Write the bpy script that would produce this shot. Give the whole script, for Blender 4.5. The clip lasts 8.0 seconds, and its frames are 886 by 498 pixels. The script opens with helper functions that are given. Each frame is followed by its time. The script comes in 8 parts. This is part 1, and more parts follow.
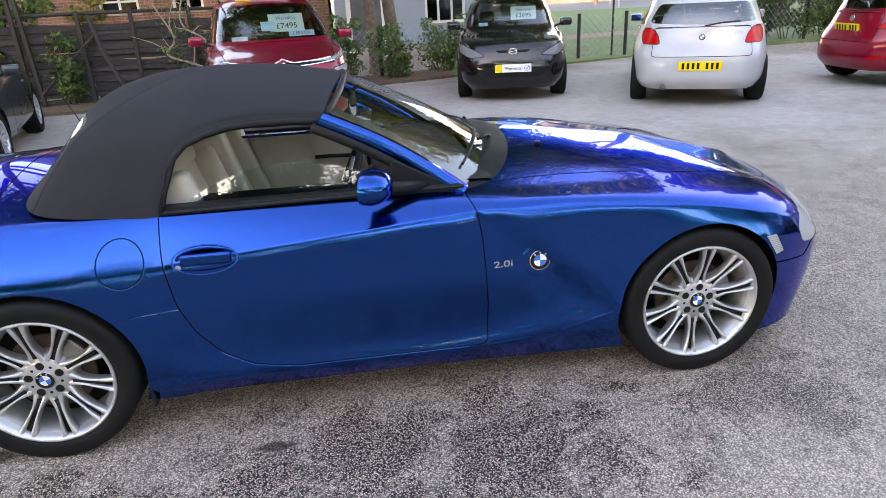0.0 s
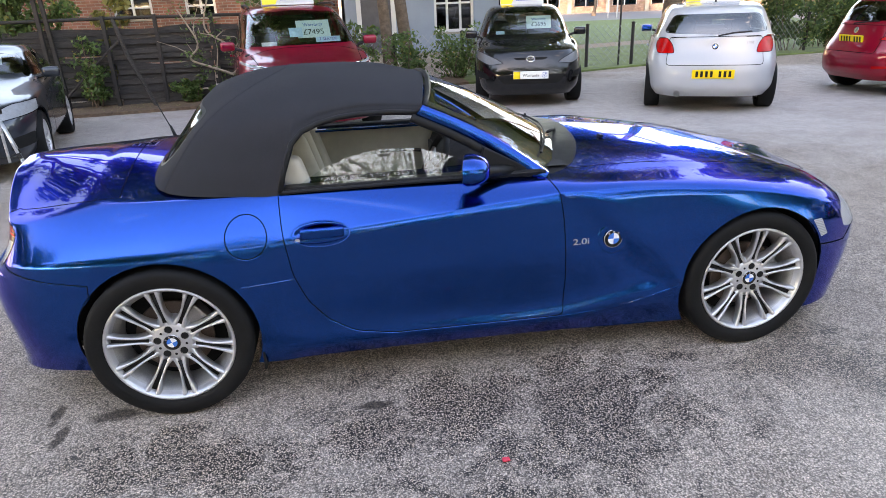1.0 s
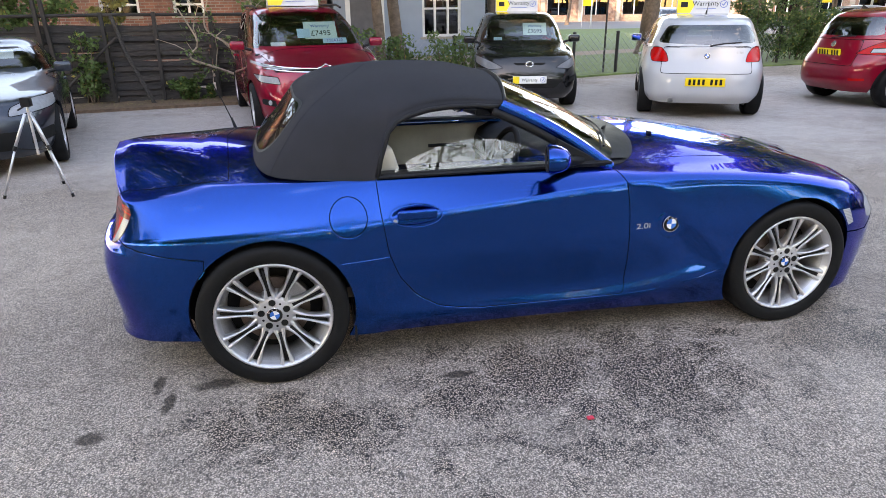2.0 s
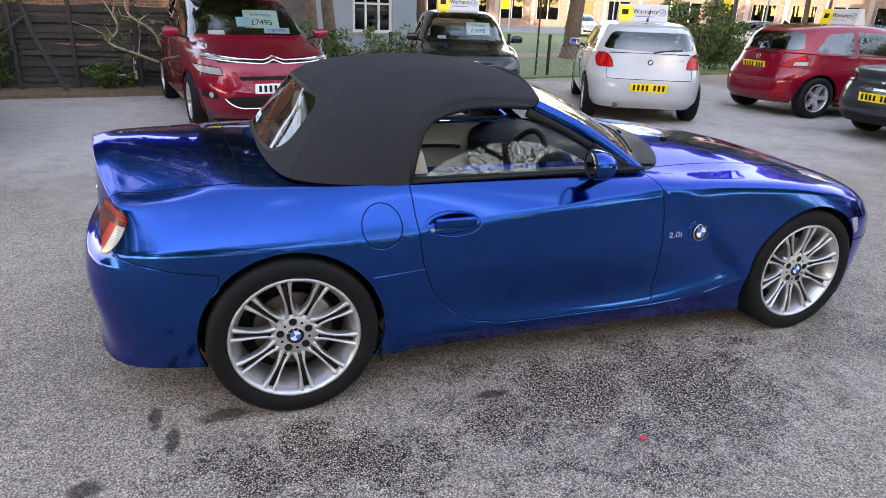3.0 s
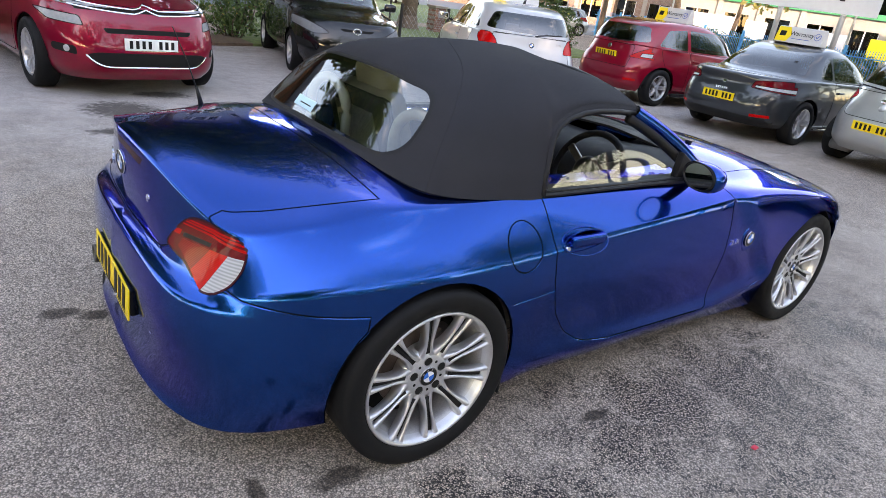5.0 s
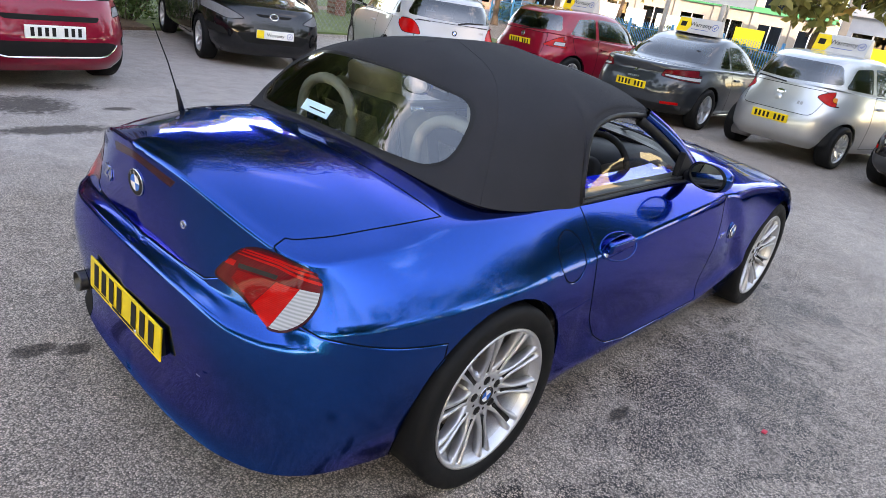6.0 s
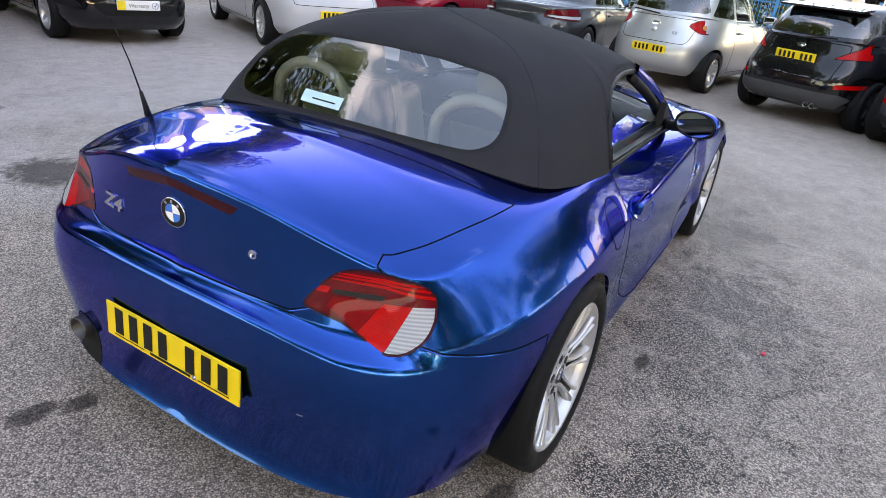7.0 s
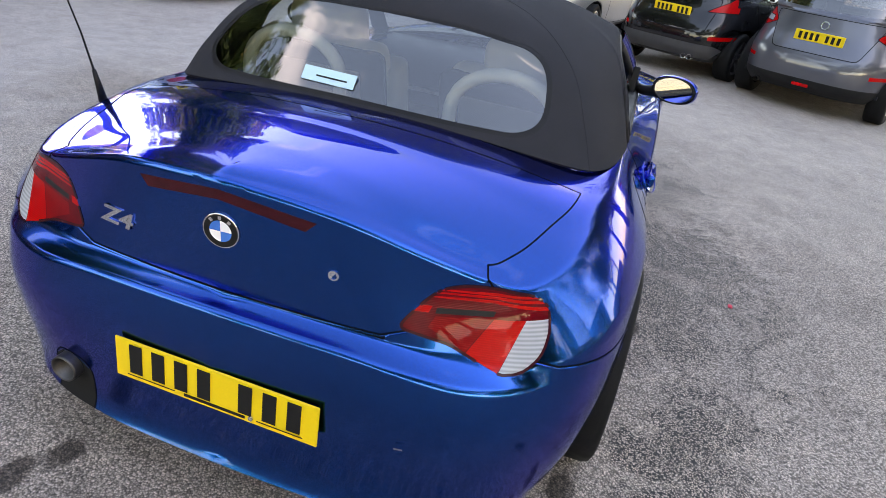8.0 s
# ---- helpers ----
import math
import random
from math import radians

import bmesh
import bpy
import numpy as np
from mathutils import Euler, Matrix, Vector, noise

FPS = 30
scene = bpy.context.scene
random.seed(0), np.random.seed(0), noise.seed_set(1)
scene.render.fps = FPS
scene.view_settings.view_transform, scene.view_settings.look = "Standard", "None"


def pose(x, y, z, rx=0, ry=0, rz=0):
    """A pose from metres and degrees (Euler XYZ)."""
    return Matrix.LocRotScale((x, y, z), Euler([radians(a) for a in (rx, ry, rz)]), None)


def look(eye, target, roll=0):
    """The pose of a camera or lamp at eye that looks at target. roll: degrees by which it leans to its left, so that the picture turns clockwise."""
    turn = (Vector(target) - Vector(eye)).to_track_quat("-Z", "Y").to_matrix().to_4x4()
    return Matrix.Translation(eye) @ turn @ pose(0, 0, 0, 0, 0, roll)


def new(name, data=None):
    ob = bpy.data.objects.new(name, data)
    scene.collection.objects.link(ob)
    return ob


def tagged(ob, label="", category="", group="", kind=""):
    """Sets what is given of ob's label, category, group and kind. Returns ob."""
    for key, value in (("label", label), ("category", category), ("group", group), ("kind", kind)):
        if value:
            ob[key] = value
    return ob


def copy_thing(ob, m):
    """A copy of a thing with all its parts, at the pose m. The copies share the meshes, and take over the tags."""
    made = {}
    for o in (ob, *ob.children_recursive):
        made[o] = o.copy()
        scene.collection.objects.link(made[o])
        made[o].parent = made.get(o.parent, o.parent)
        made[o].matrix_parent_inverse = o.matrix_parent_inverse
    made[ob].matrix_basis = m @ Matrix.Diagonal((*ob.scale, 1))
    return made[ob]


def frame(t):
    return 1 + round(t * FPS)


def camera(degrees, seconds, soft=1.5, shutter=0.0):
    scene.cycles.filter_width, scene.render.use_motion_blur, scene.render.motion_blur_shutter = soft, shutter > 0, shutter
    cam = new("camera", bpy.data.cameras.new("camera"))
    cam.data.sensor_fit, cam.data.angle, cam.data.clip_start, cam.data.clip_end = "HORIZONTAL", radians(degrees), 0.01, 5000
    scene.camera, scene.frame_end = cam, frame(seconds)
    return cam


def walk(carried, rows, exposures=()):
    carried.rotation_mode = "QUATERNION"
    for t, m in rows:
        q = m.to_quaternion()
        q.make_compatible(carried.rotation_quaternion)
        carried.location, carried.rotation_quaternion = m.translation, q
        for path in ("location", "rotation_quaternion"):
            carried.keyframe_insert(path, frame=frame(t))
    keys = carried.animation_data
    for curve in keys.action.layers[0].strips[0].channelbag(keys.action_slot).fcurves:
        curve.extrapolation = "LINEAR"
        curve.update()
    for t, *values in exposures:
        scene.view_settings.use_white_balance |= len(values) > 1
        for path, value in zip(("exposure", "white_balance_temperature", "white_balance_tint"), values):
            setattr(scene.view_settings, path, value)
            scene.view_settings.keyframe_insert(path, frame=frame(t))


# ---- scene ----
cam = camera(70.1, 8.0, 0.7)
PATH = [
    (0, (1.165, -2.963, 1.527), (1.415, -1.125, 0.779), -2.9),
    (0.5, (0.941, -3.038, 1.525), (1.191, -1.195, 0.79), -2.7),
    (1, (0.751, -3.192, 1.525), (1.023, -1.347, 0.802), -2.3),
    (1.5, (0.539, -3.32, 1.534), (0.843, -1.479, 0.813), -1.7),
    (2, (0.227, -3.364, 1.53), (0.598, -1.531, 0.819), -0.8),
    (2.2, (0.111, -3.347, 1.531), (0.527, -1.524, 0.821), -0.2),
    (3.3, (-0.341, -2.886, 1.482), (0.368, -1.157, 0.769), 2.9),
    (3.5, (-0.458, -2.824, 1.481), (0.294, -1.114, 0.767), 3.4),
    (4, (-0.695, -2.663, 1.503), (0.161, -1.006, 0.781), 4.6),
    (4.5, (-0.89, -2.409, 1.487), (0.1, -0.834, 0.752), 6.3),
    (5, (-1.099, -2.183, 1.475), (0.065, -0.744, 0.716), 8.5),
    (5.2, (-1.187, -2.089, 1.455), (0.061, -0.722, 0.698), 9.4),
    (6.3, (-1.453, -1.652, 1.467), (-0.004, -0.521, 0.68), 7.8),
    (6.5, (-1.495, -1.548, 1.46), (-0.018, -0.486, 0.629), 5.3),
    (7, (-1.652, -1.274, 1.468), (-0.056, -0.411, 0.626), 6.8),
    (7.5, (-1.698, -1.0, 1.449), (-0.025, -0.334, 0.579), 8.1),
    (8, (-1.7, -0.721, 1.448), (0.017, -0.28, 0.521), 9.1),
]
EXPOSURES = [(0, 3.17), (1, 3.13), (2, 3.04), (3.5, 2.93), (8, 2.91)]
walk(cam, [(t, look(eye, target, roll)) for t, eye, target, roll in PATH], EXPOSURES)

# ---- world, sun ----
SUN_FROM = Vector((-0.45, -0.83, 0.0)).normalized()
SUN_ELEV = 17.0
world = bpy.data.worlds.new("sky")
scene.world = world
world.use_nodes = True
wn = world.node_tree
wn.nodes.clear()
sky = wn.nodes.new("ShaderNodeTexSky")
sky.sky_type = "NISHITA"
sky.sun_disc = False
sky.sun_elevation = radians(SUN_ELEV)
sky.sun_rotation = math.atan2(SUN_FROM.x, SUN_FROM.y)
sky.air_density, sky.dust_density, sky.ozone_density = 1.1, 0.4, 0.5
tc = wn.nodes.new("ShaderNodeTexCoord")
squash = wn.nodes.new("ShaderNodeMapping")
squash.inputs["Scale"].default_value = (1.0, 1.0, 2.6)
wn.links.new(tc.outputs["Generated"], squash.inputs["Vector"])
cloud = wn.nodes.new("ShaderNodeTexNoise")
cloud.inputs["Scale"].default_value = 2.6
cloud.inputs["Detail"].default_value = 9.0
cloud.inputs["Roughness"].default_value = 0.55
wn.links.new(squash.outputs["Vector"], cloud.inputs["Vector"])
cramp = wn.nodes.new("ShaderNodeValToRGB")
cramp.color_ramp.elements[0].position, cramp.color_ramp.elements[1].position = 0.60, 0.82
wn.links.new(cloud.outputs["Fac"], cramp.inputs["Fac"])
cmix = wn.nodes.new("ShaderNodeMix")
cmix.data_type = "RGBA"
cmix.inputs["B"].default_value = (6.0, 6.2, 6.6, 1)
wn.links.new(cramp.outputs["Color"], cmix.inputs["Factor"])
wn.links.new(sky.outputs["Color"], cmix.inputs["A"])
bg = wn.nodes.new("ShaderNodeBackground")
bg.inputs["Strength"].default_value = 0.15
wn.links.new(cmix.outputs["Result"], bg.inputs["Color"])
wout = wn.nodes.new("ShaderNodeOutputWorld")
wn.links.new(bg.outputs["Background"], wout.inputs["Surface"])

sun = new("sun", bpy.data.lights.new("sun", "SUN"))
sun.data.energy, sun.data.angle, sun.data.color = 1.5, radians(0.6), (1.0, 0.9, 0.76)
sun_dir = (SUN_FROM * math.cos(radians(SUN_ELEV)) + Vector((0, 0, math.sin(radians(SUN_ELEV)))))
sun.matrix_world = look(sun_dir * 60, (0, 0, 0))
scene.view_settings.use_white_balance = True
scene.view_settings.white_balance_temperature, scene.view_settings.white_balance_tint = 8000, 24

# ---- materials ----
def mat(name):
    m = bpy.data.materials.new(name)
    m.use_nodes = True
    nt = m.node_tree
    return m, nt, nt.nodes["Principled BSDF"]


def node(nt, kind, **inputs):
    n = nt.nodes.new(kind)
    for k, v in inputs.items():
        n.inputs[k.replace("_", " ")].default_value = v
    return n


def coords(nt, kind="Object", scale=(1, 1, 1), world_space=False):
    if world_space:
        g = nt.nodes.new("ShaderNodeNewGeometry")
        src = g.outputs["Position"]
    else:
        g = nt.nodes.new("ShaderNodeTexCoord")
        src = g.outputs[kind]
    mp = nt.nodes.new("ShaderNodeMapping")
    mp.inputs["Scale"].default_value = scale
    nt.links.new(src, mp.inputs["Vector"])
    return mp.outputs["Vector"]


def noise_tex(nt, vec, scale, detail=4.0, rough=0.55, distort=0.0):
    n = node(nt, "ShaderNodeTexNoise", Scale=scale, Detail=detail, Roughness=rough, Distortion=distort)
    nt.links.new(vec, n.inputs["Vector"])
    return n.outputs["Fac"]


def ramp(nt, fac, stops):
    r = nt.nodes.new("ShaderNodeValToRGB")
    els = r.color_ramp.elements
    while len(els) < len(stops):
        els.new(0.5)
    for e, (p, c) in zip(els, stops):
        e.position = p
        e.color = (*c, 1) if isinstance(c, tuple) else (c, c, c, 1)
    nt.links.new(fac, r.inputs["Fac"])
    return r.outputs["Color"]


def mix(nt, fac, a, b, blend="MIX"):
    m = nt.nodes.new("ShaderNodeMix")
    m.data_type, m.blend_type = "RGBA", blend
    for sock, v in (("Factor", fac), ("A", a), ("B", b)):
        s = m.inputs[sock]
        if isinstance(v, (int, float)):
            s.default_value = v if sock == "Factor" else (v, v, v, 1)
        elif isinstance(v, tuple):
            s.default_value = (*v, 1)
        else:
            nt.links.new(v, s)
    return m.outputs["Result"]


def bump(nt, bsdf, height, strength, dist=0.01):
    b = node(nt, "ShaderNodeBump", Strength=strength, Distance=dist)
    nt.links.new(height, b.inputs["Height"])
    nt.links.new(b.outputs["Normal"], bsdf.inputs["Normal"])


def plain(name, color, rough=0.5, metal=0.0, vary=0.12, scale=9.0, bumpy=0.0, coat=0.0, grain=220.0):
    """A surface of one colour with soft variation at two scales."""
    m, nt, b = mat(name)
    v = coords(nt)
    n1 = noise_tex(nt, v, scale, 4)
    n2 = noise_tex(nt, v, grain, 2)
    both = mix(nt, 0.35, n1, n2)
    lo = tuple(max(0.0, c * (1 - vary)) for c in color)
    hi = tuple(min(1.0, c * (1 + vary)) for c in color)
    nt.links.new(ramp(nt, both, [(0.3, lo), (0.7, hi)]), b.inputs["Base Color"])
    rr = ramp(nt, n1, [(0.3, max(0.02, rough * 0.85)), (0.7, min(1, rough * 1.15))])
    nt.links.new(rr, b.inputs["Roughness"])
    b.inputs["Metallic"].default_value = metal
    b.inputs["Specular IOR Level"].default_value = (0.04 if max(color) < 0.009 else 0.15) if max(color) < 0.03 else 0.4
    b.inputs["Coat Weight"].default_value = coat
    b.inputs["Coat Roughness"].default_value = 0.05
    if bumpy:
        bump(nt, b, both, bumpy)
    return m


def paint(name, color, metal=0.35, rough=0.32, flake=0.12, coat_rough=0.0, coat_ior=1.5, edge=(1.0, 1.0, 1.0)):
    """Car paint: a metallic base under clear coat, with fine flake and faint road dust."""
    m, nt, b = mat(name)
    v = coords(nt)
    fl = noise_tex(nt, v, 900.0, 1)
    mottle = noise_tex(nt, v, 5.0, 6, 0.65)
    lo = tuple(c * (1 - flake) for c in color)
    hi = tuple(min(1, c * (1 + flake)) for c in color)
    col = ramp(nt, fl, [(0.35, lo), (0.65, hi)])
    nt.links.new(col, b.inputs["Base Color"])
    b.inputs["Metallic"].default_value = metal
    nt.links.new(ramp(nt, mottle, [(0.3, rough * 0.9), (0.75, rough * 1.2)]), b.inputs["Roughness"])
    b.inputs["Coat Weight"].default_value = 1.0
    b.inputs["Coat IOR"].default_value = coat_ior
    b.inputs["Specular IOR Level"].default_value = 0.08 if metal < 1 else 0.5
    b.inputs["Specular Tint"].default_value = (*edge, 1)
    nt.links.new(ramp(nt, mottle, [(0.45, coat_rough), (0.85, coat_rough + 0.012)]), b.inputs["Coat Roughness"])
    peel = noise_tex(nt, v, 60.0, 2)
    bump(nt, b, peel, 0.006, 0.01)
    return m


def glass(name, tint, gloss_rough=0.01, ior=1.75):
    """Thin glass: see-through with a tint, glossy by Fresnel."""
    m = bpy.data.materials.new(name)
    m.use_nodes = True
    nt = m.node_tree
    nt.nodes.clear()
    t = nt.nodes.new("ShaderNodeBsdfTransparent")
    t.inputs["Color"].default_value = (*tint, 1)
    g = nt.nodes.new("ShaderNodeBsdfGlossy")
    g.inputs["Roughness"].default_value = gloss_rough
    # the same gloss from either side: head-on share, rising with the fifth power of the slant
    head_on = ((ior - 1) / (ior + 1)) ** 2
    lw = node(nt, "ShaderNodeLayerWeight", Blend=0.5)
    slant = nt.nodes.new("ShaderNodeMath")
    slant.operation = "POWER"
    slant.inputs[1].default_value = 5.0
    nt.links.new(lw.outputs["Facing"], slant.inputs[0])
    f = nt.nodes.new("ShaderNodeMath")
    f.operation = "MULTIPLY_ADD"
    f.inputs[1].default_value, f.inputs[2].default_value = 1 - head_on, head_on
    nt.links.new(slant.outputs[0], f.inputs[0])
    mx = nt.nodes.new("ShaderNodeMixShader")
    nt.links.new(f.outputs[0], mx.inputs["Fac"])
    nt.links.new(t.outputs["BSDF"], mx.inputs[1])
    nt.links.new(g.outputs["BSDF"], mx.inputs[2])
    o = nt.nodes.new("ShaderNodeOutputMaterial")
    nt.links.new(mx.outputs["Shader"], o.inputs["Surface"])
    return m


def lens(name, color, rough=0.12, ribs=90.0, streak=0.2):
    """Moulded lamp plastic with fine ribs."""
    m, nt, b = mat(name)
    v = coords(nt)
    w = node(nt, "ShaderNodeTexWave", Scale=ribs, Distortion=0.15)
    w.bands_direction = "Z"
    nt.links.new(v, w.inputs["Vector"])
    n = noise_tex(nt, v, 30.0, 3)
    c = mix(nt, mix(nt, streak, n, w.outputs["Fac"]), tuple(k * 0.6 for k in color), tuple(min(1, k * 1.15) for k in color))
    nt.links.new(c, b.inputs["Base Color"])
    b.inputs["Roughness"].default_value = rough
    b.inputs["Specular IOR Level"].default_value = 0.1
    b.inputs["Coat Weight"].default_value = 0.22
    b.inputs["Coat Roughness"].default_value = 0.02
    bump(nt, b, w.outputs["Fac"], 0.12, 0.002)
    return m


BLUE = paint("blue_metallic_paint", (0.0, 0.061, 0.295), 1.0, 0.17, 0.25, 0.0, 1.28, (0.0, 0.3, 1.0))
RED_WINE = paint("ruby_paint", (0.22, 0.002, 0.020), 0.4, 0.35)
RED = paint("red_paint", (0.24, 0.003, 0.018), 0.25, 0.35)
BLACK_PAINT = paint("black_paint", (0.005, 0.005, 0.006), 0.0, 0.25)
WHITE_PAINT = paint("white_paint", (0.40, 0.41, 0.43), 0.0, 0.3, 0.02)
GREY_PAINT = paint("slate_grey_paint", (0.035, 0.040, 0.046), 0.5, 0.3)
SILVER_PAINT = paint("silver_paint", (0.46, 0.47, 0.47), 0.7, 0.32)
GUN_PAINT = paint("gunmetal_paint", (0.10, 0.105, 0.125), 0.6, 0.32)
STEEL_BLUE_PAINT = paint("steel_grey_paint", (0.028, 0.036, 0.050), 0.5, 0.3)
GLASS = glass("clear_glass", (0.90, 0.93, 0.925), 0.005, 2.1)
LAMP_DARK = lens("smoked_lamp", (0.30, 0.31, 0.33), 0.08, 40)
GLASS_SIDE = glass("side_glass", (0.80, 0.85, 0.84), 0.005, 1.85)
GLASS_REAR = glass("reflective_clear_glass", (0.62, 0.68, 0.68), 0.005, 2.5)
GLASS_DARK = glass("tinted_glass", (0.20, 0.22, 0.23), 0.005, 2.4)
RUBBER = plain("tyre_rubber", (0.009, 0.009, 0.0095), 0.65, vary=0.4, scale=20, bumpy=0.12)
TRIM = plain("black_trim", (0.015, 0.015, 0.016), 0.45, vary=0.25)
SEAM = plain("seam_shadow_rubber", (0.004, 0.004, 0.006), 0.8)
WELL = plain("wheel_well_liner", (0.012, 0.012, 0.012), 0.9)
SCUTTLE = plain("scuttle_plastic", (0.008, 0.008, 0.0095), 0.42, vary=0.2, bumpy=0.15)
GUN_TRIM = plain("grey_plastic", (0.05, 0.05, 0.054), 0.5, vary=0.15)
CHROME = plain("chrome", (0.75, 0.75, 0.76), 0.12, 1.0, 0.05)
ALLOY = plain("silver_alloy", (0.58, 0.58, 0.60), 0.33, 0.7, 0.10, 14, 0.02, 0.4)
# the face alloy toned down: shade behind the spokes sits in this colour
ALLOY_DARK = plain("shaded_inner_alloy", (0.46, 0.45, 0.445), 0.45, 0.6, 0.3, 14)
DISC = plain("rusty_brake_disc", (0.16, 0.12, 0.10), 0.5, 0.8, 0.4, 18)
TAIL_STEEL = plain("sooty_steel", (0.09, 0.085, 0.08), 0.45, 0.8, 0.3, 20)
STEEL = plain("dull_steel", (0.30, 0.29, 0.28), 0.4, 0.9, 0.25)
LENS_RED = lens("red_lens", (0.50, 0.003, 0.003), 0.2, 75)
LENS_DARK_RED = lens("dark_red_lens", (0.13, 0.002, 0.006))
LENS_MAROON = lens("maroon_lens", (0.045, 0.006, 0.010))
LENS_WHITE = lens("clear_lens", (0.40, 0.41, 0.425), 0.1, 38, 0.7)
LENS_MID = lens("deep_red_lens", (0.24, 0.002, 0.004), 0.2, 75)
LENS_AMBER = lens("amber_lens", (0.7, 0.2, 0.02))
LENS_HEAD = lens("headlamp_lens", (0.17, 0.175, 0.185), 0.08, 40)
PLATE_Y = plain("yellow_plate", (0.80, 0.55, 0.01), 0.35, vary=0.05)
PLATE_W = plain("white_plate", (0.78, 0.78, 0.76), 0.35, vary=0.04)
INK = plain("black_ink", (0.012, 0.012, 0.012), 0.5)
PLASTIC_W = plain("white_plastic", (0.50, 0.51, 0.52), 0.35, vary=0.05)
PLASTIC_Y = plain("yellow_plastic", (0.85, 0.62, 0.02), 0.4, vary=0.05)
PAPER_GREEN = plain("pale_green_paper", (0.62, 0.76, 0.66), 0.6, vary=0.05)
PAPER_BLUE = plain("pale_blue_sticker", (0.45, 0.66, 0.74), 0.5, vary=0.06)
INK_BLUE = plain("blue_ink", (0.02, 0.08, 0.35), 0.5)
INK_PURPLE = plain("purple_ink", (0.16, 0.05, 0.30), 0.5)
CARPET = plain("beige_carpet", (0.28, 0.25, 0.20), 0.9, vary=0.2, bumpy=0.3)
BEIGE = plain("beige_leather", (0.50, 0.45, 0.36), 0.5, vary=0.1, scale=16, bumpy=0.12, grain=400)
CHARCOAL = plain("charcoal_interior", (0.02, 0.02, 0.022), 0.6, vary=0.2, bumpy=0.1)
BADGE_BLUE = plain("badge_blue", (0.02, 0.16, 0.58), 0.25, vary=0.03, coat=1)
BADGE_WHITE = plain("badge_white", (0.82, 0.83, 0.84), 0.25, vary=0.03, coat=1)
MIRROR = plain("mirror_glass", (0.85, 0.87, 0.88), 0.02, 1.0, 0.02)


def canvas_material():
    m, nt, b = mat("black_soft_top_canvas")
    v = coords(nt)
    fine = noise_tex(nt, v, 700.0, 2, 0.7)
    broad = noise_tex(nt, v, 4.0, 5, 0.6)
    c = mix(nt, broad, (0.022, 0.0223, 0.027), (0.039, 0.0393, 0.047))
    nt.links.new(mix(nt, 0.35, c, ramp(nt, fine, [(0.35, 0.005), (0.7, 0.042)])), b.inputs["Base Color"])
    b.inputs["Roughness"].default_value = 0.92
    b.inputs["Specular IOR Level"].default_value = 0.12
    bump(nt, b, mix(nt, 0.3, fine, broad), 0.25, 0.006)
    return m


SPILLS = ((0.77, -0.98, 0.10, 0.035), (-0.285, -0.825, 0.12, 0.05), (-0.53, -0.77, 0.03, 0.10), (-0.46, -0.93, 0.03, 0.10), (-0.71, -1.12, 0.07, 0.05), (-0.764, 0.49, 0.07, 0.05), (-0.887, 0.554, 0.10, 0.06), (0.1, 4.38, 0.42, 0.42), (0.35, 2.6, 0.30, 0.34), (0.62, 5.1, 0.35, 0.2), (0.08, 3.56, 0.5, 0.16), (0.76, 4.19, 0.16, 0.08))


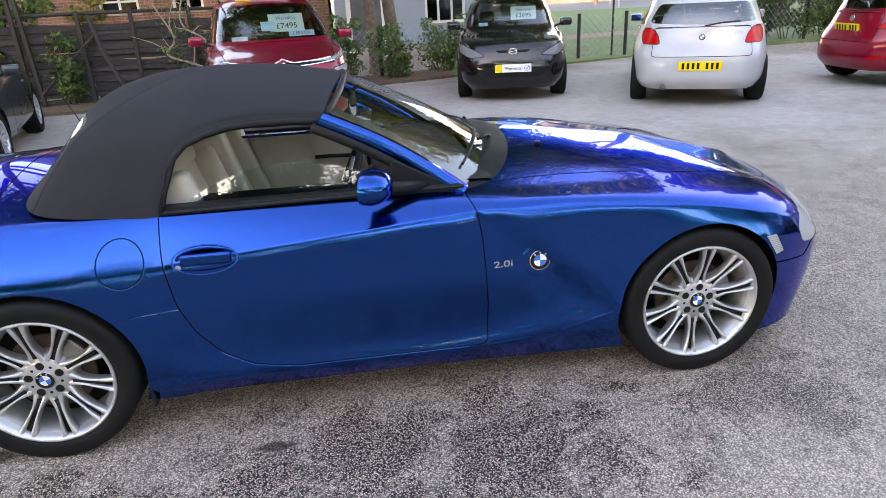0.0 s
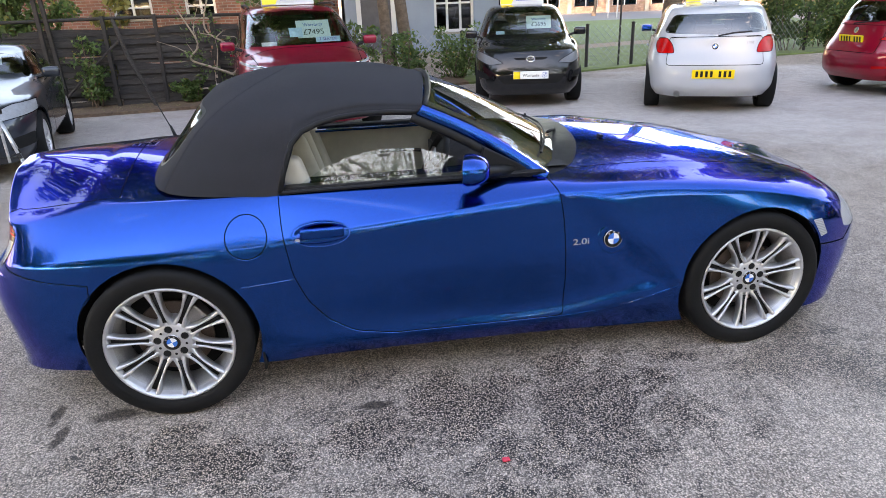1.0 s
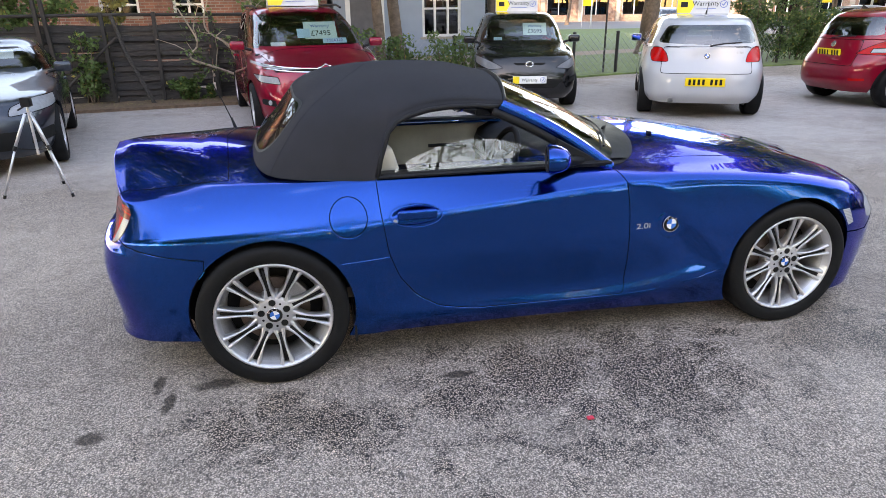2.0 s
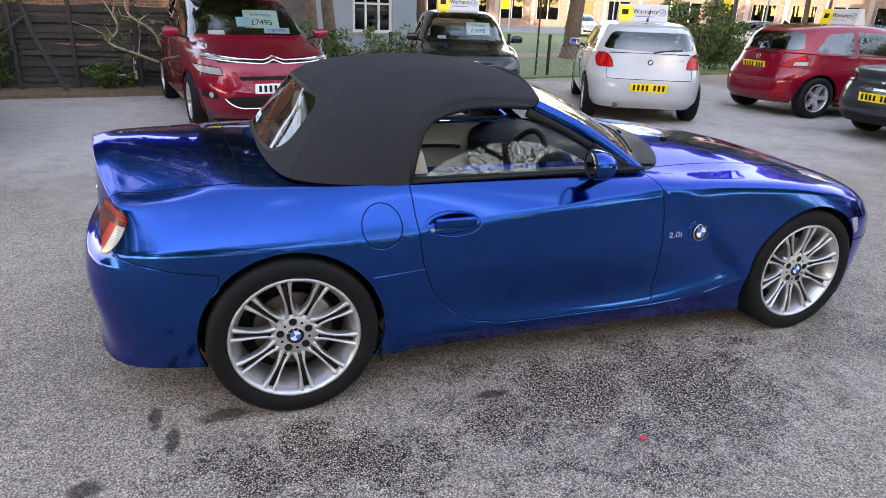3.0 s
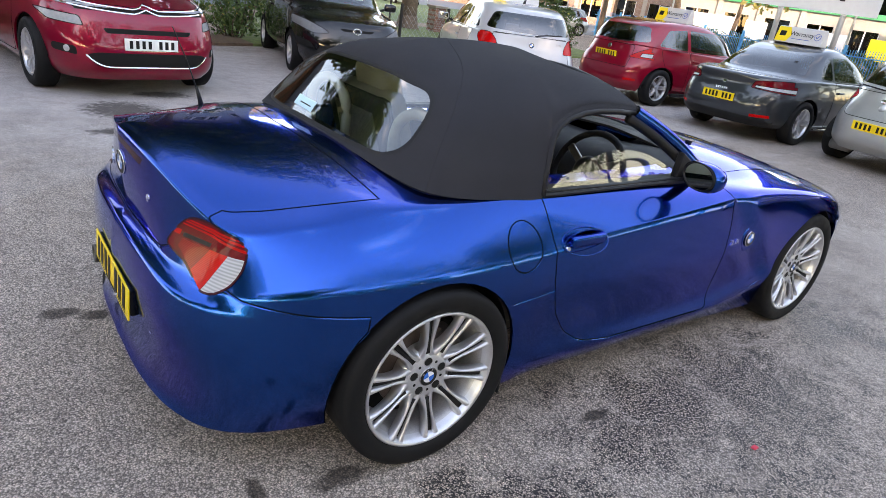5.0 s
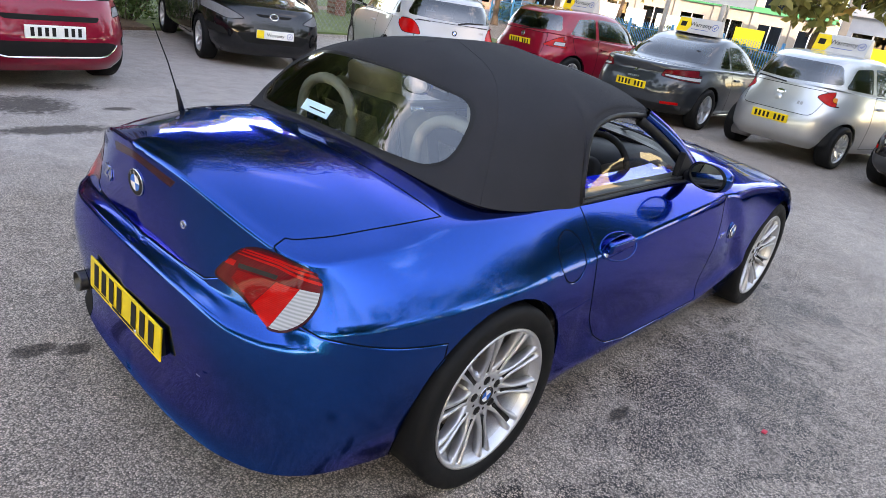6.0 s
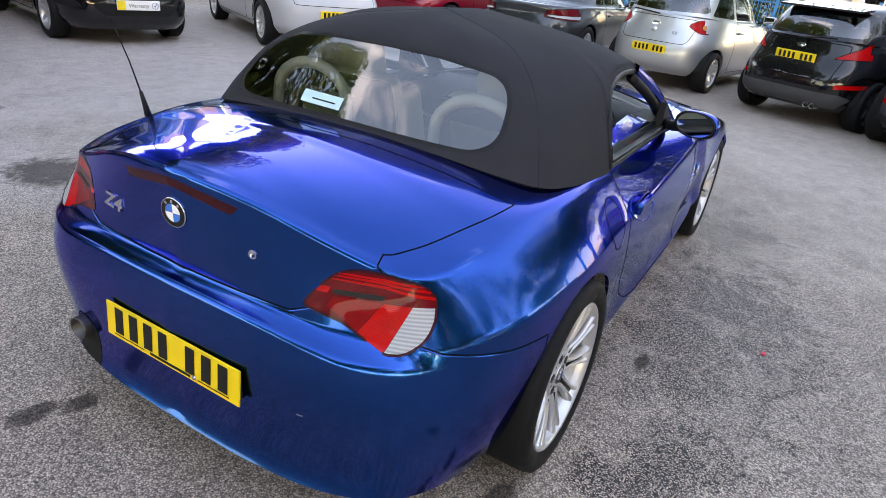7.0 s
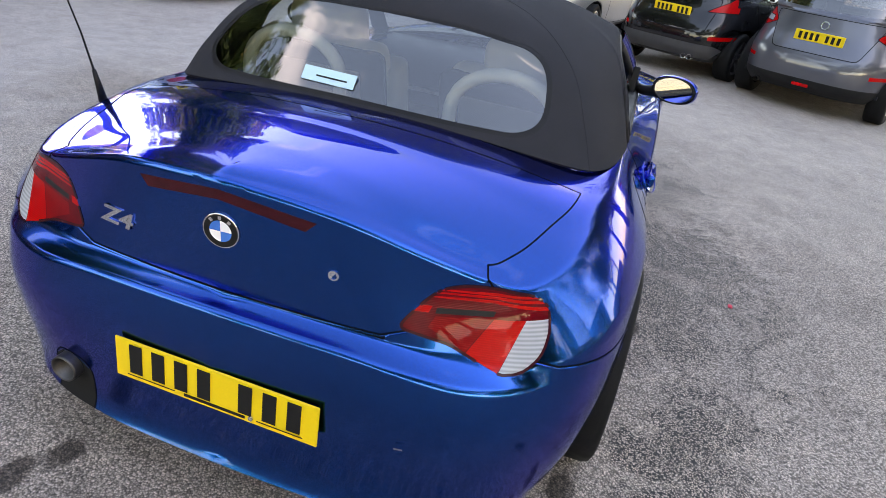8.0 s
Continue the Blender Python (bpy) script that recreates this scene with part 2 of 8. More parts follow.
def tarmac_material():
    """Worn pale tarmac with stone chippings, damp dark patches and paler ovals."""
    m, nt, b = mat("worn_tarmac")
    v = coords(nt, world_space=True)
    chip = node(nt, "ShaderNodeTexVoronoi", Scale=165.0)
    nt.links.new(v, chip.inputs["Vector"])
    chip2 = node(nt, "ShaderNodeTexVoronoi", Scale=330.0)
    nt.links.new(v, chip2.inputs["Vector"])
    stones = ramp(nt, chip.outputs["Color"], [(0.08, (0.125, 0.110, 0.099)), (0.40, (0.295, 0.261, 0.235)), (0.95, (0.53, 0.470, 0.425))])
    gaps = ramp(nt, chip.outputs["Distance"], [(0.40, 1.02), (0.64, 0.42)])
    deep = ramp(nt, chip.outputs["Distance"], [(0.36, 1.0), (0.58, 0.11)])
    base = mix(nt, 1.0, stones, gaps, "MULTIPLY")
    small = ramp(nt, chip2.outputs["Color"], [(0.1, 0.72), (0.9, 1.22)])
    base = mix(nt, 0.8, base, small, "MULTIPLY")
    broad = noise_tex(nt, v, 0.55, 6, 0.62)
    base = mix(nt, 1.0, base, ramp(nt, broad, [(0.3, (1.14, 1.05, 0.98)), (0.7, (1.60, 1.47, 1.35))]), "MULTIPLY")
    mid = noise_tex(nt, v, 3.2, 6, 0.7, 0.6)
    base = mix(nt, 1.0, base, ramp(nt, mid, [(0.30, 0.80), (0.47, 1.0)]), "MULTIPLY")
    # damp, washed-out area beside the parked roadster
    sep = nt.nodes.new("ShaderNodeSeparateXYZ")
    nt.links.new(v, sep.inputs["Vector"])

    def math_node(op, a, c=None):
        k = nt.nodes.new("ShaderNodeMath")
        k.operation = op
        for i, x in enumerate((a, c)):
            if x is None:
                continue
            if isinstance(x, (int, float)):
                k.inputs[i].default_value = x
            else:
                nt.links.new(x, k.inputs[i])
        return k.outputs[0]

    def oval(cx, cy, rx, ry):
        dx = math_node("DIVIDE", math_node("SUBTRACT", sep.outputs["X"], cx), rx)
        dy = math_node("DIVIDE", math_node("SUBTRACT", sep.outputs["Y"], cy), ry)
        return math_node("ADD", math_node("MULTIPLY", dx, dx), math_node("MULTIPLY", dy, dy))

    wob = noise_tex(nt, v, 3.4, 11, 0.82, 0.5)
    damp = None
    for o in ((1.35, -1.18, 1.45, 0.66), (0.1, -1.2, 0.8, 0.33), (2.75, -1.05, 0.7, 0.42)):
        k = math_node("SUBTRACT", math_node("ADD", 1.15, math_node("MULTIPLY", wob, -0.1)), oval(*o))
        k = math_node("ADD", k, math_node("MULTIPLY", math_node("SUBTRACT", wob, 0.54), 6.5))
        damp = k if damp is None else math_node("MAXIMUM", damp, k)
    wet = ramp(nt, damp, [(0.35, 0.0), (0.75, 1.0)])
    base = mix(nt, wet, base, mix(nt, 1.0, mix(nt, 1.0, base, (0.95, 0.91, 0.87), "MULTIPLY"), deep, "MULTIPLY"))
    # two paler ovals with ragged edges, the second smaller and warmer
    mottle = math_node("ADD", math_node("SUBTRACT", 1.0, oval(4.0, 6.2, 13.0, 4.6)), math_node("MULTIPLY", math_node("SUBTRACT", broad, 0.5), 2.4))
    base = mix(nt, ramp(nt, mottle, [(0.0, 0.0), (0.7, 0.6)]), base, mix(nt, 1.0, (0.48, 0.445, 0.43), small, "MULTIPLY"))
    warm_oval = math_node("ADD", math_node("SUBTRACT", 1.0, oval(5.6, -2.4, 3.5, 2.6)), math_node("MULTIPLY", math_node("SUBTRACT", broad, 0.5), 2.0))
    base = mix(nt, ramp(nt, warm_oval, [(0.0, 0.0), (1.0, 0.5)]), base, mix(nt, 1.0, (0.50, 0.445, 0.39), small, "MULTIPLY"))
    # trodden grit and scuffs
    grit = noise_tex(nt, v, 5.5, 8, 0.72, 0.3)
    speck = noise_tex(nt, v, 42.0, 3, 0.7)
    base = mix(nt, 1.0, base, ramp(nt, grit, [(0.30, (0.80, 0.78, 0.77)), (0.52, (1.0, 1.0, 1.0)), (0.74, (1.17, 1.14, 1.10))]), "MULTIPLY")
    base = mix(nt, 1.0, base, ramp(nt, speck, [(0.32, 0.62), (0.42, 1.0), (0.66, 1.06), (0.72, 1.3)]), "MULTIPLY")
    # small spills and drips
    fine = noise_tex(nt, v, 16.0, 6, 0.7, 0.4)
    spill = None
    for o in SPILLS:
        k = math_node("ADD", math_node("SUBTRACT", 1.0, oval(*o)), math_node("MULTIPLY", math_node("SUBTRACT", fine, 0.5), 2.2))
        spill = k if spill is None else math_node("MAXIMUM", spill, k)
    spot = ramp(nt, spill, [(0.1, 0.0), (0.7, 1.0)])
    base = mix(nt, spot, base, mix(nt, 1.0, base, (0.24, 0.225, 0.215), "MULTIPLY"))
    nt.links.new(base, b.inputs["Base Color"])
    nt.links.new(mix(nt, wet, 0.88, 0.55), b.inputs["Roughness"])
    h = mix(nt, 0.4, ramp(nt, chip.outputs["Distance"], [(0.35, 1.0), (0.65, 0.0)]), mid)
    bump(nt, b, h, 0.8, 0.006)
    return m


CANVAS = canvas_material()
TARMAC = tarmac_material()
SOIL = plain("leaf_littered_soil", (0.13, 0.085, 0.055), 0.95, vary=0.6, scale=14, bumpy=0.6, grain=60)
GRASS = plain("short_grass", (0.11, 0.15, 0.045), 0.95, vary=0.7, scale=3.5, bumpy=0.6, grain=45)
PATH_DIRT = plain("worn_path", (0.24, 0.17, 0.12), 0.95, vary=0.25, scale=3, bumpy=0.3)
ROAD_MAT = plain("road_asphalt", (0.17, 0.17, 0.175), 0.85, vary=0.2, scale=1.5, bumpy=0.2)
BARK = plain("bark", (0.13, 0.095, 0.07), 0.9, vary=0.5, scale=12, bumpy=0.8, grain=50)
TWIG = plain("pale_twig", (0.28, 0.23, 0.18), 0.85, vary=0.35, scale=12, bumpy=0.4)
IRON = plain("dark_iron", (0.03, 0.028, 0.027), 0.7, 0.3, 0.4, 12)
BLUE_RAIL = plain("blue_painted_railing", (0.03, 0.24, 0.50), 0.45, vary=0.15)
GALV = plain("galvanised_post", (0.42, 0.43, 0.44), 0.5, 0.6, 0.15)
WHITE_FRAME = plain("white_window_frame", (0.60, 0.60, 0.60), 0.4, vary=0.05)
RENDER_BLUE = plain("pale_blue_render", (0.24, 0.29, 0.36), 0.85, vary=0.1, scale=2, bumpy=0.15)
STONE = plain("pale_stone", (0.30, 0.27, 0.23), 0.85, vary=0.15, scale=3, bumpy=0.2)
SLATE = plain("roof_slate", (0.09, 0.09, 0.10), 0.7, vary=0.3, scale=5, bumpy=0.3)
GREEN_SIGN = plain("green_fascia", (0.02, 0.20, 0.08), 0.4, vary=0.08)
WIN_GLASS = glass("window_glass", (0.25, 0.28, 0.30))
DARK_ROOM = plain("dark_room", (0.05, 0.05, 0.055), 0.9)


def brick_material(name, a, c, mortar, scale=1.0):
    m, nt, b = mat(name)
    g = nt.nodes.new("ShaderNodeTexCoord")
    mp = nt.nodes.new("ShaderNodeMapping")
    mp.inputs["Rotation"].default_value = (radians(90), 0, 0)
    nt.links.new(g.outputs["Object"], mp.inputs["Vector"])
    bt = node(nt, "ShaderNodeTexBrick", Scale=scale)
    bt.inputs["Color1"].default_value = (*a, 1)
    bt.inputs["Color2"].default_value = (*c, 1)
    bt.inputs["Mortar"].default_value = (*mortar, 1)
    bt.inputs["Mortar Size"].default_value = 0.008
    bt.inputs["Brick Width"].default_value = 0.225
    bt.inputs["Row Height"].default_value = 0.075
    nt.links.new(mp.outputs["Vector"], bt.inputs["Vector"])
    n = noise_tex(nt, g.outputs["Object"], 3.0, 5)
    nt.links.new(mix(nt, 1.0, bt.outputs["Color"], ramp(nt, n, [(0.3, 0.75), (0.7, 1.2)]), "MULTIPLY"), b.inputs["Base Color"])
    b.inputs["Roughness"].default_value = 0.88
    bump(nt, b, bt.outputs["Fac"], -0.4, 0.01)
    return m


BRICK = brick_material("red_brick", (0.25, 0.105, 0.07), (0.17, 0.075, 0.055), (0.24, 0.21, 0.18))
BRICK_PALE = brick_material("buff_red_brick", (0.26, 0.15, 0.10), (0.21, 0.11, 0.075), (0.27, 0.24, 0.21))


def board_material():
    m, nt, b = mat("weathered_fence_board")
    v = coords(nt, scale=(1.2, 8, 14))
    oi = nt.nodes.new("ShaderNodeObjectInfo")
    n = noise_tex(nt, v, 4.0, 6, 0.65, 0.8)
    c = ramp(nt, n, [(0.25, (0.012, 0.011, 0.011)), (0.5, (0.034, 0.031, 0.030)), (0.8, (0.085, 0.077, 0.073))])
    c = mix(nt, 1.0, c, ramp(nt, oi.outputs["Random"], [(0.0, (0.65, 0.66, 0.68)), (1.0, (1.25, 1.18, 1.1))]), "MULTIPLY")
    nt.links.new(c, b.inputs["Base Color"])
    b.inputs["Roughness"].default_value = 0.92
    bump(nt, b, n, 0.6, 0.01)
    return m


BOARD = board_material()


def leaf_material(name, dark, light, dry):
    m, nt, b = mat(name)
    g = nt.nodes.new("ShaderNodeNewGeometry")
    c = ramp(nt, g.outputs["Random Per Island"], [(0.0, dark), (0.6, light), (0.93, light), (1.0, dry)])
    nt.links.new(c, b.inputs["Base Color"])
    b.inputs["Roughness"].default_value = 0.55
    b.inputs["Transmission Weight"].default_value = 0.0
    b.inputs["Subsurface Weight"].default_value = 0.0
    t = nt.nodes.new("ShaderNodeBsdfTranslucent")
    nt.links.new(c, t.inputs["Color"])
    mx = nt.nodes.new("ShaderNodeMixShader")
    mx.inputs["Fac"].default_value = 0.35
    out = nt.nodes["Material Output"]
    nt.links.new(b.outputs["BSDF"], mx.inputs[1])
    nt.links.new(t.outputs["BSDF"], mx.inputs[2])
    nt.links.new(mx.outputs["Shader"], out.inputs["Surface"])
    return m


LEAF = leaf_material("green_leaves", (0.035, 0.075, 0.02), (0.10, 0.17, 0.045), (0.30, 0.24, 0.05))
LEAF_AUTUMN = leaf_material("turning_leaves", (0.11, 0.13, 0.03), (0.26, 0.23, 0.06), (0.38, 0.22, 0.05))
LEAF_HEDGE = leaf_material("hedge_leaves", (0.025, 0.06, 0.018), (0.075, 0.13, 0.035), (0.30, 0.27, 0.06))

from mathutils.bvhtree import BVHTree

# ---- mesh tools ----
def mesh_from(bm, name, material, smooth=True):
    me = bpy.data.meshes.new(name)
    bm.to_mesh(me)
    bm.free()
    for p in me.polygons:
        p.use_smooth = smooth
    mats = material if isinstance(material, (list, tuple)) else [material]
    for k in mats:
        me.materials.append(k)
    return me


def part(name, bm, material=None, parent=None, label="", smooth=False, at=None):
    """Links a bmesh, or a ready mesh, as one object under a thing or under a part."""
    me = bm if isinstance(bm, bpy.types.Mesh) else mesh_from(bm, name, material, smooth)
    ob = new(name, me)
    if parent is not None:
        ob.parent = parent
    if at is not None:
        ob.matrix_basis = at
    if label:
        tagged(ob, label)
    return ob


def thing(name, label, category, at=None, group="", kind=""):
    ob = new(name)
    ob.empty_display_size = 0.1
    if at is not None:
        ob.matrix_basis = at
    return tagged(ob, label, category, group, kind)


def box(x0, y0, z0, x1, y1, z1, bevel=0.0, seg=2):
    bm = bmesh.new()
    bmesh.ops.create_cube(bm, size=1.0)
    bmesh.ops.scale(bm, vec=(x1 - x0, y1 - y0, z1 - z0), verts=bm.verts)
    bmesh.ops.translate(bm, vec=((x0 + x1) / 2, (y0 + y1) / 2, (z0 + z1) / 2), verts=bm.verts)
    if bevel:
        bmesh.ops.bevel(bm, geom=bm.edges[:], offset=bevel, segments=seg, profile=0.6, affect="EDGES")
    return bm


def turned(bm, m):
    bmesh.ops.transform(bm, matrix=m, verts=bm.verts)
    return bm


def joined(*bms):
    out = bmesh.new()
    for b in bms:
        me = bpy.data.meshes.new("tmp")
        b.to_mesh(me)
        b.free()
        out.from_mesh(me)
        bpy.data.meshes.remove(me)
    return out


def lathe(profile, n=48, axis="Y", closed=False):
    """Spins (radius, along) points round an axis."""
    bm = bmesh.new()
    rings = []
    for r, a in profile:
        ring = []
        for i in range(n):
            c, s = r * math.cos(math.tau * i / n), r * math.sin(math.tau * i / n)
            ring.append(bm.verts.new((c, a, s) if axis == "Y" else (c, s, a)))
        rings.append(ring)
    pairs = list(zip(rings, rings[1:])) + ([(rings[-1], rings[0])] if closed else [])
    for p, q in pairs:
        for i in range(n):
            bm.faces.new((p[i], p[(i + 1) % n], q[(i + 1) % n], q[i]))
    bmesh.ops.recalc_face_normals(bm, faces=bm.faces)
    return bm


def tube(points, radius, n=6, ends=True, taper=None):
    """A round bar along points; radius may shrink to taper at the end."""
    bm = bmesh.new()
    pts = [Vector(p) for p in points]
    rings = []
    up = Vector((0.13, 0.21, 0.97))
    for i, p in enumerate(pts):
        d = (pts[min(i + 1, len(pts) - 1)] - pts[max(i - 1, 0)])
        if d.length < 1e-9:
            d = Vector((0, 0, 1))
        d.normalize()
        a = d.cross(up)
        if a.length < 1e-3:
            a = d.cross(Vector((1, 0, 0)))
        a.normalize()
        b = d.cross(a)
        r = radius if taper is None else radius + (taper - radius) * i / max(1, len(pts) - 1)
        rings.append([bm.verts.new(p + (a * math.cos(math.tau * k / n) + b * math.sin(math.tau * k / n)) * r) for k in range(n)])
    for p, q in zip(rings, rings[1:]):
        for k in range(n):
            bm.faces.new((p[k], p[(k + 1) % n], q[(k + 1) % n], q[k]))
    if ends and len(rings) > 1:
        bm.faces.new(rings[0])
        bm.faces.new(rings[-1][::-1])
    bmesh.ops.recalc_face_normals(bm, faces=bm.faces)
    return bm


def slab(outline, thick, bevel=0.0):
    """A flat plate: outline in (x, z), lying in the plane y = 0 .. thick."""
    bm = bmesh.new()
    vs = [bm.verts.new((x, 0, z)) for x, z in outline]
    f = bm.faces.new(vs)
    ext = bmesh.ops.extrude_face_region(bm, geom=[f])
    bmesh.ops.translate(bm, vec=(0, thick, 0), verts=[g for g in ext["geom"] if isinstance(g, bmesh.types.BMVert)])
    bmesh.ops.recalc_face_normals(bm, faces=bm.faces)
    if bevel:
        bmesh.ops.bevel(bm, geom=bm.edges[:], offset=bevel, segments=1, affect="EDGES")
    return bm


def lettering(text, size, material, name="lettering", parent=None, at=None, depth=0.001, shear=0.0, bold=0.0):
    cu = bpy.data.curves.new(name, "FONT")
    cu.body, cu.size, cu.extrude, cu.align_x, cu.align_y, cu.shear, cu.offset = text, size, depth, "CENTER", "CENTER", shear, bold
    tmp = bpy.data.objects.new("tmp_text", cu)
    scene.collection.objects.link(tmp)
    bpy.context.view_layer.update()
    me = bpy.data.meshes.new_from_object(tmp.evaluated_get(bpy.context.evaluated_depsgraph_get()))
    bpy.data.objects.remove(tmp)
    me.materials.clear()
    me.materials.append(material)
    ob = new(name, me)
    if parent is not None:
        ob.parent = parent
    if at is not None:
        ob.matrix_basis = at
    return ob


def bars(widths, h, gap, thick=0.001):
    """Plain strokes in a row in the plane y = 0, centred: stands for a registration."""
    total = sum(widths) + gap * (len(widths) - 1)
    out, x = [], -total / 2
    for w in widths:
        if w > 0:
            out.append(box(x, -thick, -h / 2, x + w, 0, h / 2))
        x += w + gap
    return joined(*out)


# ---- curved shells cut into panels ----
def spline(points, per):
    """Catmull-Rom through control points (array n x 3), per steps a span."""
    p = np.asarray(points, float)
    q = np.vstack([2 * p[0] - p[1], p, 2 * p[-1] - p[-2]])
    out = []
    for i in range(1, len(q) - 2):
        a, b, c, d = q[i - 1], q[i], q[i + 1], q[i + 2]
        for k in range(per):
            t = k / per
            out.append(0.5 * ((2 * b) + (c - a) * t + (2 * a - 5 * b + 4 * c - d) * t * t + (3 * b - a - 3 * c + d) * t ** 3))
    out.append(p[-1])
    return np.array(out)


def net_surface(lines, per_along, per_across, relax=0, hold=(), creases=()):
    """A grid (rows x columns x 3) through character lines, smooth both ways but for creases (row, first column, last column, fade)."""
    rows = np.array([spline(l, per_along) for l in lines])

    def across(c, j):
        full = spline(c, per_across)
        for r, a, b, fade in creases:
            u = j / per_along
            w = max(0.0, min(1.0, min((u - a) / fade + 1, (b - u) / fade + 1)))
            if w > 0:
                broken = np.vstack([spline(c[:r + 1], per_across)[:-1], spline(c[r:], per_across)])
                near = np.clip(1 - np.abs(np.arange(len(full)) / per_across - r) / 1.0, 0, 1)[:, None] > 0
                full = np.where(near, full * (1 - w) + broken * w, full)
        return full

    grid = np.stack([across(rows[:, j], j) for j in range(rows.shape[1])], axis=1)
    keep = np.zeros(grid.shape[:2], bool)
    keep[0], keep[-1], keep[:, 0], keep[:, -1] = True, True, True, True
    for r in hold:
        keep[r * per_across] = True
    for _ in range(relax):
        g = grid.copy()
        g[1:-1, 1:-1] = 0.5 * grid[1:-1, 1:-1] + 0.125 * (grid[:-2, 1:-1] + grid[2:, 1:-1] + grid[1:-1, :-2] + grid[1:-1, 2:])
        g[1:-1, 0, 0::2] = grid[1:-1, 0, 0::2]
        grid = np.where(keep[..., None], grid, g)
    return grid


class Shell:
    """A mirrored grid as one bmesh whose faces carry a part number."""

    def __init__(self, grid, marked=None):
        self.tree = None
        self.bm = bm = bmesh.new()
        self.ids = bm.faces.layers.int.new("part")
        self.names = ["body"]
        R, C = grid.shape[:2]
        for side in (1, -1):
            vs = [[bm.verts.new((p[0], p[1] * side, p[2])) for p in row] for row in grid]
            for i in range(R - 1):
                for j in range(C - 1):
                    q = [vs[i][j], vs[i][j + 1], vs[i + 1][j + 1], vs[i + 1][j]]
                    if side == -1:
                        q.reverse()
                    f = bm.faces.new(q)
                    if marked and marked[1](i, j):
                        f[self.ids] = self.number(marked[0])
        bmesh.ops.remove_doubles(bm, verts=bm.verts, dist=0.0006)
        bmesh.ops.dissolve_degenerate(bm, dist=0.0004, edges=bm.edges)
        bm.normal_update()

    def number(self, name):
        if name not in self.names:
            self.names.append(name)
        return self.names.index(name)

    def carve(self, name, poly, axes, where, only=None):
        """Cuts along the outline poly, seen along the third axis, and gives what lies inside to part name."""
        bm, (a, b) = self.bm, axes
        P = [Vector(p) for p in poly]
        lo = (min(p[0] for p in P) - 0.002, min(p[1] for p in P) - 0.002)
        hi = (max(p[0] for p in P) + 0.002, max(p[1] for p in P) + 0.002)
        allowed = None if only is None else {self.number(o) for o in only}

        def near(f):
            if allowed is not None and f[self.ids] not in allowed:
                return False
            us = [v.co[a] for v in f.verts]
            ws = [v.co[b] for v in f.verts]
            return max(us) >= lo[0] and min(us) <= hi[0] and max(ws) >= lo[1] and min(ws) <= hi[1] and where(f.calc_center_median(), f.normal)

        faces = [f for f in bm.faces if near(f)]
        for i, p in enumerate(P):
            q = P[(i + 1) % len(P)]
            d = q - p
            if d.length < 1e-6 or not faces:
                continue
            no, co = Vector((0, 0, 0)), Vector((0, 0, 0))
            no[a], no[b] = -d[1], d[0]
            co[a], co[b] = p[0], p[1]
            mlo = (min(p[0], q[0]) - 0.05, min(p[1], q[1]) - 0.05)
            mhi = (max(p[0], q[0]) + 0.05, max(p[1], q[1]) + 0.05)
            hit, rest = [], []
            for f in faces:
                us = [v.co[a] for v in f.verts]
                ws = [v.co[b] for v in f.verts]
                (hit if max(us) >= mlo[0] and min(us) <= mhi[0] and max(ws) >= mlo[1] and min(ws) <= mhi[1] else rest).append(f)
            if not hit:
                continue
            es = list({e for f in hit for e in f.edges})
            vs = list({v for f in hit for v in f.verts})
            r = bmesh.ops.bisect_plane(bm, geom=hit + es + vs, dist=1e-5, plane_co=co, plane_no=no)
            faces = rest + [g for g in r["geom"] if isinstance(g, bmesh.types.BMFace)]
        k = self.number(name)
        n = len(P)
        count = 0
        for f in set(faces):
            if not f.is_valid:
                continue
            c = f.calc_center_median()
            u, w, inside = c[a], c[b], False
            for i in range(n):
                p, q = P[i], P[(i + 1) % n]
                if (p[1] > w) != (q[1] > w) and u < (q[0] - p[0]) * (w - p[1]) / (q[1] - p[1]) + p[0]:
                    inside = not inside
            if inside:
                f[self.ids] = k
                count += 1
        return count

    def assign(self, name, test):
        k = self.number(name)
        for f in self.bm.faces:
            if f[self.ids] == 0 and test(f.calc_center_median(), f.normal):
                f[self.ids] = k

    def split_sides(self, names):
        """Gives the two halves of a mirrored part numbers of their own."""
        for nm in names:
            k, k2 = self.number(nm), self.number(nm + "~")
            for f in self.bm.faces:
                if f[self.ids] == k and f.calc_center_median().y > 0:
                    f[self.ids] = k2

